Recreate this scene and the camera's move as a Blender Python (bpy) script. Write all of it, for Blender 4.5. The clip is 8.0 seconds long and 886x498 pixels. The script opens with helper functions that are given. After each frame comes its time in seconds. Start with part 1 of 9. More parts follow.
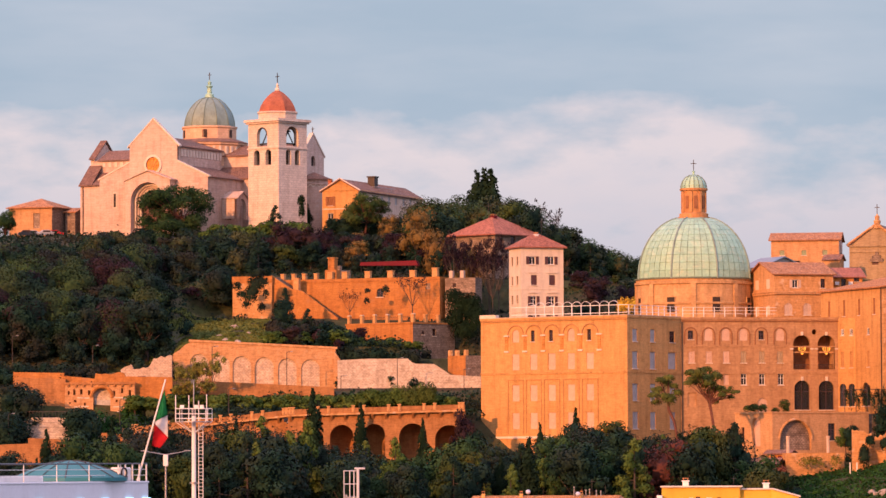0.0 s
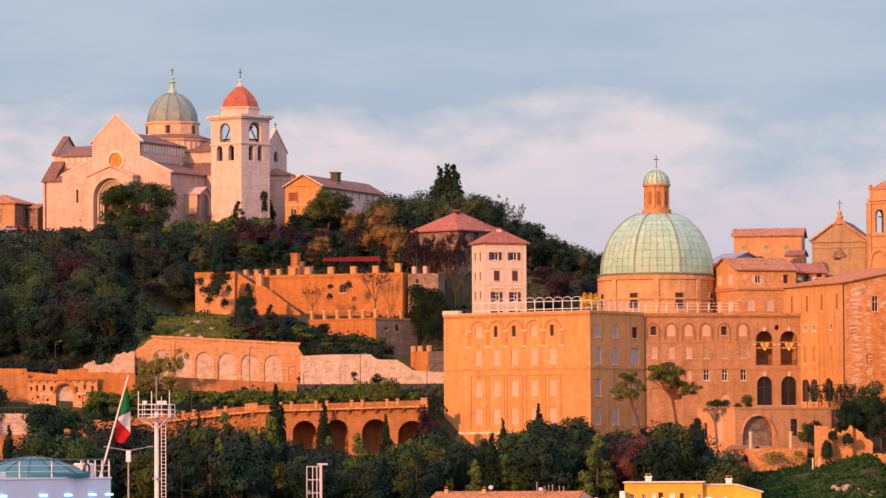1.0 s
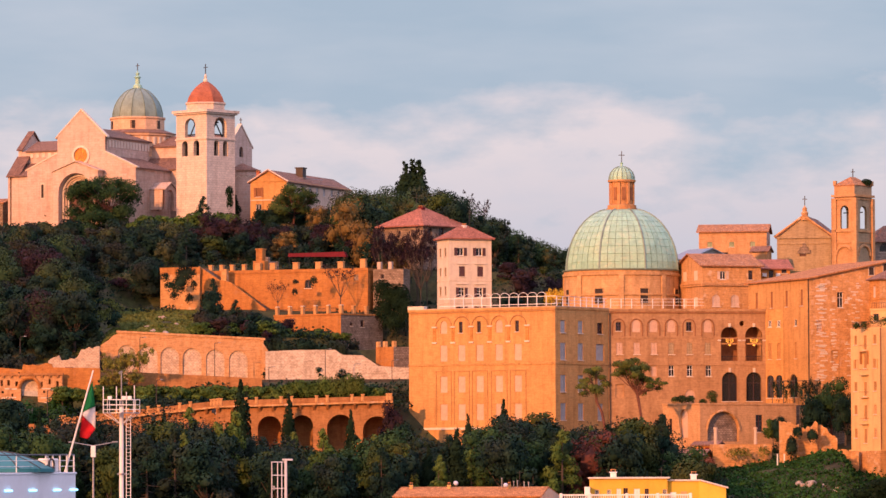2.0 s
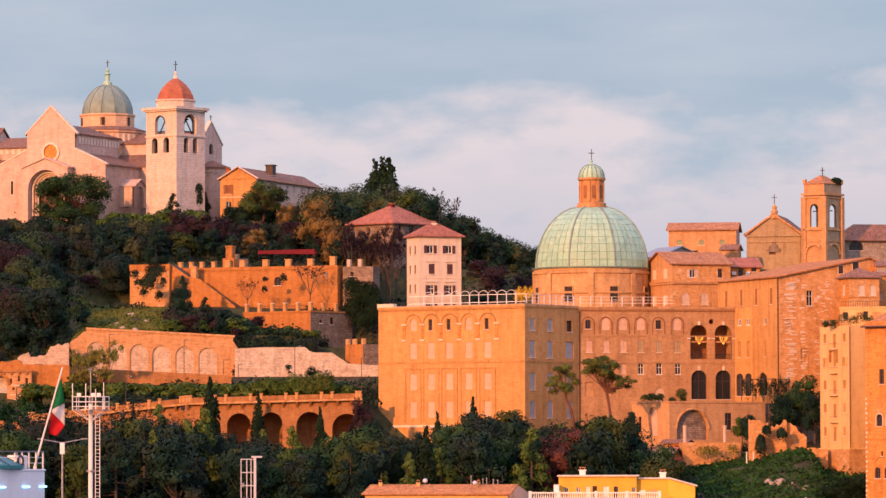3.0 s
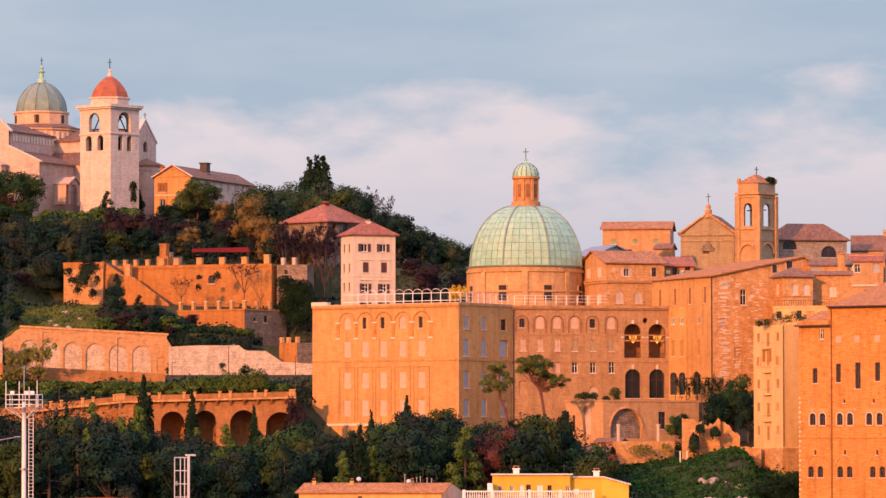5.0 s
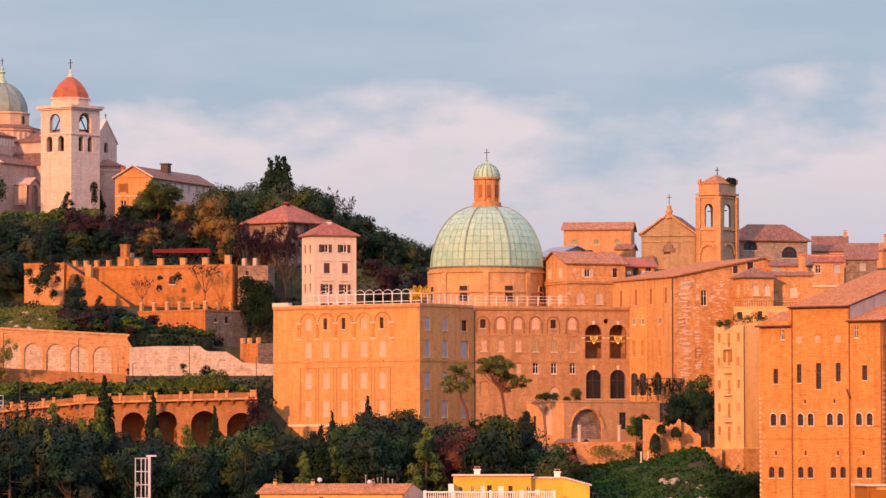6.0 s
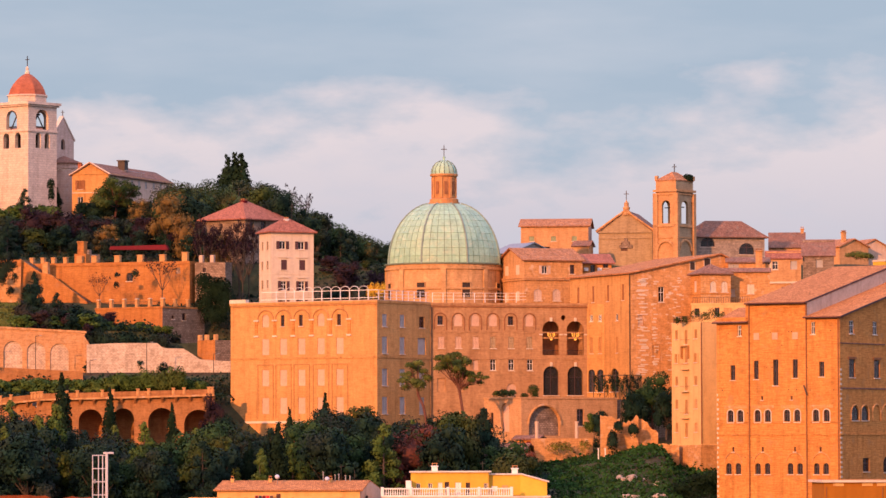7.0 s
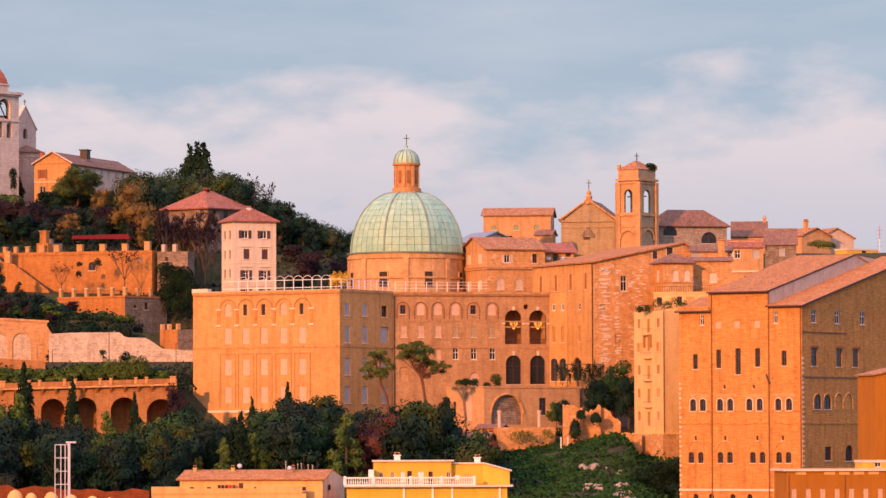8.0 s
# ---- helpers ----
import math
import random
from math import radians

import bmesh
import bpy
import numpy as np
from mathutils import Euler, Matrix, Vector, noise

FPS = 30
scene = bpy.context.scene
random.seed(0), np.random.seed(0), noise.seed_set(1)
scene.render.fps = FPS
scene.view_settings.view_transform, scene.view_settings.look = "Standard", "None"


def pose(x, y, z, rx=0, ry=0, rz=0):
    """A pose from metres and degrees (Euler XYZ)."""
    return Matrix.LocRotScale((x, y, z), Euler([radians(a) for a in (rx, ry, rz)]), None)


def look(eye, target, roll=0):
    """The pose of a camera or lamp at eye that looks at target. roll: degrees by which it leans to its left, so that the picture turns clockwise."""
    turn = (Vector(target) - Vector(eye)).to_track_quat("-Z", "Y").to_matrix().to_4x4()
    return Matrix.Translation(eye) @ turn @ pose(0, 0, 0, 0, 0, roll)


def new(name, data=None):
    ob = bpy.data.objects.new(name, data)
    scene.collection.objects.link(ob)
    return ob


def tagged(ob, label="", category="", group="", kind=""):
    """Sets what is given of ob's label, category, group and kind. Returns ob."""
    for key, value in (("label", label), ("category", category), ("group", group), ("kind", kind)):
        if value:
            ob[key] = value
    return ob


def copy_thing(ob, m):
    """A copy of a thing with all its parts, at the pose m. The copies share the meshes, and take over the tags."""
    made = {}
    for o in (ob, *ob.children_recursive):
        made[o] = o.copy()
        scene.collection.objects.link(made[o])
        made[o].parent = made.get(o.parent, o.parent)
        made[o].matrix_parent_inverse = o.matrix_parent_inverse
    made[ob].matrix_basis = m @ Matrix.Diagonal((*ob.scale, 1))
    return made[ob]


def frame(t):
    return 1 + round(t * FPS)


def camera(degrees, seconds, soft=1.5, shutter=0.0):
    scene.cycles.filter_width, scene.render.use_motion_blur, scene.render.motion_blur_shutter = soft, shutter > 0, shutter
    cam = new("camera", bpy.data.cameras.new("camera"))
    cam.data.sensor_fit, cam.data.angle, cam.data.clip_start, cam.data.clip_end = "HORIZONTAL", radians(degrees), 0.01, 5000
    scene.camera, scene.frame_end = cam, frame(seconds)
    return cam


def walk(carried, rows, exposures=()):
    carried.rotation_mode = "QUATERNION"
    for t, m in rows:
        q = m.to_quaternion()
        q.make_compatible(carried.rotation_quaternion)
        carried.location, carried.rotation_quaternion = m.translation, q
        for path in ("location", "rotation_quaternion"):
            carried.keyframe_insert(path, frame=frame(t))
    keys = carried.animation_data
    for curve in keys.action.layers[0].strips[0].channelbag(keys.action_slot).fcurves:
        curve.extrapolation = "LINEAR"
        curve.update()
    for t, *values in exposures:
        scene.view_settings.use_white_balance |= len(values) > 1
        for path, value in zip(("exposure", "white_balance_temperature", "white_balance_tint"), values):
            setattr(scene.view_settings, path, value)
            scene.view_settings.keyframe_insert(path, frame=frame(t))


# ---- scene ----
EYE = 20.0
cam = camera(11.194, 8.0, soft=1.5)
# seconds, yaw, pitch, roll: the camera stays on its spot and pans to the right
ROWS = [
    (0.0, 1.4998, 2.7300, 0.244), (0.5, 1.2537, 2.7074, 0.264), (1.0, 1.0301, 2.6739, 0.274),
    (1.5, 0.7988, 2.6399, 0.264), (3.0, 0.1982, 2.5841, 0.119), (3.5, 0.0, 2.5694, 0.100),
    (4.0, -0.1937, 2.5627, 0.080), (4.5, -0.4148, 2.5609, 0.051), (6.0, -1.1348, 2.5719, 0.070),
    (6.5, -1.4180, 2.5603, 0.084), (7.0, -1.6735, 2.5292, 0.132), (7.5, -1.9281, 2.4690, 0.180),
    (8.0, -2.1470, 2.3898, 0.180),
]
walk(cam, [(t, pose(0, 0, EYE, 90 + pitch, roll, yaw)) for t, yaw, pitch, roll in ROWS], exposures=[(0.0, -0.05, 6380, 15), (8.0, -0.05, 6380, 15)])

# ---------------------------------------------------------------- light
SUN_AZ, SUN_EL = 32.5, 15.0          # degrees left of straight behind the camera; above the sea
sun = new("sun", bpy.data.lights.new("sun", "SUN"))
sun.data.energy, sun.data.angle, sun.data.color = 5.8, radians(0.6), (1.0, 0.385, 0.13)
sun_from = Vector((-math.sin(radians(SUN_AZ)), -math.cos(radians(SUN_AZ)), math.tan(radians(SUN_EL))))
sun.matrix_world = look(sun_from * 300, (0, 0, 0))

world = bpy.data.worlds.new("evening_sky")
scene.world = world
world.use_nodes = True
wt = world.node_tree
wt.nodes.clear()


def wnode(kind, **values):
    n = wt.nodes.new(kind)
    for k, v in values.items():
        n.inputs[k].default_value = v
    return n


def wmath(op, a, b=None, clamp=False):
    n = wt.nodes.new("ShaderNodeMath")
    n.operation, n.use_clamp = op, clamp
    for i, v in enumerate((a, b)):
        if v is None:
            continue
        if isinstance(v, (int, float)):
            n.inputs[i].default_value = v
        else:
            wt.links.new(v, n.inputs[i])
    return n.outputs[0]


def wmix(fac, a, b):
    n = wt.nodes.new("ShaderNodeMix")
    n.data_type = "RGBA"
    for i, v in ((0, fac), (6, a), (7, b)):
        if isinstance(v, (int, float)):
            n.inputs[i].default_value = v
        elif isinstance(v, tuple):
            n.inputs[i].default_value = (*v, 1)
        else:
            wt.links.new(v, n.inputs[i])
    return n.outputs[2]


def wnoise(scale, size, detail, rough=0.55):
    m = wt.nodes.new("ShaderNodeMapping")
    wt.links.new(wcoord.outputs["Generated"], m.inputs[0])
    m.inputs["Scale"].default_value = scale
    n = wnode("ShaderNodeTexNoise", Scale=size, Detail=detail, Roughness=rough)
    wt.links.new(m.outputs[0], n.inputs["Vector"])
    return n.outputs["Fac"]


wcoord = wt.nodes.new("ShaderNodeTexCoord")
wsep = wt.nodes.new("ShaderNodeSeparateXYZ")
wt.links.new(wcoord.outputs["Generated"], wsep.inputs[0])
nishita = wt.nodes.new("ShaderNodeTexSky")
nishita.sky_type, nishita.sun_disc = "NISHITA", False
nishita.sun_elevation, nishita.sun_rotation = radians(SUN_EL), radians(180 + SUN_AZ)
sc = wt.nodes.new("ShaderNodeVectorMath")
sc.operation = "SCALE"
sc.inputs["Scale"].default_value = 0.06
wt.links.new(nishita.outputs[0], sc.inputs[0])
# high thin overcast: slate blue, with a warm cream bank of cloud low over the land
veil = wmix(wmath("MULTIPLY", wmath("SUBTRACT", wsep.outputs["Z"], 0.1, True), 2.2, True), (0.44, 0.55, 0.66), (1.60, 1.42, 2.0))
streaks = wnoise((14, 14, 60), 1.0, 4)
veil = wmix(wmath("MULTIPLY", wmath("SUBTRACT", streaks, 0.42, True), 1.6, True), veil, (0.68, 0.71, 0.77))
puffs = wnoise((26, 26, 62), 1.0, 6, 0.55)
rag = wmath("MULTIPLY", wmath("SUBTRACT", puffs, 0.5), 0.085)
edge = wmath("ADD", wmath("SUBTRACT", 0.080, wsep.outputs["Z"]), rag)
bank = wmath("MULTIPLY", edge, 55.0, True)
low = wmath("MULTIPLY", wmath("SUBTRACT", 0.068, wsep.outputs["Z"]), 36.0, True)
cream = wmix(low, (0.90, 0.78, 0.78), (0.66, 0.63, 0.71))
dapple = wnoise((40, 40, 95), 1.0, 4)
cream = wmix(wmath("MULTIPLY", wmath("SUBTRACT", dapple, 0.47, True), 2.4, True), cream, (0.69, 0.68, 0.75))
clouds = wmix(wmath("MULTIPLY", bank, 0.9), veil, cream)
mixed = wmix(0.12, clouds, sc.outputs[0])
# the sunset glow round the sun's place, low in the west
dot = wt.nodes.new("ShaderNodeVectorMath")
dot.operation = "DOT_PRODUCT"
wt.links.new(wcoord.outputs["Generated"], dot.inputs[0])
dot.inputs[1].default_value = sun_from.normalized()
glow = wmath("POWER", wmath("MAXIMUM", dot.outputs["Value"], 0.0), 2.5)
mixed = wmix(glow, mixed, (1.35, 0.98, 0.92))
bg = wnode("ShaderNodeBackground", Strength=1.0)
wt.links.new(mixed, bg.inputs["Color"])
wout = wt.nodes.new("ShaderNodeOutputWorld")
wt.links.new(bg.outputs[0], wout.inputs["Surface"])


# ---------------------------------------------------------------- materials
def material(name, colour, second=None, rough=0.85, coarse=0.25, fine=3.0, grain=0.12, bump=0.15, streak=0.0,
             stain=None, courses=None, tiles=0.0, island=0.0, metal=0.0, vary=0.06, soot=0.45, bed=0.0):
    """A weathered surface: coarse patches of a second colour, fine grain, optional rain streaks, stains, stone courses and tile rows."""
    m = bpy.data.materials.new(name)
    m.use_nodes = True
    t = m.node_tree
    p = t.nodes["Principled BSDF"]
    p.inputs["Roughness"].default_value, p.inputs["Metallic"].default_value = rough, metal
    p.inputs["Specular IOR Level"].default_value = 0.5 if rough < 0.7 else 0.12
    coord = t.nodes.new("ShaderNodeTexCoord")

    def noise_tex(scale, detail=4.0, stretch=None, src="Object"):
        n = t.nodes.new("ShaderNodeTexNoise")
        n.inputs["Scale"].default_value, n.inputs["Detail"].default_value = scale, detail
        if stretch:
            mp = t.nodes.new("ShaderNodeMapping")
            mp.inputs["Scale"].default_value = stretch
            t.links.new(coord.outputs[src], mp.inputs[0])
            t.links.new(mp.outputs[0], n.inputs["Vector"])
        else:
            t.links.new(coord.outputs[src], n.inputs["Vector"])
        return n.outputs["Fac"]

    def ramp(v, lo, hi):
        n = t.nodes.new("ShaderNodeMapRange")
        n.inputs[1].default_value, n.inputs[2].default_value = lo, hi
        t.links.new(v, n.inputs[0])
        return n.outputs[0]

    def mix(fac, a, b, mode="MIX"):
        n = t.nodes.new("ShaderNodeMix")
        n.data_type, n.blend_type = "RGBA", mode
        for i, v in ((0, fac), (6, a), (7, b)):
            if isinstance(v, (int, float)):
                n.inputs[i].default_value = v
            elif isinstance(v, tuple):
                n.inputs[i].default_value = (*v, 1)
            else:
                t.links.new(v, n.inputs[i])
        return n.outputs[2]

    def scaled(v, k):
        n = t.nodes.new("ShaderNodeMath")
        n.operation = "MULTIPLY"
        n.inputs[1].default_value = k
        t.links.new(v, n.inputs[0])
        return n.outputs[0]

    second = second or tuple(0.8 * c for c in colour)
    c = mix(ramp(noise_tex(coarse), 0.35, 0.68), colour, second)
    height = noise_tex(fine, 6.0)
    c = mix(scaled(ramp(height, 0.3, 0.75), 1.0), c, mix(1.0, c, (1 - 2 * grain,) * 3, "MULTIPLY"))
    blotch = noise_tex(fine * 0.32, 5.0)
    c = mix(ramp(blotch, 0.52, 0.70), c, mix(1.0, c, (1 - 1.2 * grain, 1 - 1.3 * grain, 1 - 1.4 * grain), "MULTIPLY"))
    c = mix(ramp(blotch, 0.46, 0.34), c, mix(1.0, c, (1 + 0.6 * grain, 1 + 0.65 * grain, 1 + 0.7 * grain), "MULTIPLY"))
    if streak:
        s = noise_tex(1.0, 4.0, (1.1, 1.1, 0.07))
        c = mix(scaled(ramp(s, 0.5, 0.75), streak), c, mix(1.0, c, (soot, soot * 0.95, soot * 0.9), "MULTIPLY"))
    if bed:
        beds = noise_tex(1.0, 5.0, (0.55, 5.5, 1.0), "UV")
        c = mix(scaled(ramp(beds, 0.42, 0.66), bed), c, mix(1.0, c, (0.50, 0.46, 0.42), "MULTIPLY"))
        spots = noise_tex(1.0, 3.0, (1.6, 4.0, 1.0), "UV")
        c = mix(scaled(ramp(spots, 0.60, 0.72), bed * 0.7), c, mix(1.0, c, (1.35, 1.42, 1.5), "MULTIPLY"))
    if stain:
        c = mix(scaled(ramp(noise_tex(coarse * 2.3, 5.0), 0.56, 0.72), 0.8), c, stain)
    if courses:
        b = t.nodes.new("ShaderNodeTexBrick")
        b.inputs["Scale"].default_value = 1.0
        b.inputs["Brick Width"].default_value, b.inputs["Row Height"].default_value = courses[0], courses[1]
        b.inputs["Mortar Size"].default_value = courses[2]
        b.inputs["Color1"].default_value, b.inputs["Color2"].default_value = (1, 1, 1, 1), (courses[3],) * 3 + (1,)
        b.inputs["Mortar"].default_value = (courses[4],) * 3 + (1,)
        t.links.new(coord.outputs["UV"], b.inputs["Vector"])
        c = mix(0.9, c, b.outputs["Color"], "MULTIPLY")
    if tiles:
        w = t.nodes.new("ShaderNodeTexWave")
        w.inputs["Scale"].default_value, w.inputs["Distortion"].default_value = tiles, 1.2
        w.inputs["Detail"].default_value = 1.0
        t.links.new(coord.outputs["UV"], w.inputs["Vector"])
        c = mix(scaled(w.outputs["Fac"], 0.4), c, mix(1.0, c, (0.58, 0.55, 0.54), "MULTIPLY"))
        c = mix(scaled(ramp(noise_tex(1.6, 3.0, (1, 2.5, 1), "UV"), 0.42, 0.62), 0.6), c, mix(1.0, c, (0.66, 0.67, 0.68), "MULTIPLY"))
        b = t.nodes.new("ShaderNodeTexBrick")
        b.inputs["Scale"].default_value, b.inputs["Brick Width"].default_value, b.inputs["Row Height"].default_value = 1.0, 0.3, 0.42
        b.inputs["Mortar Size"].default_value, b.inputs["Bias"].default_value = 0.03, -0.1
        b.inputs["Color1"].default_value, b.inputs["Color2"].default_value, b.inputs["Mortar"].default_value = (1.22, 1.2, 1.18, 1), (0.62, 0.60, 0.60, 1), (0.5, 0.48, 0.47, 1)
        t.links.new(coord.outputs["UV"], b.inputs["Vector"])
        c = mix(0.85, c, b.outputs["Color"], "MULTIPLY")
    if island:
        g = t.nodes.new("ShaderNodeNewGeometry")
        c = mix(scaled(g.outputs["Random Per Island"], island), c, second)
    if vary:
        o = t.nodes.new("ShaderNodeObjectInfo")
        c = mix(scaled(o.outputs["Random"], 1.0), c, mix(1.0, c, (1 - 2 * vary, 1 - 2 * vary, 1 - 2 * vary), "MULTIPLY"))
    t.links.new(c, p.inputs["Base Color"])
    if bump:
        n = t.nodes.new("ShaderNodeBump")
        n.inputs["Strength"].default_value, n.inputs["Distance"].default_value = bump, 0.1
        t.links.new(height, n.inputs["Height"])
        t.links.new(n.outputs[0], p.inputs["Normal"])
    return m


def leaf_material(name, dark, light, autumn):
    """Foliage whose clumps differ one by one, and whose trees differ in tint."""
    m = bpy.data.materials.new(name)
    m.use_nodes = True
    t = m.node_tree
    p = t.nodes["Principled BSDF"]
    p.inputs["Roughness"].default_value = 0.7
    p.inputs["Specular IOR Level"].default_value = 0.03
    g, o = t.nodes.new("ShaderNodeNewGeometry"), t.nodes.new("ShaderNodeObjectInfo")
    outs = []
    where = t.nodes.new("ShaderNodeTexCoord")
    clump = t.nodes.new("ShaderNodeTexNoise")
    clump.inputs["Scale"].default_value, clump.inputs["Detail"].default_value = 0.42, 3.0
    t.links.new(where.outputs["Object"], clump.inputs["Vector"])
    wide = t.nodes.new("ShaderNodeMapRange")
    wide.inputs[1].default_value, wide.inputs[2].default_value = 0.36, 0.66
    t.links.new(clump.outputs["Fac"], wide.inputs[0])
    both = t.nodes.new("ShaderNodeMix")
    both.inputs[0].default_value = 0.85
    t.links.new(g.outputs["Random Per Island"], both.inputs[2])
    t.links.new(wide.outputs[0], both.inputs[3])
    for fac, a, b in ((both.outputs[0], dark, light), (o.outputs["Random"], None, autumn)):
        n = t.nodes.new("ShaderNodeMix")
        n.data_type = "RGBA"
        t.links.new(fac, n.inputs[0])
        if a:
            n.inputs[6].default_value = (*a, 1)
        else:
            t.links.new(outs[-1], n.inputs[6])
            patch = t.nodes.new("ShaderNodeTexNoise")
            patch.inputs["Scale"].default_value, patch.inputs["Detail"].default_value = 0.1, 2.0
            t.links.new(where.outputs["Object"], patch.inputs["Vector"])
            wide2 = t.nodes.new("ShaderNodeMapRange")
            wide2.inputs[1].default_value, wide2.inputs[2].default_value = 0.45, 0.62
            t.links.new(patch.outputs["Fac"], wide2.inputs[0])
            k = t.nodes.new("ShaderNodeMath")
            k.operation = "MULTIPLY"
            t.links.new(wide2.outputs[0], k.inputs[1])
            t.links.new(fac, k.inputs[0])
            t.links.new(k.outputs[0], n.inputs[0])
        n.inputs[7].default_value = (*b, 1)
        outs.append(n.outputs[2])
    t.links.new(outs[-1], p.inputs["Base Color"])
    return m


OCHRE = material("ochre_plaster", (0.67, 0.37, 0.135), (0.57, 0.305, 0.11), coarse=0.16, streak=0.55, grain=0.13, bump=0.08, bed=0.24)
ROSE = material("rose_brick", (0.53, 0.315, 0.158), (0.44, 0.25, 0.125), coarse=0.3, streak=0.5, fine=2.0, bump=0.15, grain=0.15, bed=0.28)
SIENNA = material("sienna_brick", (0.725, 0.335, 0.096), (0.635, 0.28, 0.08), coarse=0.25, streak=0.5, fine=3.0, grain=0.16, stain=(0.40, 0.22, 0.09), bed=0.55, bump=0.25)
PATCHED = material("patched_brick", (0.73, 0.40, 0.165), (0.63, 0.335, 0.133), coarse=0.4, stain=(0.66, 0.48, 0.33), streak=0.4, grain=0.18, bed=0.45, bump=0.4)
MOULD = material("dark_brick_and_inner_shade", (0.33, 0.15, 0.07), (0.27, 0.12, 0.06), coarse=0.8)
SLIMPINK = material("pink_cream_plaster", (0.72, 0.46, 0.20), (0.65, 0.40, 0.17), coarse=0.25, streak=0.4, grain=0.07, bump=0.05)
IVORY = material("ivory_plaster", (0.70, 0.60, 0.47), (0.64, 0.54, 0.42), coarse=0.3, streak=0.4, grain=0.06, bump=0.04)
CREAM = material("cream_plaster", (0.76, 0.47, 0.175), (0.68, 0.40, 0.15), coarse=0.2, streak=0.4, grain=0.08, bump=0.05)
PALE = material("pale_plaster", (0.64, 0.49, 0.38), (0.57, 0.42, 0.325), coarse=0.3, streak=0.4, grain=0.08, bump=0.05)
DRUM = material("dome_drum_plaster", (0.68, 0.42, 0.20), (0.56, 0.335, 0.155), coarse=0.35, streak=0.7, grain=0.13, bed=0.25)
LANTERN = material("lantern_plaster", (0.62, 0.33, 0.14), (0.50, 0.255, 0.105), coarse=0.6, streak=0.5, grain=0.12)
MARBLE = material("weathered_marble", (0.69, 0.525, 0.425), (0.61, 0.45, 0.36), coarse=0.45, streak=0.4, courses=(1.3, 0.55, 0.02, 0.88, 0.72), grain=0.08, bed=0.2, bump=0.2, stain=(0.56, 0.48, 0.42))
BLOCKS = material("pale_stone_blocks", (0.80, 0.68, 0.55), (0.67, 0.54, 0.42), coarse=0.5, fine=2.5, courses=(0.55, 0.29, 0.03, 0.80, 0.62), streak=0.4, bump=0.4, grain=0.2, bed=0.3)
TOWERSTONE = material("pale_tower_stone", (0.84, 0.70, 0.575), (0.76, 0.615, 0.495), coarse=0.45, streak=0.25, courses=(1.1, 0.5, 0.03, 0.84, 0.62), grain=0.08, bed=0.15, bump=0.25, stain=(0.58, 0.47, 0.40))
DRUMSTONE = material("warm_drum_stone", (0.78, 0.53, 0.35), (0.70, 0.455, 0.29), coarse=0.5, courses=(1.1, 0.5, 0.02, 0.9, 0.75), grain=0.1, bump=0.2)
DARKRED = material("dark_red_brick", (0.24, 0.062, 0.018), (0.18, 0.045, 0.015), coarse=0.4, grain=0.2, bed=0.3)
RETBRICK = material("faded_retaining_brick", (0.66, 0.375, 0.18), (0.58, 0.315, 0.145), coarse=0.35, streak=0.5, fine=3.0, grain=0.16, stain=(0.50, 0.33, 0.19), bed=0.5, bump=0.25)
INFILLSTONE = material("arch_infill_stone", (0.80, 0.62, 0.46), (0.69, 0.51, 0.37), coarse=0.5, fine=2.5, courses=(0.6, 0.3, 0.04, 0.78, 0.58), bump=0.4, grain=0.2, stain=(0.50, 0.45, 0.38))
# nave stone: its grey includes the shade lying on the church walls
SHADESTONE = material("shade_grey_church_stone", (0.52, 0.435, 0.36), (0.42, 0.345, 0.285), coarse=0.6, fine=2.0, courses=(0.7, 0.35, 0.03, 0.7, 0.55), bump=0.4, grain=0.18, stain=(0.24, 0.20, 0.18))
FADED = material("faded_brick_moulding", (0.50, 0.265, 0.105), (0.43, 0.22, 0.09), coarse=0.8)
RUBBLE = material("rubble_stone", (0.47, 0.36, 0.275), (0.36, 0.265, 0.20), coarse=0.9, fine=2.0, courses=(0.6, 0.32, 0.04, 0.6, 0.4), bump=0.5, grain=0.2, bed=0.4)
BASTION = material("bastion_brick", (0.54, 0.24, 0.07), (0.45, 0.19, 0.058), coarse=0.3, streak=0.5, fine=3.0, grain=0.15, stain=(0.36, 0.18, 0.085), bed=0.4, bump=0.25)
VIADUCT = material("viaduct_brick", (0.52, 0.255, 0.10), (0.42, 0.195, 0.075), coarse=0.35, streak=0.6, fine=3.0, grain=0.16, stain=(0.30, 0.15, 0.07), bed=0.4, bump=0.25)
TILE = material("terracotta_tiles", (0.70, 0.34, 0.165), (0.59, 0.28, 0.135), coarse=0.6, tiles=1.1, stain=(0.44, 0.31, 0.23), rough=0.9, bump=0.4, grain=0.18)
ORANGETILE = material("orange_roof_tiles", (0.74, 0.335, 0.13), (0.66, 0.285, 0.11), coarse=0.5, tiles=1.1, rough=0.9, bump=0.3, grain=0.15)
BEIGE = material("beige_brick", (0.50, 0.375, 0.225), (0.42, 0.31, 0.185), coarse=0.35, streak=0.5, grain=0.13, bed=0.35, bump=0.2)
REDTILE = material("red_roof_tiles", (0.53, 0.215, 0.145), (0.45, 0.18, 0.125), coarse=0.5, tiles=1.1, rough=0.9, bump=0.3)
OLDTILE = material("old_brown_tiles", (0.38, 0.205, 0.145), (0.31, 0.18, 0.135), coarse=0.5, tiles=1.1, stain=(0.27, 0.23, 0.19), rough=0.9, bump=0.3)
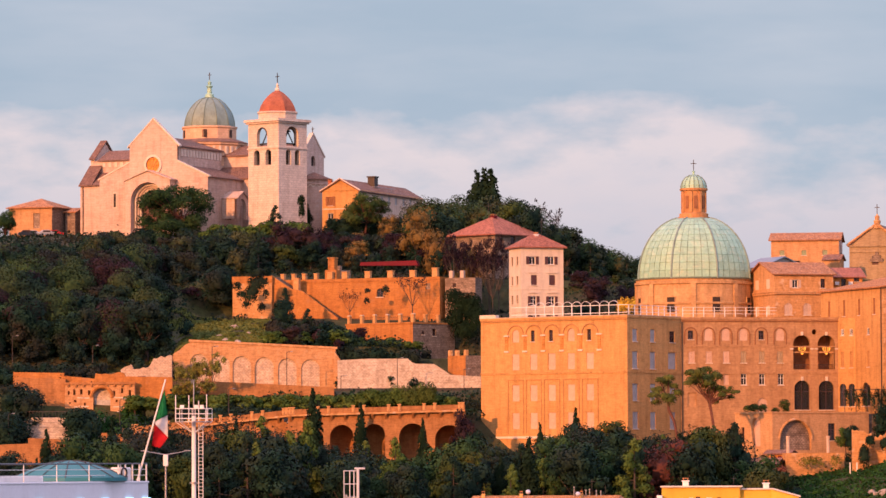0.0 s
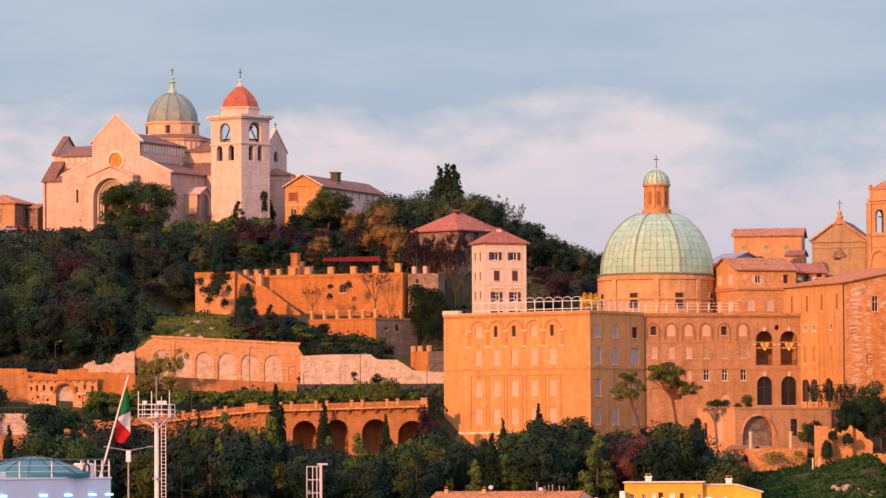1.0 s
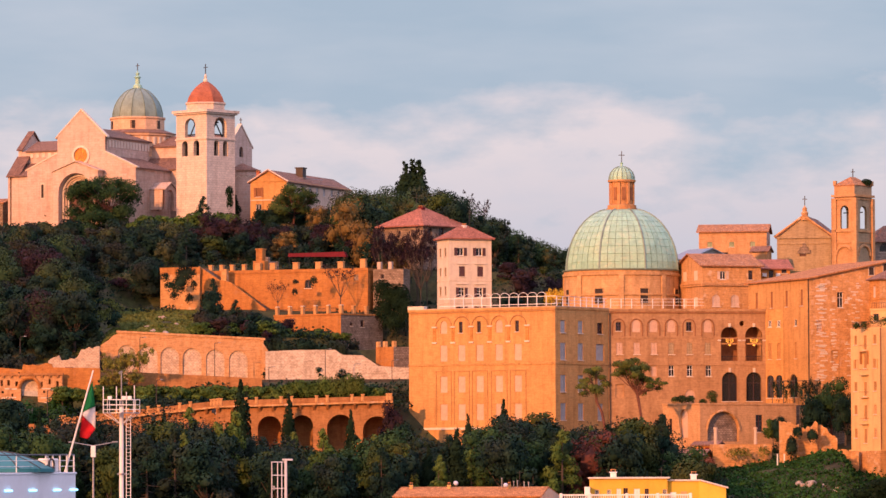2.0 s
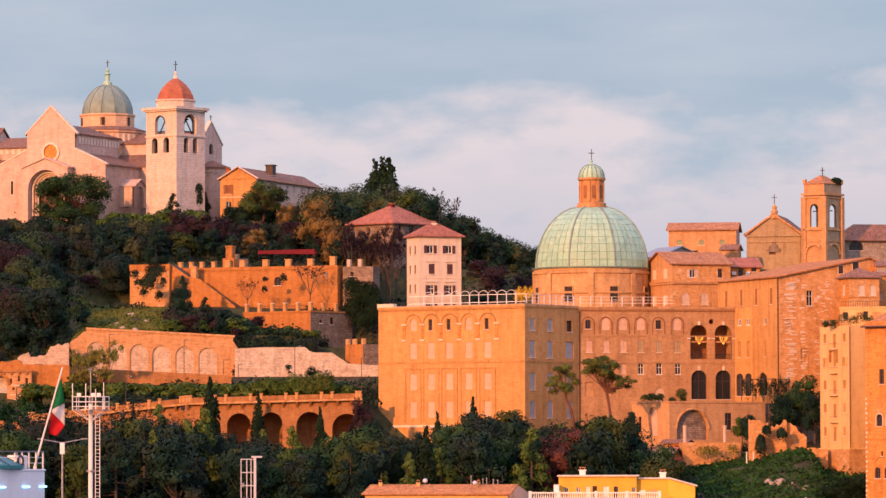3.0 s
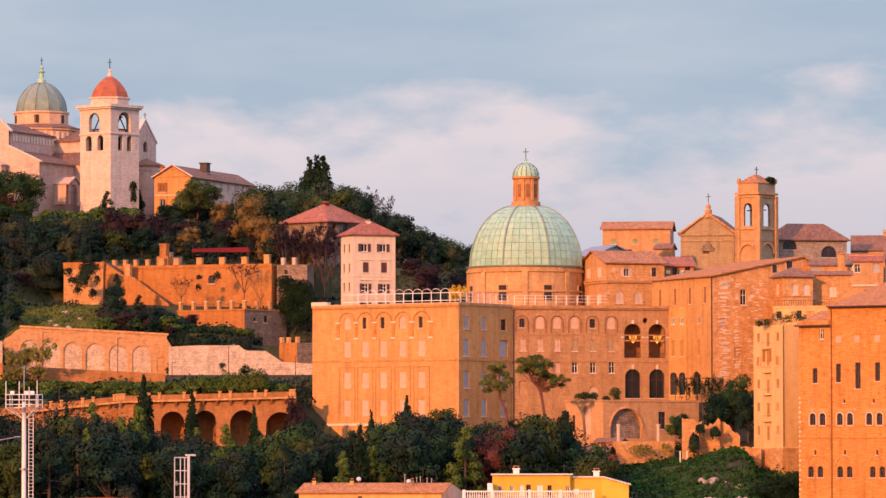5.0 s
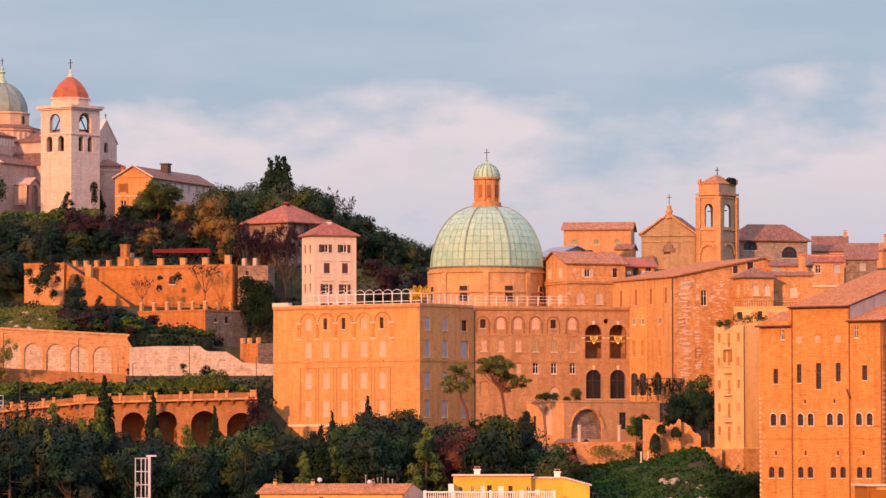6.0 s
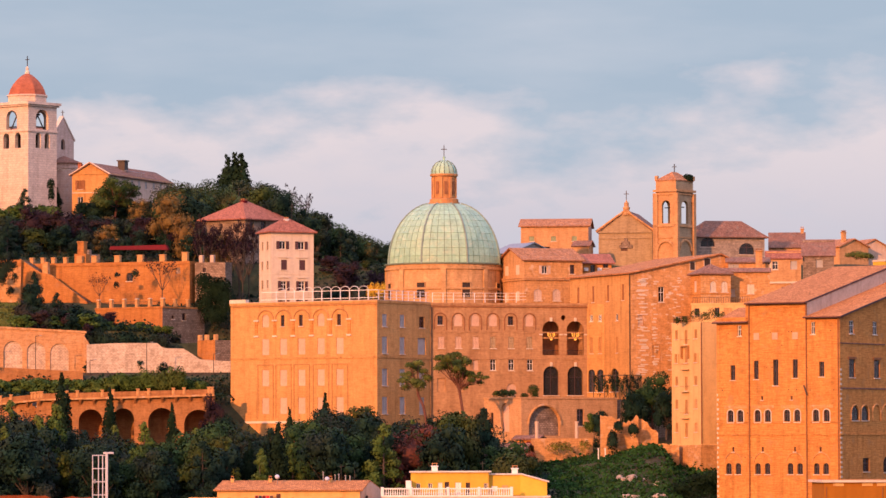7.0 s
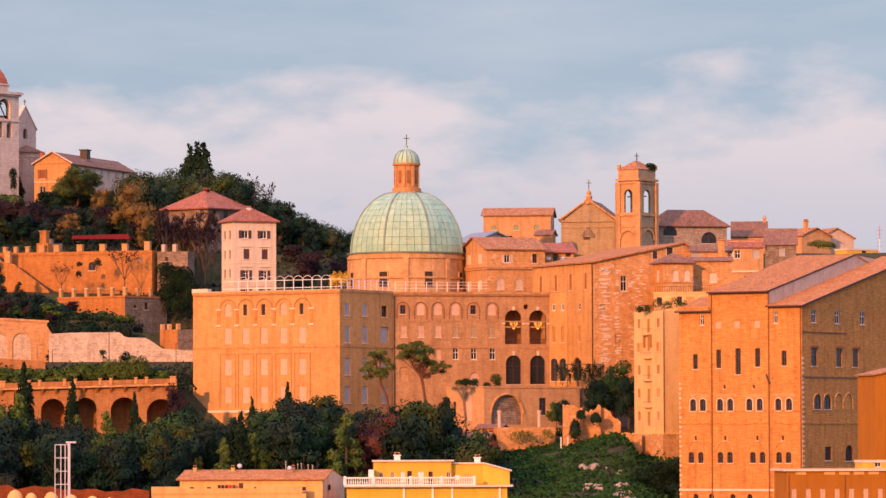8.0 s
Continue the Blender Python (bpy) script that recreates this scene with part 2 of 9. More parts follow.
COPPER = material("green_copper", (0.37, 0.60, 0.42), (0.29, 0.535, 0.41), coarse=0.35, fine=2.0, rough=0.52, grain=0.10, vary=0.06, stain=(0.42, 0.56, 0.40), streak=0.35, soot=0.6, bump=0.05)
SEAM = material("copper_seams", (0.15, 0.20, 0.13), (0.12, 0.17, 0.12), coarse=0.6, rough=0.6, vary=0.0)
LEAD = material("dull_green_lead", (0.25, 0.345, 0.285), (0.20, 0.29, 0.25), coarse=0.4, streak=0.5, rough=0.6, grain=0.1)
CAP = material("brick_cap", (0.46, 0.16, 0.09), (0.38, 0.13, 0.08), coarse=0.7, rough=0.9, courses=(0.5, 0.25, 0.02, 0.85, 0.7))
TRIM = material("pale_trim", (0.72, 0.62, 0.50), (0.64, 0.54, 0.43), coarse=1.0, grain=0.06)
INFILL = material("blind_window_plaster", (0.63, 0.43, 0.31), (0.57, 0.38, 0.27), coarse=0.6, grain=0.08, bump=0.03)
GREYINFILL = material("faded_shutter_grey", (0.44, 0.42, 0.40), (0.38, 0.37, 0.36), coarse=0.8, grain=0.06, bump=0.03)
BROWN = material("brown_shutter", (0.095, 0.032, 0.026), (0.075, 0.028, 0.024), coarse=1.0, rough=0.6)
GREEN = material("green_shutter", (0.30, 0.36, 0.20), (0.26, 0.31, 0.17), coarse=1.0, rough=0.6)
WHITE = material("white_paint", (0.80, 0.78, 0.75), (0.74, 0.72, 0.69), coarse=0.8, rough=0.5, grain=0.04, bump=0.02)
PALEGREY = material("pale_grey_paint", (0.56, 0.57, 0.62), (0.50, 0.51, 0.56), coarse=0.8, rough=0.5, grain=0.05, bump=0.02)
HULL = material("ship_white_paint", (0.84, 0.85, 0.88), (0.80, 0.81, 0.84), coarse=0.2, rough=0.35, grain=0.03, streak=0.12, bump=0.01)
STEEL = material("grey_steel", (0.34, 0.34, 0.35), (0.28, 0.28, 0.29), rough=0.45, metal=0.6, coarse=1.5)
IRON = material("dark_iron", (0.05, 0.045, 0.045), (0.07, 0.05, 0.04), rough=0.6, metal=0.4, coarse=2.0)
YELLOW = material("yellow_paint", (0.70, 0.44, 0.055), (0.64, 0.39, 0.05), coarse=0.3, rough=0.7, grain=0.04, streak=0.2, bump=0.03)
APRICOT = material("apricot_plaster", (0.66, 0.385, 0.185), (0.57, 0.32, 0.15), coarse=0.35, grain=0.14, streak=0.45, bed=0.28)
VIVID = material("orange_render", (0.42, 0.165, 0.018), (0.36, 0.14, 0.016), coarse=0.25, grain=0.05, streak=0.25)
ROAD = material("asphalt", (0.055, 0.052, 0.05), (0.07, 0.065, 0.06), coarse=0.3, fine=4.0)
GRASS = material("rough_grass", (0.06, 0.075, 0.026), (0.075, 0.065, 0.034), coarse=0.12, fine=1.2, grain=0.25, bump=0.6, stain=(0.07, 0.055, 0.035))
WATER = material("harbour_water", (0.02, 0.035, 0.045), (0.03, 0.04, 0.05), coarse=0.05, fine=0.6, rough=0.12, bump=0.4, vary=0)
BARK = material("bark", (0.10, 0.08, 0.065), (0.075, 0.06, 0.05), coarse=1.5, fine=6.0, bump=0.5)
PINEBARK = material("pine_bark", (0.19, 0.085, 0.062), (0.14, 0.062, 0.048), coarse=1.5, fine=6.0, bump=0.5)
# dark panes, backs and floors: unlit insides put into the colour
UNLIT = material("painted_unlit_inside", (0.06, 0.045, 0.04), (0.05, 0.04, 0.035), coarse=0.5)
FLAGGREEN = material("flag_green", (0.02, 0.26, 0.09), (0.02, 0.23, 0.08), rough=0.8, coarse=2.0, vary=0)
FLAGWHITE = material("flag_white", (0.80, 0.78, 0.76), (0.75, 0.73, 0.71), rough=0.8, coarse=2.0, vary=0)
FLAGRED = material("flag_red", (0.66, 0.03, 0.04), (0.60, 0.03, 0.04), rough=0.8, coarse=2.0, vary=0)
REDNET = material("red_awning", (0.17, 0.02, 0.028), (0.13, 0.016, 0.024), coarse=0.6, vary=0)
CARBLUE = material("dark_car_paint", (0.03, 0.035, 0.05), (0.04, 0.045, 0.06), rough=0.3, metal=0.3)
CARPALE = material("pale_car_paint", (0.45, 0.46, 0.48), (0.40, 0.41, 0.43), rough=0.3, metal=0.3)
SLATE = material("grey_brown_slates", (0.33, 0.20, 0.15), (0.27, 0.17, 0.135), coarse=0.5, tiles=1.1, rough=0.9, bump=0.3)
ROCK = material("pale_rock", (0.46, 0.38, 0.32), (0.36, 0.29, 0.24), coarse=1.2, fine=4.0, bump=0.6, grain=0.2)
RUBBER = material("rubber", (0.02, 0.02, 0.02), rough=0.8)


def plain_glass(name, tint, rough, through_it):
    m = bpy.data.materials.new(name)
    m.use_nodes = True
    p = m.node_tree.nodes["Principled BSDF"]
    p.inputs["Base Color"].default_value = (*tint, 1)
    p.inputs["Roughness"].default_value = rough
    p.inputs["Transmission Weight"].default_value = through_it
    p.inputs["IOR"].default_value = 1.38
    p.inputs["Specular IOR Level"].default_value = 0.3
    return m


def glowing(name, colour, strength):
    m = bpy.data.materials.new(name)
    m.use_nodes = True
    p = m.node_tree.nodes["Principled BSDF"]
    p.inputs["Base Color"].default_value = (*colour, 1)
    p.inputs["Emission Color"].default_value = (*colour, 1)
    p.inputs["Emission Strength"].default_value = strength
    return m


GLASS = plain_glass("window_glass", (0.10, 0.11, 0.13), 0.1, 0.8)
ROSEGLASS = plain_glass("amber_rose_glass", (0.95, 0.36, 0.05), 0.3, 0.1)
SKYLIGHT = plain_glass("teal_skylight_glass", (0.035, 0.17, 0.19), 0.5, 0.0)
GLOW = glowing("warm_lamp_glow", (1.0, 0.42, 0.06), 1.5)
BLUEGLOW = glowing("blue_white_lamp", (0.35, 0.75, 1.0), 2.2)
# dark green with the woods' bluish shade put into the leaf tones
LEAF = leaf_material("shade_tinted_green_leaves", (0.0035, 0.012, 0.011), (0.021, 0.052, 0.033), (0.031, 0.031, 0.026))
MIDGREEN = leaf_material("mid_green_leaves", (0.011, 0.028, 0.015), (0.054, 0.100, 0.036), (0.060, 0.062, 0.030))
OLIVE = leaf_material("olive_leaves", (0.017, 0.034, 0.011), (0.066, 0.092, 0.025), (0.058, 0.053, 0.020))
PINE = leaf_material("pine_needles", (0.030, 0.050, 0.014), (0.15, 0.175, 0.040), (0.09, 0.11, 0.028))
PINEDARK = leaf_material("dark_pine_needles", (0.009, 0.028, 0.013), (0.044, 0.088, 0.030), (0.03, 0.055, 0.02))
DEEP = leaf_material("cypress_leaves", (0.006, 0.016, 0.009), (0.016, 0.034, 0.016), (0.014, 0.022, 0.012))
RUST = leaf_material("autumn_leaves", (0.085, 0.058, 0.022), (0.21, 0.14, 0.045), (0.17, 0.085, 0.03))
PURPLE = leaf_material("purple_brown_leaves", (0.014, 0.009, 0.015), (0.044, 0.027, 0.033), (0.043, 0.030, 0.023))
MEADOW = leaf_material("meadow_grass", (0.070, 0.100, 0.028), (0.145, 0.165, 0.045), (0.19, 0.145, 0.06))
YELLOW_GREEN = leaf_material("yellow_green_leaves", (0.10, 0.115, 0.025), (0.24, 0.235, 0.05), (0.18, 0.14, 0.04))
PINKLEAF = leaf_material("pink_autumn_leaves", (0.20, 0.07, 0.05), (0.42, 0.17, 0.11), (0.35, 0.15, 0.08))
GOLD = leaf_material("golden_leaves", (0.55, 0.33, 0.03), (0.75, 0.50, 0.06), (0.6, 0.4, 0.05))
PINEMID = leaf_material("mid_pine_needles", (0.018, 0.040, 0.013), (0.085, 0.120, 0.034), (0.05, 0.075, 0.022))
REDLEAF = leaf_material("red_brown_leaves", (0.045, 0.018, 0.016), (0.125, 0.048, 0.036), (0.12, 0.06, 0.03))
HEDGE = leaf_material("hedge_leaves", (0.030, 0.060, 0.014), (0.10, 0.155, 0.034), (0.10, 0.10, 0.03))
IVY = leaf_material("ivy_leaves", (0.009, 0.033, 0.010), (0.033, 0.095, 0.024), (0.028, 0.062, 0.017))



# ---------------------------------------------------------------- building blocks
def thing(name, label, category, x, y, z, turn=0.0, group="", kind=""):
    ob = new(name)
    ob.empty_display_size = 0.5
    ob.matrix_basis = pose(x, y, z, 0, 0, turn)
    return tagged(ob, label, category, group, kind)


def lay_uv(me):
    """Metres along and up each face."""
    uv = me.uv_layers.new(name="metres")
    for f in me.polygons:
        n = f.normal
        if abs(n.z) > 0.97:
            t, b = Vector((1, 0, 0)), Vector((0, 1, 0))
        else:
            t = Vector((-n.y, n.x, 0)).normalized()
            b = n.cross(t)
        for li in f.loop_indices:
            co = me.vertices[me.loops[li].vertex_index].co
            uv.data[li].uv = (co.dot(t), co.dot(b))


def to_mesh(name, bm, mat, smooth=False):
    me = bpy.data.meshes.new(name)
    bm.to_mesh(me)
    bm.free()
    me.materials.append(mat)
    lay_uv(me)
    if smooth:
        for f in me.polygons:
            f.use_smooth = True
    return me


def part(name, bm, mat, parent, label="", m=None, smooth=False):
    """Links a bmesh (or a ready mesh) as one mesh object under a thing or under a part."""
    me = bm if isinstance(bm, bpy.types.Mesh) else to_mesh(name, bm, mat, smooth)
    ob = new(name, me)
    ob.parent = parent
    if m is not None:
        ob.matrix_basis = m
    return tagged(ob, label)


def solid(name, bm, mat, label, category, m=None, group="", kind="", smooth=False):
    ob = new(name, to_mesh(name, bm, mat, smooth))
    if m is not None:
        ob.matrix_basis = m
    return tagged(ob, label, category, group, kind)


def quad(bm, *pts):
    return bm.faces.new([bm.verts.new(p) for p in pts])


def slab(bm, x0, x1, y0, y1, z0, z1, m=None, ease=0.0):
    r = bmesh.ops.create_cube(bm, size=1)["verts"]
    for v in r:
        v.co = Vector(((x0 + x1) / 2 + v.co.x * (x1 - x0), (y0 + y1) / 2 + v.co.y * (y1 - y0), (z0 + z1) / 2 + v.co.z * (z1 - z0)))
        if m is not None:
            v.co = m @ v.co
    if ease:
        edges = list({e for v in r for e in v.link_edges})
        bmesh.ops.bevel(bm, geom=edges, offset=ease, segments=1, affect="EDGES")
    return bm


def boxes(*dims, ease=0.0):
    bm = bmesh.new()
    for d in dims:
        slab(bm, *d, ease=ease)
    return bm


def rod(bm, a, b, r0, r1=None, n=8):
    a, b = Vector(a), Vector(b)
    r1 = r0 if r1 is None else r1
    turn = (b - a).to_track_quat("Z", "Y").to_matrix().to_4x4()
    bmesh.ops.create_cone(bm, cap_ends=True, segments=n, radius1=r0, radius2=r1, depth=(b - a).length,
                          matrix=Matrix.Translation((a + b) / 2) @ turn)
    return bm


def tube(bm, pts, r, n=6):
    """One unbroken bent rod."""
    pts = [Vector(p) for p in pts]
    rings = []
    for i, p in enumerate(pts):
        d = (pts[min(i + 1, len(pts) - 1)] - pts[max(i - 1, 0)]).normalized()
        q = d.to_track_quat("Z", "Y")
        rings.append([bm.verts.new(p + q @ Vector((r * math.cos(math.tau * k / n), r * math.sin(math.tau * k / n), 0))) for k in range(n)])
    for a, b in zip(rings, rings[1:]):
        s = min(range(n), key=lambda j: sum((a[k].co - b[(k + j) % n].co).length for k in range(n)))
        for k in range(n):
            bm.faces.new((a[k], a[(k + 1) % n], b[(k + 1 + s) % n], b[(k + s) % n]))
    bm.faces.new(rings[0][::-1])
    bm.faces.new(rings[-1])
    bmesh.ops.recalc_face_normals(bm, faces=bm.faces[:])
    return bm


def rods(*list_of):
    bm = bmesh.new()
    for d in list_of:
        rod(bm, *d)
    return bm


def lathe(profile, n=24, phase=0.0, squash=None):
    """Turns (radius, height) pairs round z."""
    bm = bmesh.new()
    rings = []
    for r, z in profile:
        if r < 1e-4:
            rings.append([bm.verts.new((0, 0, z))] * n)
        else:
            rings.append([bm.verts.new((r * math.cos(phase + math.tau * i / n), r * math.sin(phase + math.tau * i / n), z)) for i in range(n)])
    for a, b in zip(rings, rings[1:]):
        for i in range(n):
            vs = [a[i], a[(i + 1) % n], b[(i + 1) % n], b[i]]
            vs = [v for k, v in enumerate(vs) if v not in vs[:k]]
            if len(vs) > 2:
                bm.faces.new(vs)
    return bm


def hole(u, z, w, h, kind="win", arch=0, infill=None, shutter=None, deep=0.22):
    """An opening centred at u whose sill is at height z. arch 1: round-headed, 2: a circle."""
    return dict(u=u, z=z, w=w, h=h, kind=kind, arch=arch, infill=infill, shutter=shutter, deep=deep)


def row(us, z, w, h, kind="win", **more):
    return [hole(u, z, w, h, kind, **more) for u in us]


def wider(holes, k):
    """The same openings along a face that is k times longer."""
    return [dict(o, u=round(o["u"] * k, 3), w=round(o["w"] * k, 2)) for o in holes]


def evenly(first, step, count):
    return [first + step * i for i in range(count)]


def wall_bm(width, top, holes, thick=0.5, gable=None, bottom=0.0):
    """A wall in the plane y = 0 that faces -y, with real openings and reveals. gable: (where the peak stands, its rise)."""
    bm = bmesh.new()
    us, zs = {0.0, width}, {bottom, top}
    for o in holes:
        us |= {round(o["u"] - o["w"] / 2, 3), round(o["u"] + o["w"] / 2, 3)}
        zs |= {round(o["z"], 3), round(o["z"] + o["h"], 3)}
    us, zs = sorted(u for u in us if 0 <= u <= width), sorted(z for z in zs if bottom <= z <= top)
    for d in (0.0, thick):
        for z0, z1 in zip(zs, zs[1:]):
            run = None
            for u0, u1 in zip(us, us[1:]):
                cu, cz = (u0 + u1) / 2, (z0 + z1) / 2
                free = not any(abs(cu - o["u"]) < o["w"] / 2 and o["z"] < cz < o["z"] + o["h"] for o in holes)
                if free:
                    run = [u0, u1] if run is None else [run[0], u1]
                if run and (not free or u1 == us[-1]):
                    quad(bm, (run[0], d, z0), (run[1], d, z0), (run[1], d, z1), (run[0], d, z1))
                    run = None
    for o in holes:
        a, b, z0, z1 = o["u"] - o["w"] / 2, o["u"] + o["w"] / 2, o["z"], o["z"] + o["h"]
        r = o["w"] / 2
        ring = []
        if o["arch"] == 2:
            ring = [(o["u"] + r * math.cos(t), (z0 + z1) / 2 + r * math.sin(t)) for t in np.linspace(-math.pi, math.pi, 17)]
            arcs = [((a, z0), ring[0:5]), ((b, z0), ring[4:9]), ((b, z1), ring[8:13]), ((a, z1), ring[12:17])]
        elif o["arch"]:
            spring = z1 - r
            top_arc = [(o["u"] - r * math.cos(t), spring + r * math.sin(t)) for t in np.linspace(0, math.pi, 13)]
            ring = [(a, z0)] + top_arc + [(b, z0), (a, z0)]
            arcs = [((a, z1), top_arc[0:7]), ((b, z1), top_arc[6:13])]
        else:
            ring = [(a, z0), (a, z1), (b, z1), (b, z0), (a, z0)]
            arcs = []
        for corner, pts in arcs:
            for p, q in zip(pts, pts[1:]):
                for d in (0.0, thick):
                    bm.faces.new([bm.verts.new((c[0], d, c[1])) for c in (corner, p, q)])
        for p, q in zip(ring, ring[1:]):
            quad(bm, (p[0], 0, p[1]), (q[0], 0, q[1]), (q[0], thick, q[1]), (p[0], thick, p[1]))
    if gable:
        for d in (0.0, thick):
            bm.faces.new([bm.verts.new(p) for p in ((0, d, top), (width, d, top), (gable[0], d, top + gable[1]))])
    bmesh.ops.remove_doubles(bm, verts=bm.verts[:], dist=0.001)
    bmesh.ops.recalc_face_normals(bm, faces=bm.faces[:])
    return bm


SHARED = {}


def shared(key, make, mat):
    """One mesh for all alike pieces."""
    k = (key, mat.name)
    if k not in SHARED:
        SHARED[k] = to_mesh(key[0], make(), mat)
    return SHARED[k]


def frame_bm(w, h, d):
    t = 0.09
    bm = boxes((-w / 2, -w / 2 + t, d, d + 0.09, 0, h), (w / 2 - t, w / 2, d, d + 0.09, 0, h), (-w / 2 + t, w / 2 - t, d, d + 0.09, 0, t),
               (-w / 2 + t, w / 2 - t, d, d + 0.09, h - t, h), (-0.04, 0.04, d + 0.01, d + 0.08, t, h - t))
    if h > 1.5:
        slab(bm, -w / 2 + t, -0.04, d + 0.01, d + 0.08, h * 0.62, h * 0.62 + 0.07)
        slab(bm, 0.04, w / 2 - t, d + 0.01, d + 0.08, h * 0.62, h * 0.62 + 0.07)
    return bm


def shutter_bm(w, h):
    """A leaf with a frame and louvres."""
    bm = boxes((0, 0.07, -0.05, 0, 0, h), (w - 0.07, w, -0.05, 0, 0, h), (0.07, w - 0.07, -0.05, 0, 0, 0.1), (0.07, w - 0.07, -0.05, 0, h - 0.1, h))
    n = max(4, int(h / 0.16))
    for i in range(n):
        z = 0.1 + (h - 0.2) * i / n
        quad(bm, (0.07, -0.045, z), (w - 0.07, -0.045, z), (w - 0.07, -0.005, z + (h - 0.2) / n), (0.07, -0.005, z + (h - 0.2) / n))
    return bm


def fill_hole(parent, o, m, base):
    """Whatever stands in an opening: a window with its pane, sill and shutters, or a blind infill."""
    w, h, k, d = round(o["w"], 2), round(o["h"], 2), o["kind"], o["deep"]
    at = m @ pose(o["u"], 0, o["z"])
    if k == "void":
        return
    if k == "blind":
        mat = o["infill"] or INFILL
        part("blind_window", shared(("blind_window", w, h, d), lambda: boxes((-w / 2 - 0.02, w / 2 + 0.02, d, d + 0.12, -0.02, h + 0.02)), mat), mat, parent, m=at)
        return
    if k == "shut":
        mat = o["infill"] or GREYINFILL
        # dark backing behind the shutters, with the room's shade in its colour
        win = part("window", shared(("window", w, h, "back"), lambda: boxes((-w / 2, w / 2, 0.2, 0.3, 0, h)), UNLIT), UNLIT, parent, m=at)
        for s in (-1, 1):
            part("shutter", shared(("shutter", w / 2, h), lambda: shutter_bm(w / 2 - 0.02, h), mat), mat, win, m=pose(-w / 2 + 0.01 if s < 0 else 0.01, 0.14, 0))
    else:
        trim = BROWN if k in ("old", "dark") else WHITE
        win = part("window", shared(("window", w, h, d), lambda: frame_bm(w, h, d), trim), trim, parent, m=at)
        part("pane", shared(("pane", w, h, d), lambda: boxes((-w / 2 + 0.03, w / 2 - 0.03, d + 0.04, d + 0.055, 0.03, h - 0.03)), GLASS), GLASS, win)
    part("sill", shared(("sill", w), lambda: boxes((-w / 2 - 0.12, w / 2 + 0.12, -0.14, 0.2, -0.14, -0.01)), TRIM), TRIM, win)
    if k == "open":
        mat = o["shutter"] or BROWN
        sw = round(w * 0.5, 2)
        for s in (-1, 1):
            x = -w / 2 - sw - 0.03 if s < 0 else w / 2 + 0.03
            part("shutter", shared(("shutter", sw, h), lambda: shutter_bm(sw, h), mat), mat, win, m=pose(x, -0.02, 0))


def ring_bm(wl, wr, z, h, out):
    """A moulding round a block's four sides."""
    return boxes((-wl - out, out, -out, 0.02, z, z + h), (-0.02, out, 0.02, wr + out, z, z + h),
                 (-wl - out, -0.02, wr - 0.02, wr + out, z, z + h), (-wl - out, -wl + 0.02, 0.02, wr - 0.02, z, z + h))


def roof_bm(kind, wl, wr, z, rise, over, ridge=0.5, thick=0.22):
    """A tiled roof over the block: 'x' and 'y' name the way of a gable's ridge, 'hip' slopes on all sides, 'shed' rises to the back."""
    bm = bmesh.new()
    x0, x1, y0, y1 = -wl - over, over, -over, wr + over
    if kind == "x":
        ym = wr * ridge
        d0, d1 = over * rise / (wr * ridge), over * rise / (wr * (1 - ridge))
        quad(bm, (x0, y0, z - d0), (x1, y0, z - d0), (x1, ym, z + rise), (x0, ym, z + rise))
        quad(bm, (x1, y1, z - d1), (x0, y1, z - d1), (x0, ym, z + rise), (x1, ym, z + rise))
    elif kind == "y":
        xm = -wl * (1 - ridge)
        d = over * rise / (wl * 0.5)
        quad(bm, (x0, y1, z - d), (x0, y0, z - d), (xm, y0, z + rise), (xm, y1, z + rise))
        quad(bm, (x1, y0, z - d), (x1, y1, z - d), (xm, y1, z + rise), (xm, y0, z + rise))
    elif kind == "shed":
        d = over * rise / wr
        quad(bm, (x0, y0, z - d), (x1, y0, z - d), (x1, y1, z + rise + d), (x0, y1, z + rise + d))
    else:
        short = min(wl, wr) / 2
        if wl > wr:
            a, b = (-wl + short, wr / 2, z + rise), (-short, wr / 2, z + rise)
        else:
            a, b = (-wl / 2, short, z + rise), (-wl / 2, wr - short, z + rise)
        d = over * rise / short
        c = [(x0, y0, z - d), (x1, y0, z - d), (x1, y1, z - d), (x0, y1, z - d)]
        if abs(wl - wr) < 0.05:
            for i in range(4):
                bm.faces.new([bm.verts.new(p) for p in (c[i], c[(i + 1) % 4], a)])
        elif wl > wr:
            quad(bm, c[0], c[1], b, a)
            quad(bm, c[2], c[3], a, b)
            bm.faces.new([bm.verts.new(p) for p in (c[1], c[2], b)])
            bm.faces.new([bm.verts.new(p) for p in (c[3], c[0], a)])
        else:
            bm.faces.new([bm.verts.new(p) for p in (c[0], c[1], a)])
            bm.faces.new([bm.verts.new(p) for p in (c[2], c[3], b)])
            quad(bm, c[1], c[2], b, a)
            quad(bm, c[3], c[0], a, b)
    bmesh.ops.remove_doubles(bm, verts=bm.verts[:], dist=0.01)
    bmesh.ops.recalc_face_normals(bm, faces=bm.faces[:])
    if sum(f.normal.z for f in bm.faces) > 0:
        bmesh.ops.reverse_faces(bm, faces=bm.faces[:])
    bmesh.ops.solidify(bm, geom=bm.faces[:], thickness=-thick)
    return bm


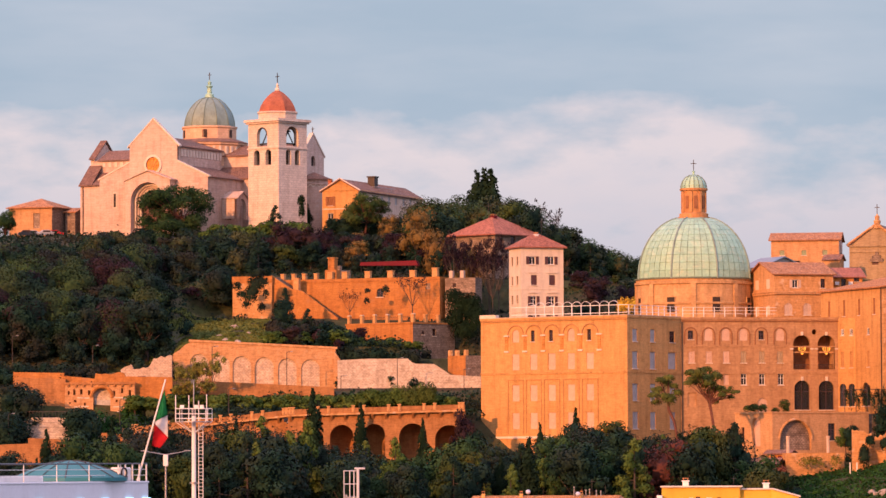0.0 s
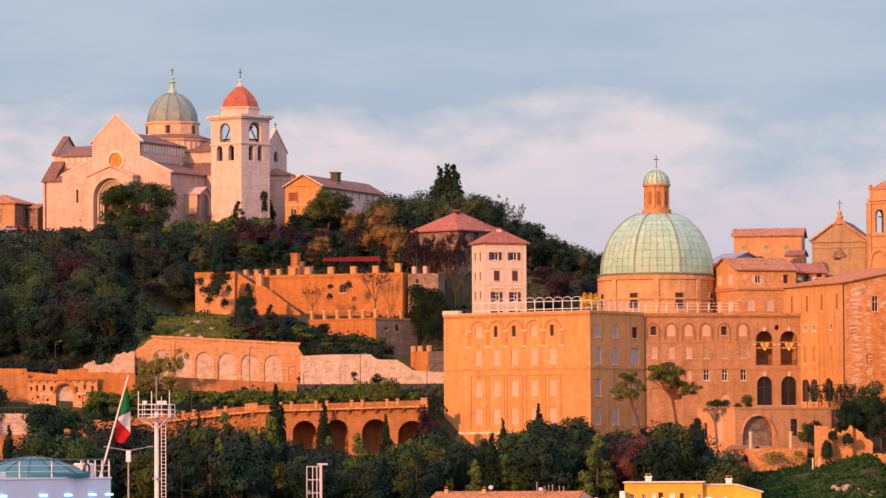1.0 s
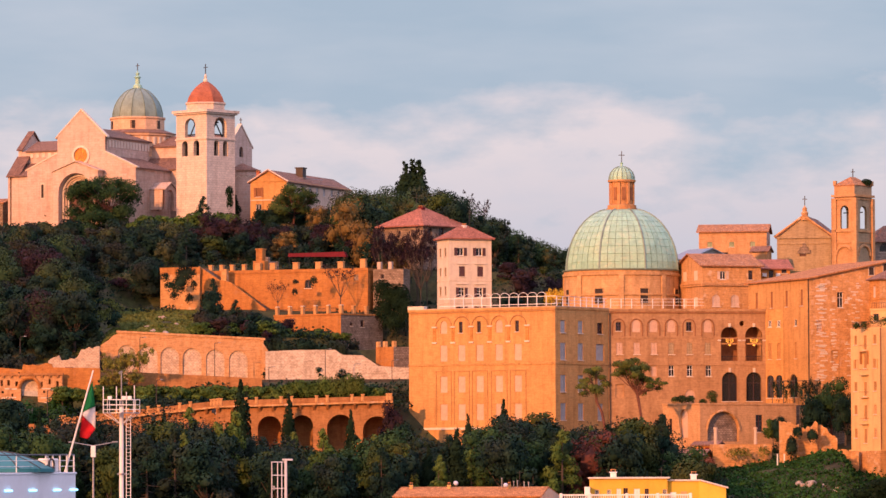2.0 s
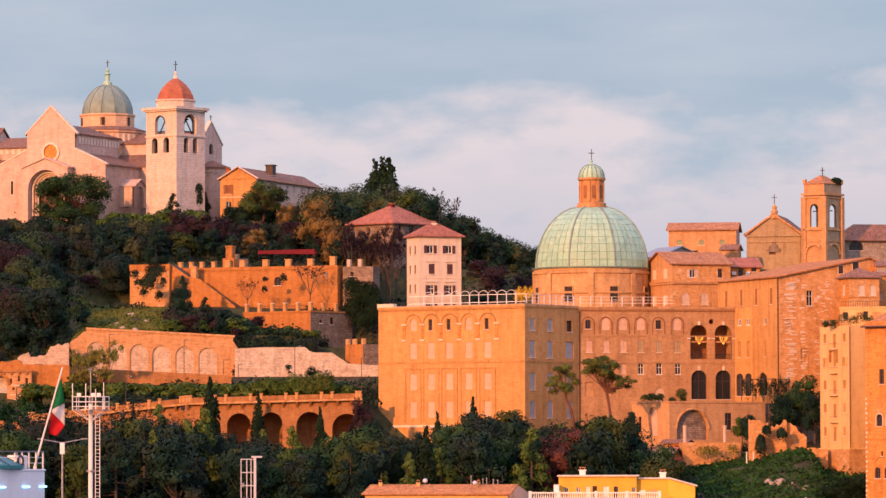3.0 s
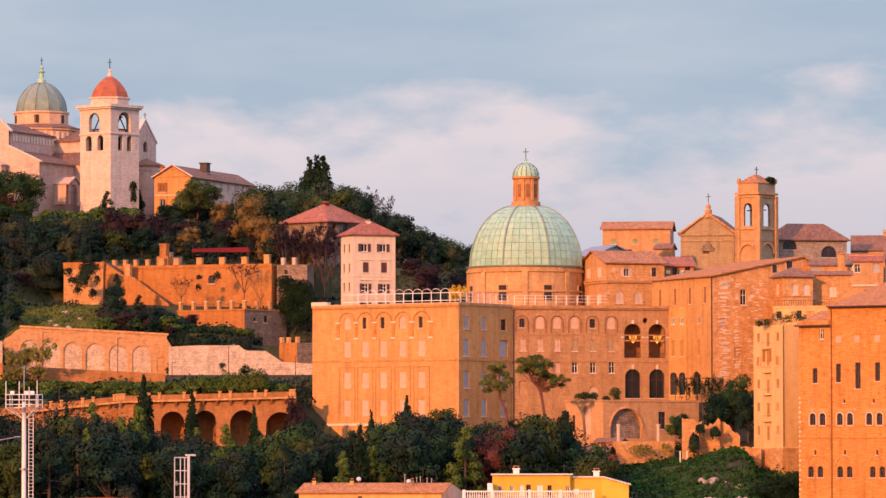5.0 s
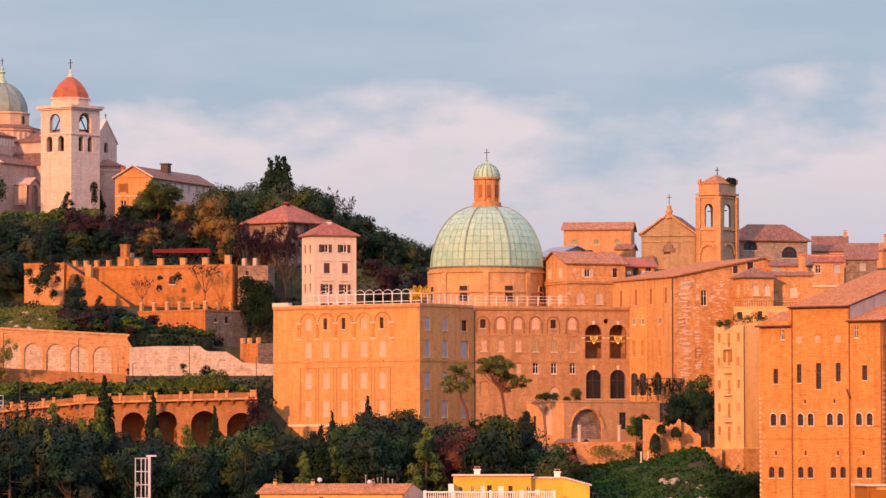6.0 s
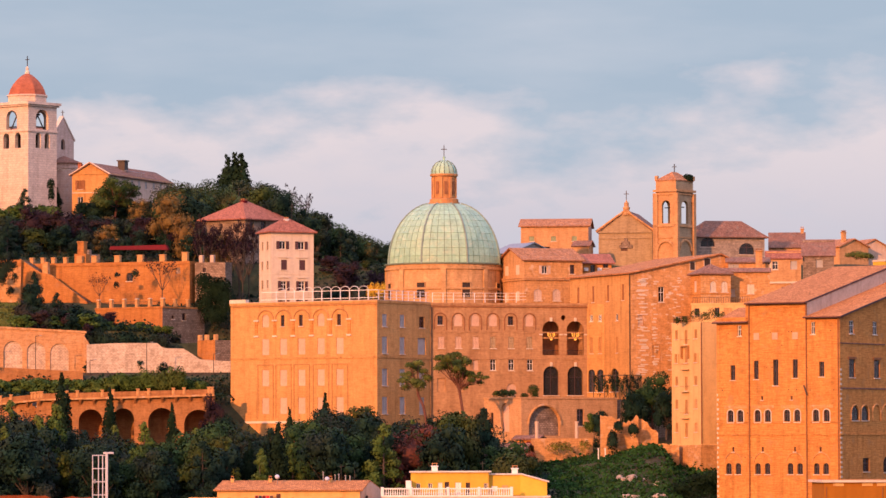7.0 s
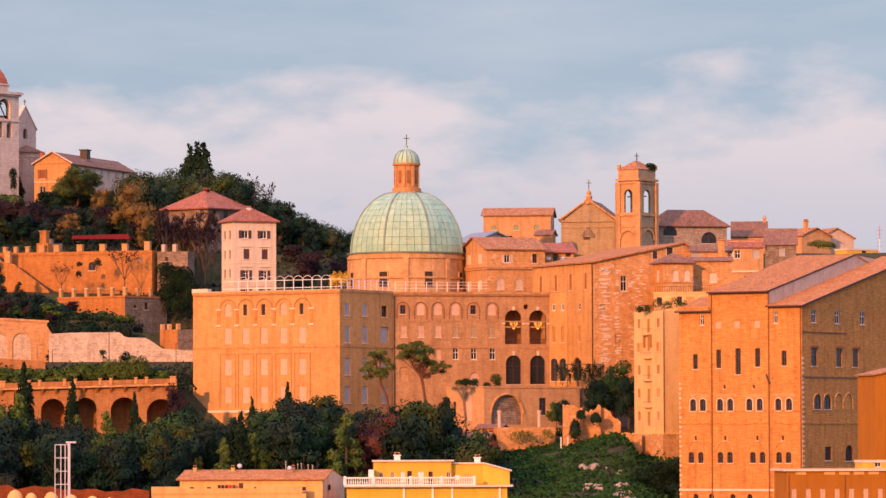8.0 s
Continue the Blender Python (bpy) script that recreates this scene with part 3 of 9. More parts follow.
def block(name, label, category, x, y, z0, z1, turn, wl, wr, mat, left=(), right=(), back=(), far=(), roof=None, tiles=None, over=0.5,
          cornice=0.0, bands=(), group="", parapet=None, thick=0.5, ridge=0.5, side_mat=None, floor_at=None):
    """A house by its near corner: the left face runs wl metres back to the left, the right face wr metres back to the right.
    Heights are above the sea; roof: (kind, rise)."""
    e = thing(name, label, category, x, y, z0, -turn, group)
    sides = (("left", wl, pose(-wl, 0, 0), left), ("right", wr, pose(0, 0, 0, 0, 0, 90), right),
             ("back", wl, pose(0, wr, 0, 0, 0, 180), back), ("far", wr, pose(-wl, wr, 0, 0, 0, -90), far))
    for side, width, m, holes in sides:
        peak = None
        if roof and ((roof[0] == "x" and side in ("right", "far")) or (roof[0] == "y" and side in ("left", "back"))):
            k = ridge if side in ("right", "back") else 1 - ridge
            if roof[0] == "y":
                k = 1 - k
            peak = (width * k, roof[1])
        if roof and roof[0] == "shed" and side in ("right", "far"):
            peak = (width if side == "right" else 0.0, roof[1])
        hs = [dict(o, z=round(o["z"] - z0, 3)) for o in holes]
        part("wall", wall_bm(width, z1 - z0 + (roof[1] if roof and roof[0] == "shed" and side == "back" else 0), hs, thick, peak), (side_mat or {}).get(side, mat), e, m=m)
        for o in hs:
            fill_hole(e, o, m, z0)
    if roof:
        part("roof", roof_bm(roof[0], wl, wr, z1 - z0 + 0.06, roof[1], over, ridge), tiles or TILE, e)
    else:
        lid = z1 - z0 - (parapet or 0.3)
        part("flat_roof", boxes((-wl + thick, -thick, thick, wr - thick, lid - 0.25, lid)), GREYINFILL, e)
    if floor_at is not None:
        # floor in the near-black colour, so the openings look unlit
        part("inner_floor", boxes((-wl + thick, -thick, thick, wr - thick, floor_at - z0 - 0.3, floor_at - z0)), UNLIT, e)
    if cornice:
        part("cornice", ring_bm(wl, wr, z1 - z0 - 0.35, 0.35, cornice), TRIM if side_mat is None else mat, e)
    for z, h, out in bands:
        part("string_course", ring_bm(wl, wr, z - z0, h, out), mat, e)
    return e


def chimney(parent, x, y, z, h=1.4, w=0.7, mat=None):
    c = part("chimney", boxes((-w / 2, w / 2, -w / 2, w / 2, -0.8, h), (-w * 0.65, w * 0.65, -w * 0.65, w * 0.65, h, h + 0.15), ease=0.03), mat or PATCHED, parent, m=pose(x, y, z))
    part("chimney_cap", boxes((-w * 0.5, w * 0.5, -w * 0.5, w * 0.5, h + 0.4, h + 0.5), (-w * 0.4, -w * 0.3, -w * 0.4, w * 0.4, h + 0.15, h + 0.4), (w * 0.3, w * 0.4, -w * 0.4, w * 0.4, h + 0.15, h + 0.4)), TILE, c)


def cross_bm(h):
    return boxes((-0.07, 0.07, -0.07, 0.07, 0, h), (-h * 0.27, h * 0.27, -0.06, 0.06, h * 0.62, h * 0.62 + 0.13))


# ---------------------------------------------------------------- trees
RNG = np.random.default_rng(7)


def core_shape():
    """A twenty-sided ball."""
    bm = bmesh.new()
    bmesh.ops.create_icosphere(bm, subdivisions=1, radius=1)
    v = np.array([tuple(p.co.normalized()) for p in bm.verts])
    f = np.array([[p.index for p in t.verts] for t in bm.faces])
    bm.free()
    return v, f


CORE_V, CORE_F = core_shape()


def leaf_mesh(name, lobes, count, size, mat, seed, inner=0.68):
    """A crown of small leaf sprays, spread over the skins of a heap of uneven lobes; each spray shades with its lobe's curve."""
    g = np.random.default_rng(seed)
    count = int(count * 1.8)
    L = np.array(lobes, float)
    wts = (L[:, 3] * L[:, 5]) ** 1.0
    pick = g.choice(len(L), count, p=wts / wts.sum())
    d = g.normal(size=(count, 3))
    d /= np.linalg.norm(d, axis=1)[:, None]
    d[:, 2] = np.where((d[:, 2] < -0.35) & (g.random(count) < 0.75), -d[:, 2], d[:, 2])
    r = inner + (1.12 - inner) * g.random(count) ** 0.6
    c = L[pick, :3] + d * L[pick, 3:6] * r[:, None]
    n = d + g.normal(size=(count, 3)) * 0.42
    n /= np.linalg.norm(n, axis=1)[:, None]
    t = np.cross(n, g.normal(size=(count, 3)))
    t /= np.linalg.norm(t, axis=1)[:, None] + 1e-9
    b = np.cross(n, t)
    s = size * 0.8 * (0.55 + 0.9 * g.random(count))[:, None]
    v = np.stack([c - t * s * 0.55 - b * s * 0.3, c + t * s * 0.55 - b * s * 0.3, c + b * s * 0.62 + n * s * 0.1], 1).reshape(-1, 3)
    shade = d * 0.8 + n * 0.45 + (0, 0, 0.1)
    shade /= np.linalg.norm(shade, axis=1)[:, None]
    shade = np.repeat(shade, 3, axis=0)
    faces = np.arange(count * 3).reshape(-1, 3)
    if inner > 0.4:
        # the shaded mass of inner leaves behind the outer sprays
        k = len(L)
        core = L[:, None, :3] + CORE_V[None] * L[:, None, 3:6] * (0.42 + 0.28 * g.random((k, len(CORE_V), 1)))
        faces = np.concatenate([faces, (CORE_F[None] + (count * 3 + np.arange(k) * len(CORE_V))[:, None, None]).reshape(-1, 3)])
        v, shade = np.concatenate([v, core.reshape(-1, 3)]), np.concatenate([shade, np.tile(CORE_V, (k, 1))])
    me = bpy.data.meshes.new(name)
    me.from_pydata(v.tolist(), [], faces.tolist())
    me.materials.append(mat)
    me.polygons.foreach_set("use_smooth", [True] * len(faces))
    me.normals_split_custom_set_from_vertices(shade.tolist())
    return me


def limb_bm(bm, pts, r0, r1, n=6):
    k = len(pts) - 1
    for i in range(k):
        rod(bm, pts[i], pts[i + 1], r0 + (r1 - r0) * i / k, r0 + (r1 - r0) * (i + 1) / k, n)


def tree_model(kind, height, spread, seed, leaves, bark=None, count=1500, size=0.42, label="", name="tree"):
    """A tree with a tapered trunk, limbs and a crown; kind: round, umbrella, column, cone, bare."""
    g = random.Random(seed)
    e = thing(name, label, "tree", 0, 0, -400)
    bm = bmesh.new()
    lobes = []
    h, s = height, spread
    if kind == "round":
        limb_bm(bm, [(0, 0, -0.6), (g.uniform(-.2, .2), g.uniform(-.2, .2), h * 0.3), (g.uniform(-.3, .3), g.uniform(-.3, .3), h * 0.55)], 0.035 * h, 0.018 * h)
        for i in range(17):
            a, z = g.uniform(0, math.tau), h * g.uniform(0.16, 0.84)
            k = math.sin(math.pi * (0.16 + 0.78 * z / h)) ** 0.7
            q = g.uniform(0.14, 0.36) * k
            p = (s * q * math.cos(a), s * q * math.sin(a), z)
            limb_bm(bm, [(0, 0, h * 0.2), p], 0.012 * h, 0.004 * h, 5)
            r = s * g.uniform(0.10, 0.20)
            lobes.append((*p, r, r, r * g.uniform(0.65, 0.95)))
        lobes.append((0, 0, h * 0.52, s * 0.3, s * 0.3, h * 0.34))
    elif kind == "umbrella":
        lean = g.uniform(0.08, 0.14) * h * g.choice((-1, 1))
        fork = (lean, 0.1, h * 0.6)
        limb_bm(bm, [(0, 0, -0.6), (lean * 0.75, 0.1, h * 0.22), (lean * 0.45, 0, h * 0.42), fork], 0.028 * h, 0.018 * h)
        for i in range(17):
            a, q = math.tau * i * 0.382 + g.uniform(-.25, .25), 0.06 + 0.4 * (i / 16) ** 0.7
            p = (lean + s * q * math.cos(a), s * q * math.sin(a), h * (g.uniform(0.74, 0.93) - 0.32 * q * q))
            limb_bm(bm, [fork, (fork[0] * 0.6 + p[0] * 0.4, p[1] * 0.5, h * 0.66), p], 0.009 * h, 0.003 * h, 5)
            r = s * g.uniform(0.10, 0.17)
            lobes.append((*p, r, r, r * g.uniform(0.6, 0.85)))
    elif kind == "column":
        limb_bm(bm, [(0, 0, -0.6), (0, 0, h * 0.9)], 0.02 * h, 0.004 * h)
        for i in range(14):
            z = h * (0.08 + 0.88 * i / 13)
            k = math.sin(math.pi * min(1, 0.22 + 0.8 * (i / 13))) ** 0.7
            lobes.append((g.uniform(-.08, .08) * s, g.uniform(-.08, .08) * s, z, s * 0.42 * max(k, 0.18), s * 0.42 * max(k, 0.18), h * 0.075))
    elif kind == "cone":
        limb_bm(bm, [(0, 0, -0.6), (0, 0, h * 0.92)], 0.025 * h, 0.004 * h)
        for i in range(26):
            q = i / 25
            a, z = g.uniform(0, math.tau), h * (0.12 + 0.84 * q)
            k = s * 0.36 * (1 - q) ** 0.8
            p = (k * math.cos(a), k * math.sin(a), z)
            limb_bm(bm, [(0, 0, z + 0.02 * h), p], 0.006 * h, 0.003 * h, 4)
            r = s * (0.2 - 0.12 * q) * g.uniform(0.8, 1.2)
            lobes.append((*p, r, r, r * 0.7))
    else:
        limb_bm(bm, [(0, 0, -0.6), (0.1, 0, h * 0.3)], 0.016 * h, 0.011 * h)
        for i in range(8):
            a = math.tau * i / 8 + g.uniform(-.3, .3)
            p1 = (s * 0.2 * math.cos(a), s * 0.2 * math.sin(a), h * g.uniform(0.45, 0.6))
            p2 = (s * 0.42 * math.cos(a), s * 0.42 * math.sin(a), h * g.uniform(0.7, 1.0))
            limb_bm(bm, [(0.1, 0, h * 0.3), p1, p2], 0.008 * h, 0.003 * h, 5)
            for j in range(6):
                q = g.uniform(0.2, 0.9)
                b0 = Vector(p1).lerp(Vector(p2), q)
                b1 = b0 + Vector((g.uniform(-1, 1), g.uniform(-1, 1), g.uniform(0.2, 1))) * s * 0.15
                limb_bm(bm, [b0, b1], 0.0035 * h, 0.002 * h, 4)
                lobes.append((*b1, s * 0.09, s * 0.09, s * 0.09))
    part("trunk", bm, bark or BARK, e)
    crown = new("crown", leaf_mesh("crown", lobes, count, size, leaves, seed, 0.1 if kind == "bare" else 0.62))
    crown.parent = e
    return e


class Grove:
    """Plants alike trees; the model itself is the first to be planted."""

    def __init__(self, models):
        self.models, self.used = models, set()

    def plant(self, x, y, z, size=1.0, turn=None, which=None, wide=1.0):
        i = RNG.integers(len(self.models)) if which is None else which
        turn = RNG.uniform(0, 360) if turn is None else turn
        m = Matrix.LocRotScale((x, y, z), Euler((0, 0, radians(turn))), (size * wide, size * wide, size))
        if i not in self.used:
            self.used.add(i)
            self.models[i].matrix_basis = m
            return self.models[i]
        ob = self.models[i]
        keep = ob.scale.copy()
        ob_copy = copy_thing(ob, m @ Matrix.Diagonal((1 / keep.x, 1 / keep.y, 1 / keep.z, 1)))
        return ob_copy

    def clear(self):
        for i, ob in enumerate(self.models):
            if i not in self.used:
                for o in (*ob.children_recursive, ob):
                    bpy.data.objects.remove(o)


# ---------------------------------------------------------------- the ground
def ease(v, a, b):
    t = min(1.0, max(0.0, (v - a) / (b - a)))
    return t * t * (3 - 2 * t)


def ground_z(x, y):
    """The hill: terraces below the bastion to the left, the town's steep bank to the right, the harbour in front."""
    left = np.interp(y, (560, 700, 785, 803, 814.5, 817.5, 833, 837, 852.2, 854.8, 878, 882, 885, 899.5, 902, 940, 980), (1.6, 8, 13.5, 17.5, 19.5, 29.0, 31.0, 33.9, 34.0, 42.2, 44, 45, 48, 49.5, 56.5, 64.5, 70.1))
    foot = np.interp(y, (560, 700, 785, 815, 816.5, 825, 827.5, 836, 838, 852, 856, 875, 902, 940, 980), (1.6, 8, 13, 16, 19.5, 21.5, 27.0, 29.0, 34.3, 36, 40, 44.5, 55, 64.5, 70.1))
    bank = 42.2 + (y - 854.8) * 0.192 if 854.8 < y < 885 else 0.0
    left = left + max(0.0, bank - left) * ease(-x, 53, 57)
    left = left + (foot - left) * ease(-x, 71.5, 75)
    right = np.interp(y, (560, 700, 780, 800, 830, 860, 900), (1.6, 8, 18, 21, 29, 39, 56.5))
    z = left + (right - left) * ease(x, -20, 14)
    cap = 70.1 + (58.0 - 70.1) * ease(x, -50, 8)
    z = min(z, cap)
    fall = max(ease(y, 1080, 1400), ease(abs(x), 190, 420))
    z = z * (1 - fall) - 3.0 * fall
    z += 4.4 * ease(x, 38, 66) * ease(y, 728, 762) * (1 - ease(y, 778, 790)) * (1 - ease(x, 58.5, 62.5))
    z -= 4.2 * ease(x, -31, -27) * (1 - ease(x, -14, -10)) * ease(y, 853, 857) * (1 - ease(y, 878, 883))
    z -= 3.2 * ease(x, 58, 66) * ease(y, 640, 690) * (1 - ease(y, 735, 745))
    if y > 690 and fall < 0.5:
        z += 0.7 * noise.noise((x * 0.09, y * 0.09, 0)) * (1 - ease(y, 975, 985))
    if y < 560:
        z = 1.6 if y > 470 else -6.0
    return float(z)


def build_ground():
    xs = np.unique(np.concatenate([np.linspace(-4500, -440, 12), np.linspace(-420, -165, 14), np.arange(-160, 161, 3.0), np.linspace(165, 420, 14), np.linspace(440, 4500, 12)]))
    ys = np.unique(np.concatenate([np.linspace(-4500, 455, 12), [470, 471, 500, 530, 560, 600, 640], np.arange(660, 1100, 3.0), np.linspace(1110, 1420, 16), np.linspace(1500, 4500, 8)]))
    me = bpy.data.meshes.new("ground")
    v = [(x, y, ground_z(x, y)) for y in ys for x in xs]
    n = len(xs)
    f = [(j * n + i, j * n + i + 1, (j + 1) * n + i + 1, (j + 1) * n + i) for j in range(len(ys) - 1) for i in range(n - 1)]
    me.from_pydata(v, [], f)
    me.materials.append(GRASS)
    for p in me.polygons:
        p.use_smooth = True
    tagged(new("ground", me), "steep grassy harbour hillside with bare earth patches", "hillside", kind="structure")
    w = bmesh.new()
    bmesh.ops.create_grid(w, x_segments=1, y_segments=1, size=4800)
    solid("water", w, WATER, "dark calm harbour water round the hill", "water", kind="structure")


build_ground()



# ---------------------------------------------------------------- the long convent block and its loggia wing
COLS = (7.75, 11.7, 15.7, 19.9, 24.0)
conv_left = (row(COLS, 36.9, 1.55, 2.9, "blind", deep=0.1) + row(COLS, 31.3, 1.55, 2.9, "blind", deep=0.1) + row(COLS, 26.3, 1.55, 2.9, "blind", deep=0.1)
             + row((7.75, 19.9), 41.9, 1.5, 2.3, "blind", arch=1, deep=0.15) + row((11.5, 15.5, 23.8), 42.0, 0.8, 2.0, "dark", arch=0)
             + [hole(3.6, 22.2, 0.9, 1.3, "dark")])
conv_right = (row((2.4, 8.0), 41.7, 1.5, 2.2, "shut") + [hole(14.3, 41.7, 1.7, 2.0, "dark")] + row((2.4, 8.0), 36.9, 1.7, 3.0, "shut") + [hole(14.3, 36.9, 2.6, 3.0, "blind", infill=GREYINFILL)]
              + row((2.4, 8.0, 14.3), 31.2, 1.7, 3.0, "shut") + row((2.4, 8.0, 14.3), 26.2, 1.7, 3.0, "shut"))
convent = block("convent", "big ochre plastered convent block with rows of blind windows", "building", 11.75, 800, 12.0, 46.3, 35, 32.0, 17.0, OCHRE,
                conv_left, conv_right, parapet=0.9, bands=((36.1, 0.35, 0.09), (45.9, 0.4, 0.14)), floor_at=24)
part("base_band", boxes((-30.5, -16.0, -0.16, 0.0, 24.6 - 12, 25.0 - 12)), TRIM, convent, "white stone base band")
for i, u in enumerate(COLS):
    x = u - 32
    bm = bmesh.new()
    for a in np.linspace(0, math.pi, 10)[:-1]:
        b = a + math.pi / 9
        rod(bm, (x - 1.75 * math.cos(a), -0.02, 31.2 + 1.75 * math.sin(a)), (x - 1.75 * math.cos(b), -0.02, 31.2 + 1.75 * math.sin(b)), 0.13, 0.13, 6)
    part("arch_moulding", bm, FADED, convent)
for i in range(6):
    x = (COLS[0] - 2.0 + i * 4.05) - 32
    part("impost", boxes((x - 0.55, x + 0.55, -0.22, 0.0, 30.95, 31.2)), TRIM, convent)
    part("pilaster", boxes((x - 0.32, x + 0.32, -0.10, 0.0, 28.4, 30.95)), SIENNA, convent)
    part("corbel", boxes((x - 0.5, x + 0.5, -0.2, 0.0, 28.1, 28.4)), TRIM, convent)
for i, u in enumerate(COLS):
    x = u - 32
    part("panel_moulding", boxes((x - 1.75, x - 1.62, -0.09, 0.0, 13.4, 23.2), (x + 1.62, x + 1.75, -0.09, 0.0, 13.4, 23.2), (x - 1.62, x + 1.62, -0.09, 0.0, 23.05, 23.2)), FADED, convent)
part("parapet_block", boxes((-32.2, -28.6, -0.1, 0.9, 34.3, 34.95)), TRIM, convent, "white plastered corner of the parapet")
part("parapet_coping", boxes((-28.6, 0.12, -0.14, 0.6, 34.3, 34.42), (-0.6, 0.14, 0.6, 17.0, 34.3, 34.42)), PALE, convent)
part("eaves_moulding", boxes((-31.9, 0.18, -0.18, 0.0, 33.62, 33.8)), FADED, convent, "dark brick moulding under the parapet")
rail = thing("terrace_railing", "white metal railing with hoops along the convent roof terrace", "railing", 11.75, 800, 46.42, -35)
for i in range(11):
    x = -22.2 + 2.0 * i
    part("post", boxes((x - 0.06, x + 0.06, 0.38, 0.50, -0.02, 1.75)), WHITE, rail)
for z in (0.35, 1.7):
    part("handrail", boxes((-25.5, -0.2, 0.40, 0.50, z, z + 0.1)), WHITE, rail)
for i in range(10):
    x = -21.2 + 2.0 * i
    bm = bmesh.new()
    tube(bm, [(x - math.cos(a), 0.45, 1.72 + 0.78 * math.sin(a)) for a in np.linspace(0, math.pi, 11)], 0.045, 5)
    part("hoop", bm, WHITE, rail)
for i in range(9):
    y = 1.2 + 1.9 * i
    part("post", boxes((-0.55, -0.42, y - 0.06, y + 0.06, -0.02, 1.8)), WHITE, rail)
for z in (0.5, 1.1, 1.7):
    part("handrail", boxes((-0.53, -0.44, 0.5, 17.4, z, z + 0.07)), WHITE, rail)

wing_x, wing_y = 21.5, 814.0
ATTIC = (1.9, 5.2, 8.4, 11.7, 15.0, 18.5)
# dark glazing is added in the lower arches for their shaded inside
wing_right = ([hole(1.9, 42.3, 1.0, 1.6, "dark"), hole(15.0, 42.3, 1.0, 1.6, "dark")] + row((5.2, 8.4, 11.7, 18.5), 42.1, 1.5, 2.2, "blind", arch=1, deep=0.1)
              + row((2.1, 5.3, 8.5), 38.1, 1.15, 2.1, "shut", infill=INFILL) + row((11.7, 15.1, 18.5), 38.1, 1.05, 2.1, "shut", infill=BEIGE)
              + row((11.7, 15.1, 18.6), 34.1, 1.05, 2.0, "win") + [hole(8.5, 34.1, 1.0, 1.9, "blind"), hole(2.1, 30.2, 1.6, 2.5, "blind", infill=ROSE), hole(5.6, 30.2, 1.2, 2.5, "blind", infill=ROSE), hole(15.2, 29.2, 1.8, 2.6, "blind", arch=1)]
              + row((22.55, 27.1), 36.9, 3.2, 6.2, "void", arch=1) + row((22.55, 27.1), 29.6, 2.9, 5.3, "old", arch=1, deep=0.5) + [hole(24.9, 43.2, 0.95, 0.95, "void", arch=2)])
wing = block("loggia_wing", "rose brick convent wing with a two-storey arched loggia", "building", wing_x, wing_y, 14.0, 46.3, 78, 12.0, 29.3, ROSE,
             (), wing_right, parapet=0.9, bands=((36.1, 0.3, 0.08), (45.9, 0.4, 0.14), (40.9, 0.22, 0.06)), thick=0.8)
# dark brick colour puts the loggia's inner shade on the back wall
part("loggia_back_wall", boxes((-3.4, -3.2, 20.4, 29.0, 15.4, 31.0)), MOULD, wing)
part("loggia_side_wall", boxes((-4.4, -0.8, 20.2, 20.4, 15.4, 31.0)), PATCHED, wing)
part("loggia_floor", boxes((-4.4, -0.8, 20.4, 29.0, 22.4, 22.8), (-4.4, -0.8, 20.4, 29.0, 15.2, 15.5)), PATCHED, wing)
for u in ATTIC:
    bm = bmesh.new()
    for a in np.linspace(0, math.pi, 9)[:-1]:
        b = a + math.pi / 8
        rod(bm, (0.02, u - 1.15 * math.cos(a), 29.3 + 1.15 * math.sin(a)), (0.02, u - 1.15 * math.cos(b), 29.3 + 1.15 * math.sin(b)), 0.1, 0.1, 6)
    rod(bm, (0.02, u - 1.15, 27.4), (0.02, u - 1.15, 29.3), 0.1, 0.1, 6)
    rod(bm, (0.02, u + 1.15, 27.4), (0.02, u + 1.15, 29.3), 0.1, 0.1, 6)
    part("arch_moulding", bm, MOULD, wing)
for u in (22.55, 27.1):
    part("parapet_rail", boxes((-0.5, -0.42, u - 1.5, u + 1.5, 23.7, 23.8), *[(-0.49, -0.44, u - 1.45 + 0.3 * k, u - 1.41 + 0.3 * k, 22.9, 23.7) for k in range(10)]), IRON, wing)
    for a_, b_ in ((u - 2.2, u - 1.6), (u + 1.6, u + 2.2)):
        part("impost", boxes((0.0, 0.12, a_, b_, 26.5, 26.75)), TRIM, wing)
    part("keystone", boxes((0.0, 0.2, u - 0.22, u + 0.22, 20.85, 21.6)), TRIM, wing)
    part("keystone", boxes((0.0, 0.2, u - 0.22, u + 0.22, 29.05, 29.7)), TRIM, wing)
    la = thing("hanging_lamp", "lit amber glass chandelier hanging in the loggia arch", "lamp", 0, 0, 0)
    la.matrix_basis = pose(wing_x, wing_y, 39.9, 0, 0, -78) @ pose(-1.9, u + 0.55, 0)
    part("rod", rods(((0, 0, 0.6), (0, 0, 4.9), 0.03)), IRON, la)
    part("bowl", lathe([(0.0, -0.3), (0.14, -0.22), (0.26, 0.0), (0.26, 0.12), (0.14, 0.28), (0.0, 0.33)], 12), GLOW, la, "glowing amber glass bowl", smooth=True)
    for k in range(6):
        a = math.tau * k / 6
        part("candle_arm", rods(((0.15 * math.cos(a), 0.15 * math.sin(a), 0.2), (0.62 * math.cos(a), 0.62 * math.sin(a), 0.55), 0.025), ((0.62 * math.cos(a), 0.62 * math.sin(a), 0.5), (0.66 * math.cos(a), 0.66 * math.sin(a), 1.1), 0.05)), GLOW, la)
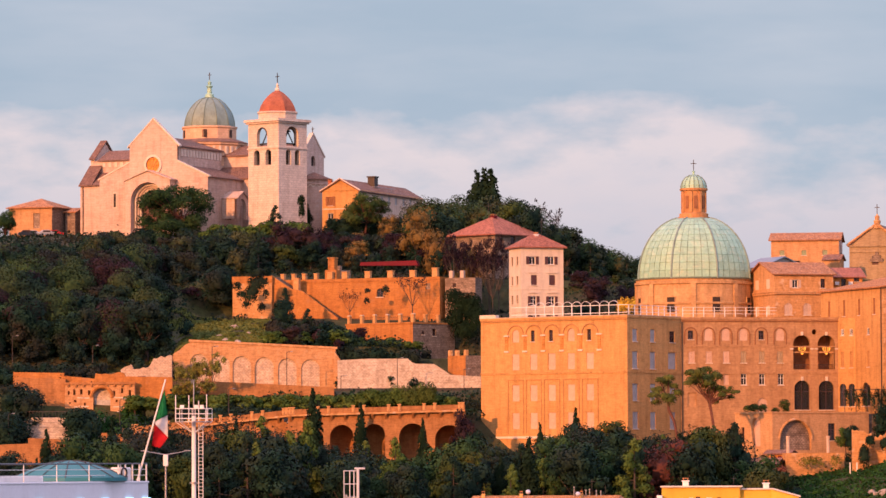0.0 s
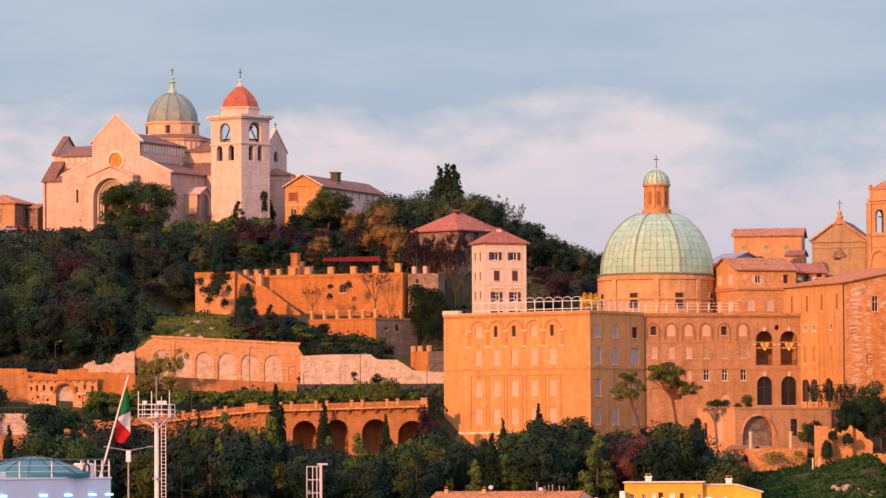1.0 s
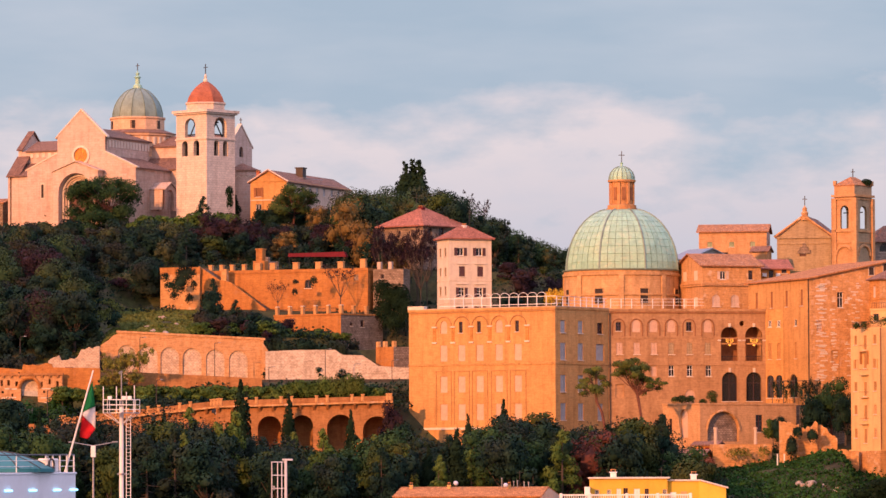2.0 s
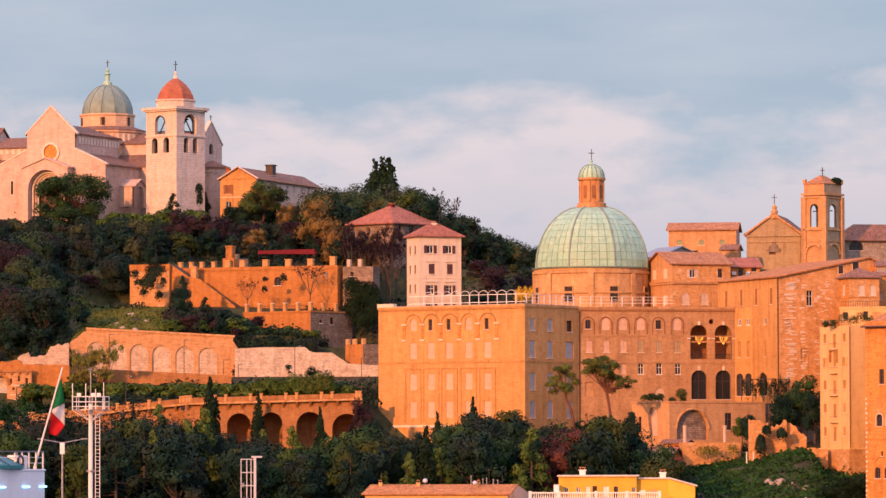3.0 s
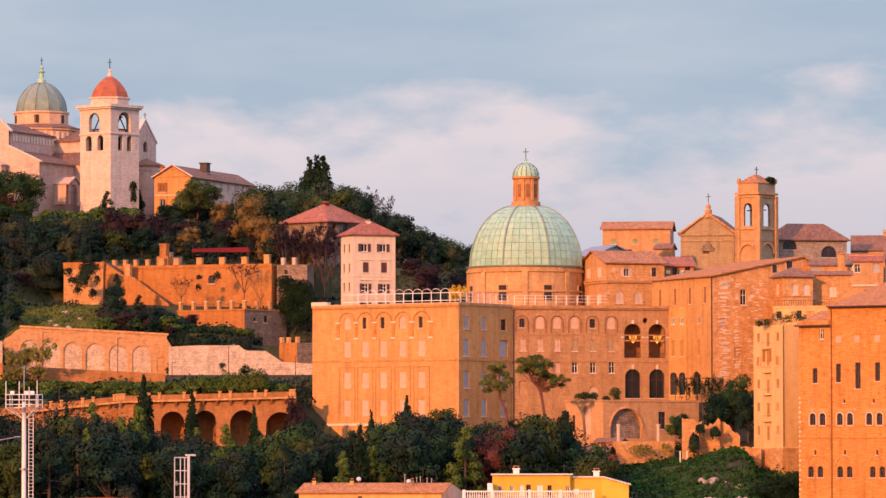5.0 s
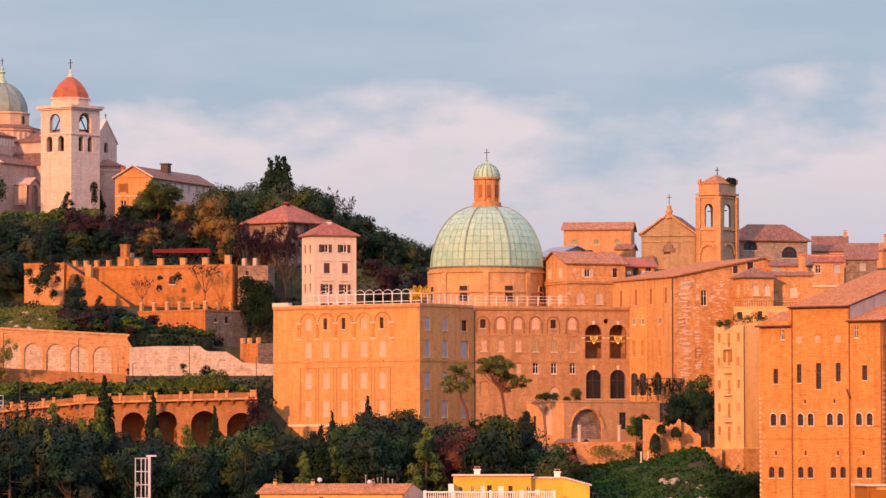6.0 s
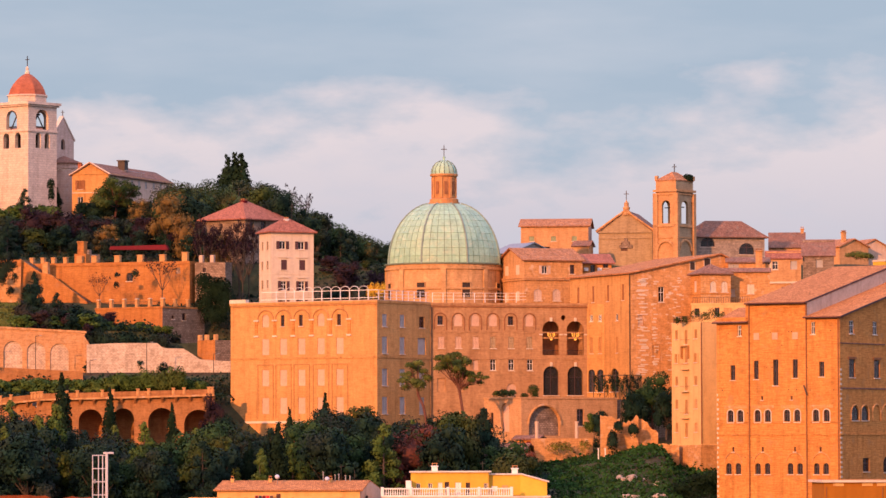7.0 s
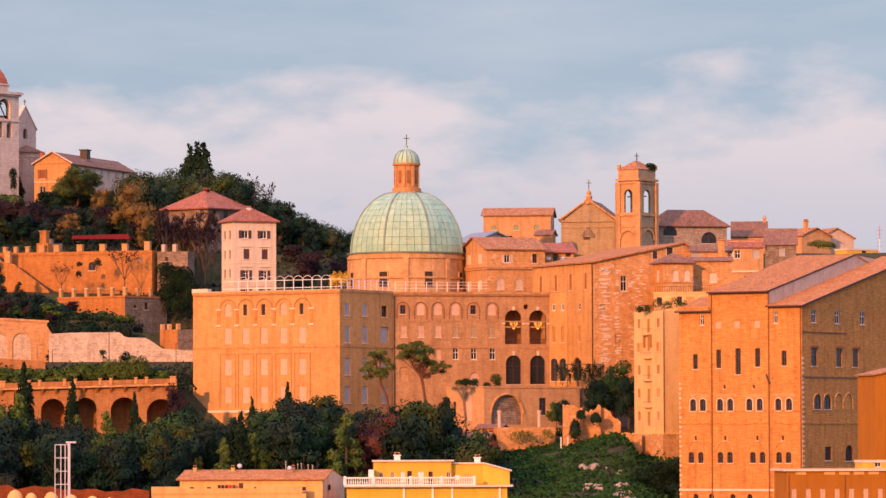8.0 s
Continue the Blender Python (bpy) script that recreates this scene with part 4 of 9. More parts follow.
for i in range(14):
    y = 0.6 + 1.95 * i
    if y < 18:
        part("post", boxes((-0.6, -0.48, y - 0.06, y + 0.06, -0.02, 1.7)), WHITE, rail, m=pose(11.75, 800, 46.42, 0, 0, -35).inverted() @ pose(wing_x, wing_y, 46.42, 0, 0, -78))
for z in (0.5, 1.1, 1.65):
    part("handrail", boxes((-0.57, -0.5, 0.5, 18.0, z, z + 0.06)), WHITE, rail, m=pose(11.75, 800, 46.42, 0, 0, -35).inverted() @ pose(wing_x, wing_y, 46.42, 0, 0, -78))
part("drainpipe", rods(((0.14, 0.25, 0.0), (0.14, 0.25, 31.5), 0.12)), IRON, wing)
for u in (22.55, 27.1):
    part("tie_beam", boxes((-0.6, -0.4, u - 1.6, u + 1.6, 25.9, 26.15)), PATCHED, wing)
part("eaves_moulding", boxes((0.0, 0.2, 0.3, 29.4, 31.55, 31.72)), MOULD, wing, "dark brick moulding under the parapet")

# ---------------------------------------------------------------- the tall patched brick house beyond the loggia
tall_left = (row((2.5, 7.0, 11.4, 15.8), 46.6, 0.62, 2.9, "shut", infill=MOULD, deep=0.15) + row((5.0, 9.4, 14.0), 43.0, 0.7, 1.2, "win", deep=0.08) + row((5.0, 9.4, 14.0), 37.2, 0.6, 2.9, "shut", infill=FADED, deep=0.15) + row((4.0, 8.6, 13.2), 30.2, 2.4, 4.2, "dark", arch=1))
tall_right = [hole(6.7, 46.2, 1.3, 2.8, "win"), hole(13.6, 50.6, 1.1, 1.7, "dark"), hole(16.8, 51.0, 1.4, 2.0, "dark"), hole(2.2, 42.0, 1.2, 1.8, "blind"), hole(5.5, 36.0, 1.6, 2.6, "blind", infill=PATCHED)]
tall = block("tall_brick_house", "tall sienna brick house patched with pale stone courses", "house", 57.3, 808, 20.0, 51.5, 68, 25.4, 26.5, OCHRE,
             wider(tall_left, 1.41), wider(tall_right, 0.915), roof=("x", 3.6), over=0.6, ridge=0.68, tiles=ORANGETILE, side_mat={"right": PATCHED})
part("drainpipe", rods(((-0.1, -0.15, 6.0), (-0.1, -0.15, 31.4), 0.1)), IRON, tall)
# added wall, turned to the sun, covering the wing's shadow on the tall house
link = thing("link_wall", "narrow ochre filler wall added over the shadowed gap beside the tall house", "wall", 50.16, 820.1, 14, -32)
filler_holes = row((0.95, 2.75), 37.2 - 14, 0.62, 2.9, "shut", infill=FADED, deep=0.15) + row((0.95, 2.75), 43.0 - 14, 0.62, 1.2, "win", deep=0.08) + row((0.95, 2.75), 30.2 - 14, 1.35, 4.1, "dark", arch=1)
part("wall", wall_bm(3.7, 32.2, filler_holes, 0.5), OCHRE, link)
for o in filler_holes:
    fill_hole(link, o, pose(0, 0, 0), 14)
g = random.Random(5)
BANDS = ((1.0, 1.5, 0.9, 60), (4.0, 0.9, 0.6, 34), (6.8, 4.6, 0.6, 60), (13.5, 9.0, 1.2, 26))
for k in range(180):
    u0, wide, w, z = *next(b[:3] for i, b in enumerate(BANDS) if k < sum(c[3] for c in BANDS[:i + 1])), g.uniform(13, 30.5)
    u, w = u0 + g.uniform(0, wide) * 0.8, w * g.uniform(0.7, 1.9)
    part("stone_course", shared(("stone_course", round(w, 1)), lambda: boxes((0.0, 0.05, 0, round(w, 1), 0, 0.2)), TRIM), TRIM, tall, m=pose(0, u, z))
# these panes are dark sheets; the shade within is their colour
for u, z, w, h in ((12.4, 32.1, 0.95, 1.5), (15.4, 32.5, 1.2, 1.8)):
    gw = part("gable_window", boxes((0.0, 0.06, u - w / 2 - 0.1, u - w / 2, z, z + h), (0.0, 0.06, u + w / 2, u + w / 2 + 0.1, z, z + h), (0.0, 0.06, u - w / 2, u + w / 2, z + h - 0.1, z + h), (0.0, 0.1, u - w / 2 - 0.15, u + w / 2 + 0.15, z - 0.12, z)), TRIM, tall)
    part("pane", boxes((0.01, 0.03, u - w / 2, u + w / 2, z, z + h - 0.1)), UNLIT, gw, "dark sheet painting an opening's unlit inside")
annex = block("bay_annex", "low brick annex with a hipped tile roof and white shutters", "house", 69.17, 800, 30, 51.21, 75, 5.4, 5.7, SIENNA,
              [hole(2.7, 47.70, 1.2, 2.0, "blind", infill=PALE, deep=0.05)], row((2.4, 4.55), 47.70, 1.15, 1.9, "shut", infill=IVORY, arch=1), roof=("hip", 1.5), over=0.5, tiles=OLDTILE, bands=((47.30, 0.2, 0.1),), side_mat={"right": PATCHED})


def prism_tiles(x0, x1, z):
    """A narrow tiled slope along the head of a wall."""
    bm = bmesh.new()
    ends = [[bm.verts.new((x, y, z + h)) for y, h in ((-0.45, -0.1), (-0.45, 0.02), (1.3, 0.75), (1.3, -0.1))] for x in (x0, x1)]
    for i in range(4):
        bm.faces.new((ends[0][i], ends[0][(i + 1) % 4], ends[1][(i + 1) % 4], ends[1][i]))
    bm.faces.new(ends[0])
    bm.faces.new(ends[1][::-1])
    bmesh.ops.recalc_face_normals(bm, faces=bm.faces[:])
    return bm


annex2 = block("flat_annex", "flat-roofed brick annex stepping down from the tall house", "house", 81.9, 804, 28, 51.36, 4, 11.6, 8, PATCHED,
               [hole(8.2, 47.5, 1.3, 1.7, "shut", infill=IVORY, deep=0.06), hole(4.9, 46.9, 1.0, 1.5, "blind", infill=PALE)] + row((2.6, 6.4), 42.5, 1.4, 2.2, "blind"), (), parapet=0.5, bands=((46.6, 0.3, 0.12),))
block("penthouse", "small brick penthouse with a tall square chimney", "house", 82.4, 812, 44, 53.6, 4, 7.2, 5, PATCHED,
      [hole(1.0, 51.6, 1.9, 1.5, "shut", infill=GREYINFILL)], (), roof=("x", 0.8), tiles=OLDTILE)
part("roof_edge", prism_tiles(-12.0, 0.25, 51.42 - 28), OLDTILE, annex2, "narrow fringe of brown roof tiles")
chimney(annex2, -1.8, 4.0, 23.0, 4.2, 1.2)
terr = block("terrace_house", "apricot house with a planted roof terrace", "house", 75.58, 775, 26, 44.99, 22, 10.6, 6, SLIMPINK,
             [hole(1.0, 42.9, 0.9, 1.2, "old"), hole(4.6, 42.7, 0.9, 1.5, "dark"), hole(6.6, 42.4, 1.5, 1.7, "shut", infill=APRICOT), hole(9.0, 43.0, 0.7, 1.0, "old")], (), parapet=0.25, cornice=0.1, side_mat={})

# ---------------------------------------------------------------- slim cream house on a stone base
slim_rows = []
for k, z in enumerate((38.55, 34.5, 30.65, 26.7, 22.75)):
    low_z = z - (0.0 if k == 1 else 0.9)
    slim_rows += [hole(1.7, z, 1.0, 1.55, "shut", infill=FADED, deep=0.12), hole(5.1, low_z, 1.0, 2.4, "shut", infill=FADED, deep=0.12), hole(8.5, z, 1.0, 1.55, "shut", infill=FADED if k < 3 else APRICOT, deep=0.12)]
slim = block("slim_house", "slim cream plastered house with small balconies", "house", 65.98, 762, 12, 41.33, 66, 10.5, 7.7, SLIMPINK,
             slim_rows, (), parapet=0.7, bands=((20.2, 0.5, 0.3),))
part("plinth", boxes((-11.0, 0.5, -0.5, 0, 0, 8.5), (0, 0.5, 0, 7.5, 0, 8.5)), PATCHED, slim, "rough brick and stone plinth")
part("drainpipe", rods(((0.06, -0.08, 8.6), (0.06, -0.08, 29.2), 0.09)), MOULD, slim)
for u in (1.7, 8.5):
    part("open_shutter", boxes((u - 11.45, u - 11.0, -0.14, -0.02, 22.5, 24.05)), SLIMPINK, slim), part("open_shutter", boxes((u - 10.0, u - 9.55, -0.14, -0.02, 22.5, 24.05)), SLIMPINK, slim)
part("door_hood", boxes((-6.6, -4.2, -0.5, 0.0, 25.2, 25.35), (-6.6, -6.45, -0.45, 0.0, 23.2, 25.2), (-4.35, -4.2, -0.45, 0.0, 23.2, 25.2)), FADED, slim, "faded canopy over a balcony door")
for z in (37.5, 33.4, 29.6, 25.1):
    b = part("balcony", boxes((-6.7, -4.2, -0.55, -0.02, z - 12.14, z - 12), ease=0.03), SLIMPINK, slim)
    part("balcony_rail", tube(bmesh.new(), [(-6.65, -0.02, z - 11.1), (-6.65, -0.5, z - 11.1), (-4.25, -0.5, z - 11.1), (-4.25, -0.02, z - 11.1)], 0.03, 5), MOULD, b)

def iron_rail(parent, x0, x1, y, z, high=1.0):
    """A thin terrace railing along x, with its uprights."""
    part("handrail", boxes((x0, x1, y - 0.03, y + 0.03, z + high - 0.06, z + high)), IRON, parent)
    n = int((x1 - x0) / 0.42)
    for k in range(n + 1):
        u = x0 + (x1 - x0) * k / n
        part("upright", shared(("upright", high), lambda: boxes((-0.025, 0.025, -0.025, 0.025, 0, high - 0.06)), IRON), IRON, parent, m=pose(u, y, z))


slim_rail = thing("roof_railing", "thin iron railing round the cream house's roof terrace", "railing", 65.98, 762, 41.34, -66)
iron_rail(slim_rail, -10.3, -0.2, 0.25, 0.0, 1.1)
terr_rail = thing("roof_railing", "thin iron railing along the planted roof terrace", "railing", 75.58, 775, 45.0, -22)
iron_rail(terr_rail, -10.4, -0.2, 0.2, 0.0, 1.0)
block("far_flat_house", "cream house with a white flat roof edge behind the palace", "house", 95.2, 850, 34, 51.4, 15, 9.0, 8, APRICOT,
      row((3.0, 6.0), 49.0, 0.9, 1.4, "old"), (), parapet=0.3, cornice=0.3)

# ---------------------------------------------------------------- the palace at the end of the pan
def pu(c):
    return (c - 215) * 0.0569


def pz(c):
    return 41.15 - (c - 208) * 0.0479


pal_x, pal_y, pal_t = 84.45, 720.0, 35.0
PAL = thing("palace", "massive sienna brick palace with gothic twin windows", "palace", pal_x, pal_y, 6.0, -pal_t)
pl = []
pl += [hole(pu(290), pz(272), 0.75, 1.75, "win"), hole(pu(528), pz(270), 0.75, 2.0, "win")]
pl += [hole(pu(268), pz(420), 0.85, 2.4, "old"), hole(pu(344), pz(418), 0.85, 3.0, "old"), hole(pu(407), pz(440), 0.95, 4.2, "old"), hole(pu(470), pz(415), 0.9, 3.0, "old"), hole(pu(555), pz(412), 0.9, 2.4, "old")]
for c in (260, 292, 348, 381, 443, 476, 536, 570):
    pl.append(hole(pu(c), pz(563), 1.05, 2.0, "old", arch=1))
for c in (253, 284, 348, 379, 453, 484, 537, 567):
    pl.append(hole(pu(c), pz(738), 1.0, 1.8, "old", arch=1))
for c in (268, 364, 468, 550):
    pl.append(hole(pu(c), pz(662), 0.35, 0.75, "dark"))
for c in (363, 458):
    pl.append(hole(pu(c), pz(488), 0.35, 0.6, "dark"))
for c in (250, 300, 370, 425, 520, 560):
    pl.append(hole(pu(c) + 1, 8.6, 0.9, 2.2, "dark", arch=1))
low = [o for o in pl]
part("wall", wall_bm(22.6, 41.15 - 6, [dict(o, z=round(o["z"] - 6, 3)) for o in low], 0.6), SIENNA, PAL, m=pose(-22.6, 0, 0))
for o in low:
    fill_hole(PAL, dict(o, z=o["z"] - 6), pose(-22.6, 0, 0), 6)
part("wall", wall_bm(10.4, 43.55 - 41.15, [], 0.6), SIENNA, PAL, m=pose(-16.6, 0, 35.15))
for c in (345, 405, 470):
    part("blind_window", boxes((pu(c) - 22.6 - 0.5, pu(c) - 22.6 + 0.5, -0.03, 0.0, pz(285) - 6, pz(262) - 6)), INFILL, PAL)
def py_(c):
    return (c - 612) * 0.0796


pr = []
pr += [hole(py_(c), pz(268), 1.5, 2.1, "win", deep=0.1) for c in (663, 763, 874)]
pr += [hole(py_(c), pz(414), 1.9, 2.9, "old", deep=0.1) for c in (664, 771, 843)]
pr += [hole(py_(c), pz(558), 2.3, 2.3, "old", arch=1, deep=0.1) for c in (676, 718)] + [hole(py_(c), pz(558), 2.5, 2.4, "blind", arch=1, infill=SIENNA, deep=0.1) for c in (768, 810)]
pr += [hole(py_(722), pz(730), 2.2, 2.2, "dark"), hole(py_(813), pz(733), 2.6, 2.6, "dark", arch=1)]
part("wall", wall_bm(48, 35.15, [dict(o, z=round(o["z"] - 6, 3)) for o in pr], 0.6, (40, 9.04)), SIENNA, PAL, m=pose(0, 0, 0, 0, 0, 90))
for o in pr:
    fill_hole(PAL, dict(o, z=o["z"] - 6), pose(0, 0, 0, 0, 0, 90), 6)
part("wall", wall_bm(22.6, 35.15, [], 0.6), SIENNA, PAL, m=pose(0, 48, 0, 0, 0, 180))
part("wall", wall_bm(48, 33.0, [], 0.6), SIENNA, PAL, m=pose(-22.6, 48, 0, 0, 0, -90))


def prism_yz(pts, x0, x1):
    """A board between x0 and x1 whose side has the outline pts (y, z)."""
    bm = bmesh.new()
    a = [bm.verts.new((x0, y, z)) for y, z in pts]
    b = [bm.verts.new((x1, y, z)) for y, z in pts]
    bm.faces.new(a), bm.faces.new(b[::-1])
    for i in range(len(pts)):
        j = (i + 1) % len(pts)
        bm.faces.new((a[i], a[j], b[j], b[i]))
    bmesh.ops.recalc_face_normals(bm, faces=bm.faces[:])
    return bm


def pal_roof(x0, x1, z, peak, rise, deep, over=0.7):
    """A long roof slope that climbs from the eave to its ridge and falls away behind."""
    bm = bmesh.new()
    k = rise / peak
    quad(bm, (x0, -over, z - over * k), (x1, -over, z - over * k), (x1, peak, z + rise), (x0, peak, z + rise))
    quad(bm, (x0, peak, z + rise), (x1, peak, z + rise), (x1, deep, z + rise * 0.3), (x0, deep, z + rise * 0.3))
    bmesh.ops.remove_doubles(bm, verts=bm.verts[:], dist=0.01)
    bmesh.ops.recalc_face_normals(bm, faces=bm.faces[:])
    if sum(f.normal.z for f in bm.faces) > 0:
        bmesh.ops.reverse_faces(bm, faces=bm.faces[:])
    bmesh.ops.solidify(bm, geom=bm.faces[:], thickness=-0.25)
    return bm


part("roof", pal_roof(-6.2, 0.5, 35.2, 40, 9.04, 48), ORANGETILE, PAL)
part("roof", pal_roof(-17.0, -5.85, 37.6, 29.7, 6.7, 48), ORANGETILE, PAL)
part("roof", pal_roof(-23.0, -16.6, 34.6, 8, 2.4, 18), ORANGETILE, PAL)
sidewall = bmesh.new()
for x in (-6.4, -5.9):
    sidewall.faces.new([sidewall.verts.new(p) for p in ((x, 0, 34.6), (x, 40, 43.5), (x, 29.7, 44.1), (x, 0, 37.5))])
part("wall", sidewall, PALE, PAL, "pale rendered side wall between the roofs")
part("wall", boxes((-17.2, -16.6, 0, 25, 34.4, 37.5)), SIENNA, PAL)
part("drainpipe", rods(((-6.0, -0.14, 0), (-6.0, -0.14, 37), 0.095)), MOULD, PAL)
part("drainpipe", rods(((-16.5, -0.14, 0), (-16.5, -0.14, 37), 0.095)), MOULD, PAL)
part("drainpipe", rods(((-0.2, -0.14, 0), (-0.2, -0.14, 35), 0.095)), MOULD, PAL)
part("string_course", boxes((-22.65, 0.1, -0.1, 0.0, pz(566) - 6, pz(561) - 6)), SIENNA, PAL)
part("string_course", boxes((-22.65, 0.1, -0.1, 0.0, pz(607) - 6, pz(602) - 6)), SIENNA, PAL)
part("string_course", boxes((0.0, 0.1, 0.0, 37, pz(453) - 6, pz(448) - 6)), OLDTILE, PAL)
part("string_course", boxes((0.0, 0.1, 0.0, 15.4, pz(302) - 6, pz(298) - 6)), OLDTILE, PAL)
part("string_course", boxes((0.0, 0.1, 0.0, 37, pz(607) - 6, pz(602) - 6)), SIENNA, PAL)
part("base_band", boxes((-22.65, 0.1, -0.14, 0.0, 5.25, 5.6)), TRIM, PAL, "white stone base band")
part("eaves", boxes((-6.0, 0.5, -0.45, 0.0, 34.75, 34.95)), OLDTILE, PAL)
part("eaves", boxes((-16.8, -6.0, -0.45, 0.0, 37.1, 37.35)), OLDTILE, PAL)
g = random.Random(11)
for k in range(34):
    z = 0.6 + 0.78 * k
    for m, w in ((pose(-22.6, -0.06, z), (0.22 + 0.16 * (k % 2)) if k < 29 else 0.0), (pose(-0.75 if k % 2 else -0.55, -0.06, z), 0.0)):
        if w:
            part("quoin_stone", shared(("quoin_stone", w), lambda: boxes((0, w, 0, 0.06, 0, 0.36), ease=0.015), TRIM), TRIM, PAL, m=m)
    part("quoin_stone", shared(("quoin_stone", "r"), lambda: boxes((0, 0.06, 0, 0.6, 0, 0.34), ease=0.015), TRIM), TRIM, PAL, m=pose(0, 0.05 if k % 2 else 0.0, z))
def arch_path(mid, half, foot, spring):
    """Up one jamb, round the head and down the other, as (along, up)."""
    return [(mid - half, foot)] + [(mid - half * math.cos(a), spring + half * math.sin(a)) for a in np.linspace(0, math.pi, 11)] + [(mid + half, foot)]


for c in (260, 292, 348, 381, 443, 476, 536, 570):
    path = arch_path(pu(c) - 22.6, 0.62, pz(563) - 6, pz(563) - 6 + 1.45)
    part("arch_moulding", tube(bmesh.new(), [(u, -0.02, z) for u, z in path], 0.09, 6), TRIM, PAL)
for c, half in ((676, 1.25), (718, 1.25), (768, 1.35), (810, 1.35)):
    path = arch_path(py_(c), half + 0.12, pz(558) - 6, pz(558) - 6 + 1.15)
    part("arch_moulding", tube(bmesh.new(), [(0.02, u, z) for u, z in path], 0.12, 6), PATCHED, PAL)
for c in (268, 364, 468, 552):
    bm = bmesh.new()
    x, z = pu(c) - 22.6, pz(700) - 6
    for a in np.linspace(0, math.pi, 13)[:-1]:
        b = a + math.pi / 12
        rod(bm, (x - 1.6 * math.cos(a), -0.02, z + 1.6 * math.sin(a)), (x - 1.6 * math.cos(b), -0.02, z + 1.6 * math.sin(b)), 0.1, 0.1, 5)
    part("arch_moulding", bm, PATCHED, PAL)
for x, z, pk, rs in ((0.5, 35.2, 40, 9.04), (-5.85, 37.6, 29.7, 6.7), (-6.2, 35.2, 40, 9.04)):
    k = rs / pk
    part("verge_board", prism_yz(((-0.75, z - 0.75 * k - 0.02), (pk, z + rs - 0.02), (pk, z + rs - 0.3), (-0.75, z - 0.75 * k - 0.3)), x + 0.01, x + 0.09), BROWN, PAL, "dark verge board")
for x0, x1, z in ((-6.2, 0.5, 35.2), (-17.0, -5.85, 37.6), (-23.0, -16.6, 34.6)):
    part("gutter", boxes((x0, x1, -0.95, -0.72, z - 0.42, z - 0.2), ease=0.03), BROWN, PAL, "dark metal gutter")
for c in (276, 364, 460, 553):
    part("stone_band", boxes((pu(c) - 22.6 - 2.1, pu(c) - 22.6 + 2.1, -0.02, 0.0, pz(516) - 6, pz(506) - 6)), PATCHED, PAL, "worn pale stone band")
for c in (664, 771, 843):
    part("lintel", boxes((0.0, 0.16, py_(c) - 1.35, py_(c) + 1.35, pz(414) - 6 + 2.95, pz(414) - 6 + 3.3)), MOULD, PAL)
# putlog holes are thin dark chips, their inner shade only coloured
for k in range(26):
    part("putlog_hole", shared(("putlog_hole", 1), lambda: boxes((0, 0.16, -0.012, 0.0, 0, 0.16)), UNLIT), UNLIT, PAL, m=pose(g.uniform(-22, -0.8), 0, g.choice((12.4, 16.0, 19.6, 23.2, 26.8, 30.4, 32.6)) + g.uniform(-0.1, 0.1)))
part("bracket", rods(((pu(497) - 22.6, 0, pz(440) - 6), (pu(512) - 22.6, -0.5, pz(472) - 6), 0.12)), IRON, PAL)

fw = block("orange_office", "long orange rendered front with a pale cornice", "building", 72.58, 638, 3, 15.45, 86, 10, 22, VIVID,
           (), row(evenly(1.0, 2.07, 10), 10.4, 0.75, 2.2, "shut", infill=INFILL), parapet=0.3, cornice=0.45)
for u in (2.0, 6.15, 8.25, 10.35, 12.45, 16.6, 18.7):
    part("frieze_panel", boxes((0.0, 0.05, u - 0.75, u + 0.75, 11.6, 12.02)), CREAM, fw, "pale panel under the cornice")
for u in (0.25, 8.3, 14.5):
    part("drainpipe", rods(((0.1, u, 0.0), (0.1, u, 11.5), 0.06)), MOULD, fw)
block("yellow_rooftop", "yellow rooftop room with a white coping", "house", 84.21, 644, 13, 16.61, 84, 5, 9, YELLOW, (), row((2.2, 5.0), 15.6, 0.9, 0.7, "win"), parapet=0.2, cornice=0.12)
block("orange_tower_house", "tall orange rendered house under tile eaves", "house", 90.36, 676, 4, 29.36, 80, 9, 14, VIVID, (), (), roof=("x", 1.6), over=0.4)



# ---------------------------------------------------------------- the green domed church
dome_x, dome_y = 25.21, 852.0
CH = thing("domed_church", "round church drum under a ribbed green copper dome", "church", dome_x, dome_y, 40.0)
Z_SPRING, R = 54.50 - 40, 10.9
drum_profile = [(10.95, 0), (10.95, 9.6), (11.15, 9.7), (11.2, 10.0), (10.95, 10.1), (10.95, Z_SPRING - 1.1), (11.25, Z_SPRING - 1.0), (11.3, Z_SPRING - 0.55), (11.0, Z_SPRING - 0.45), (11.0, Z_SPRING), (9.5, Z_SPRING)]
part("drum", lathe(drum_profile, 48), DRUM, CH)
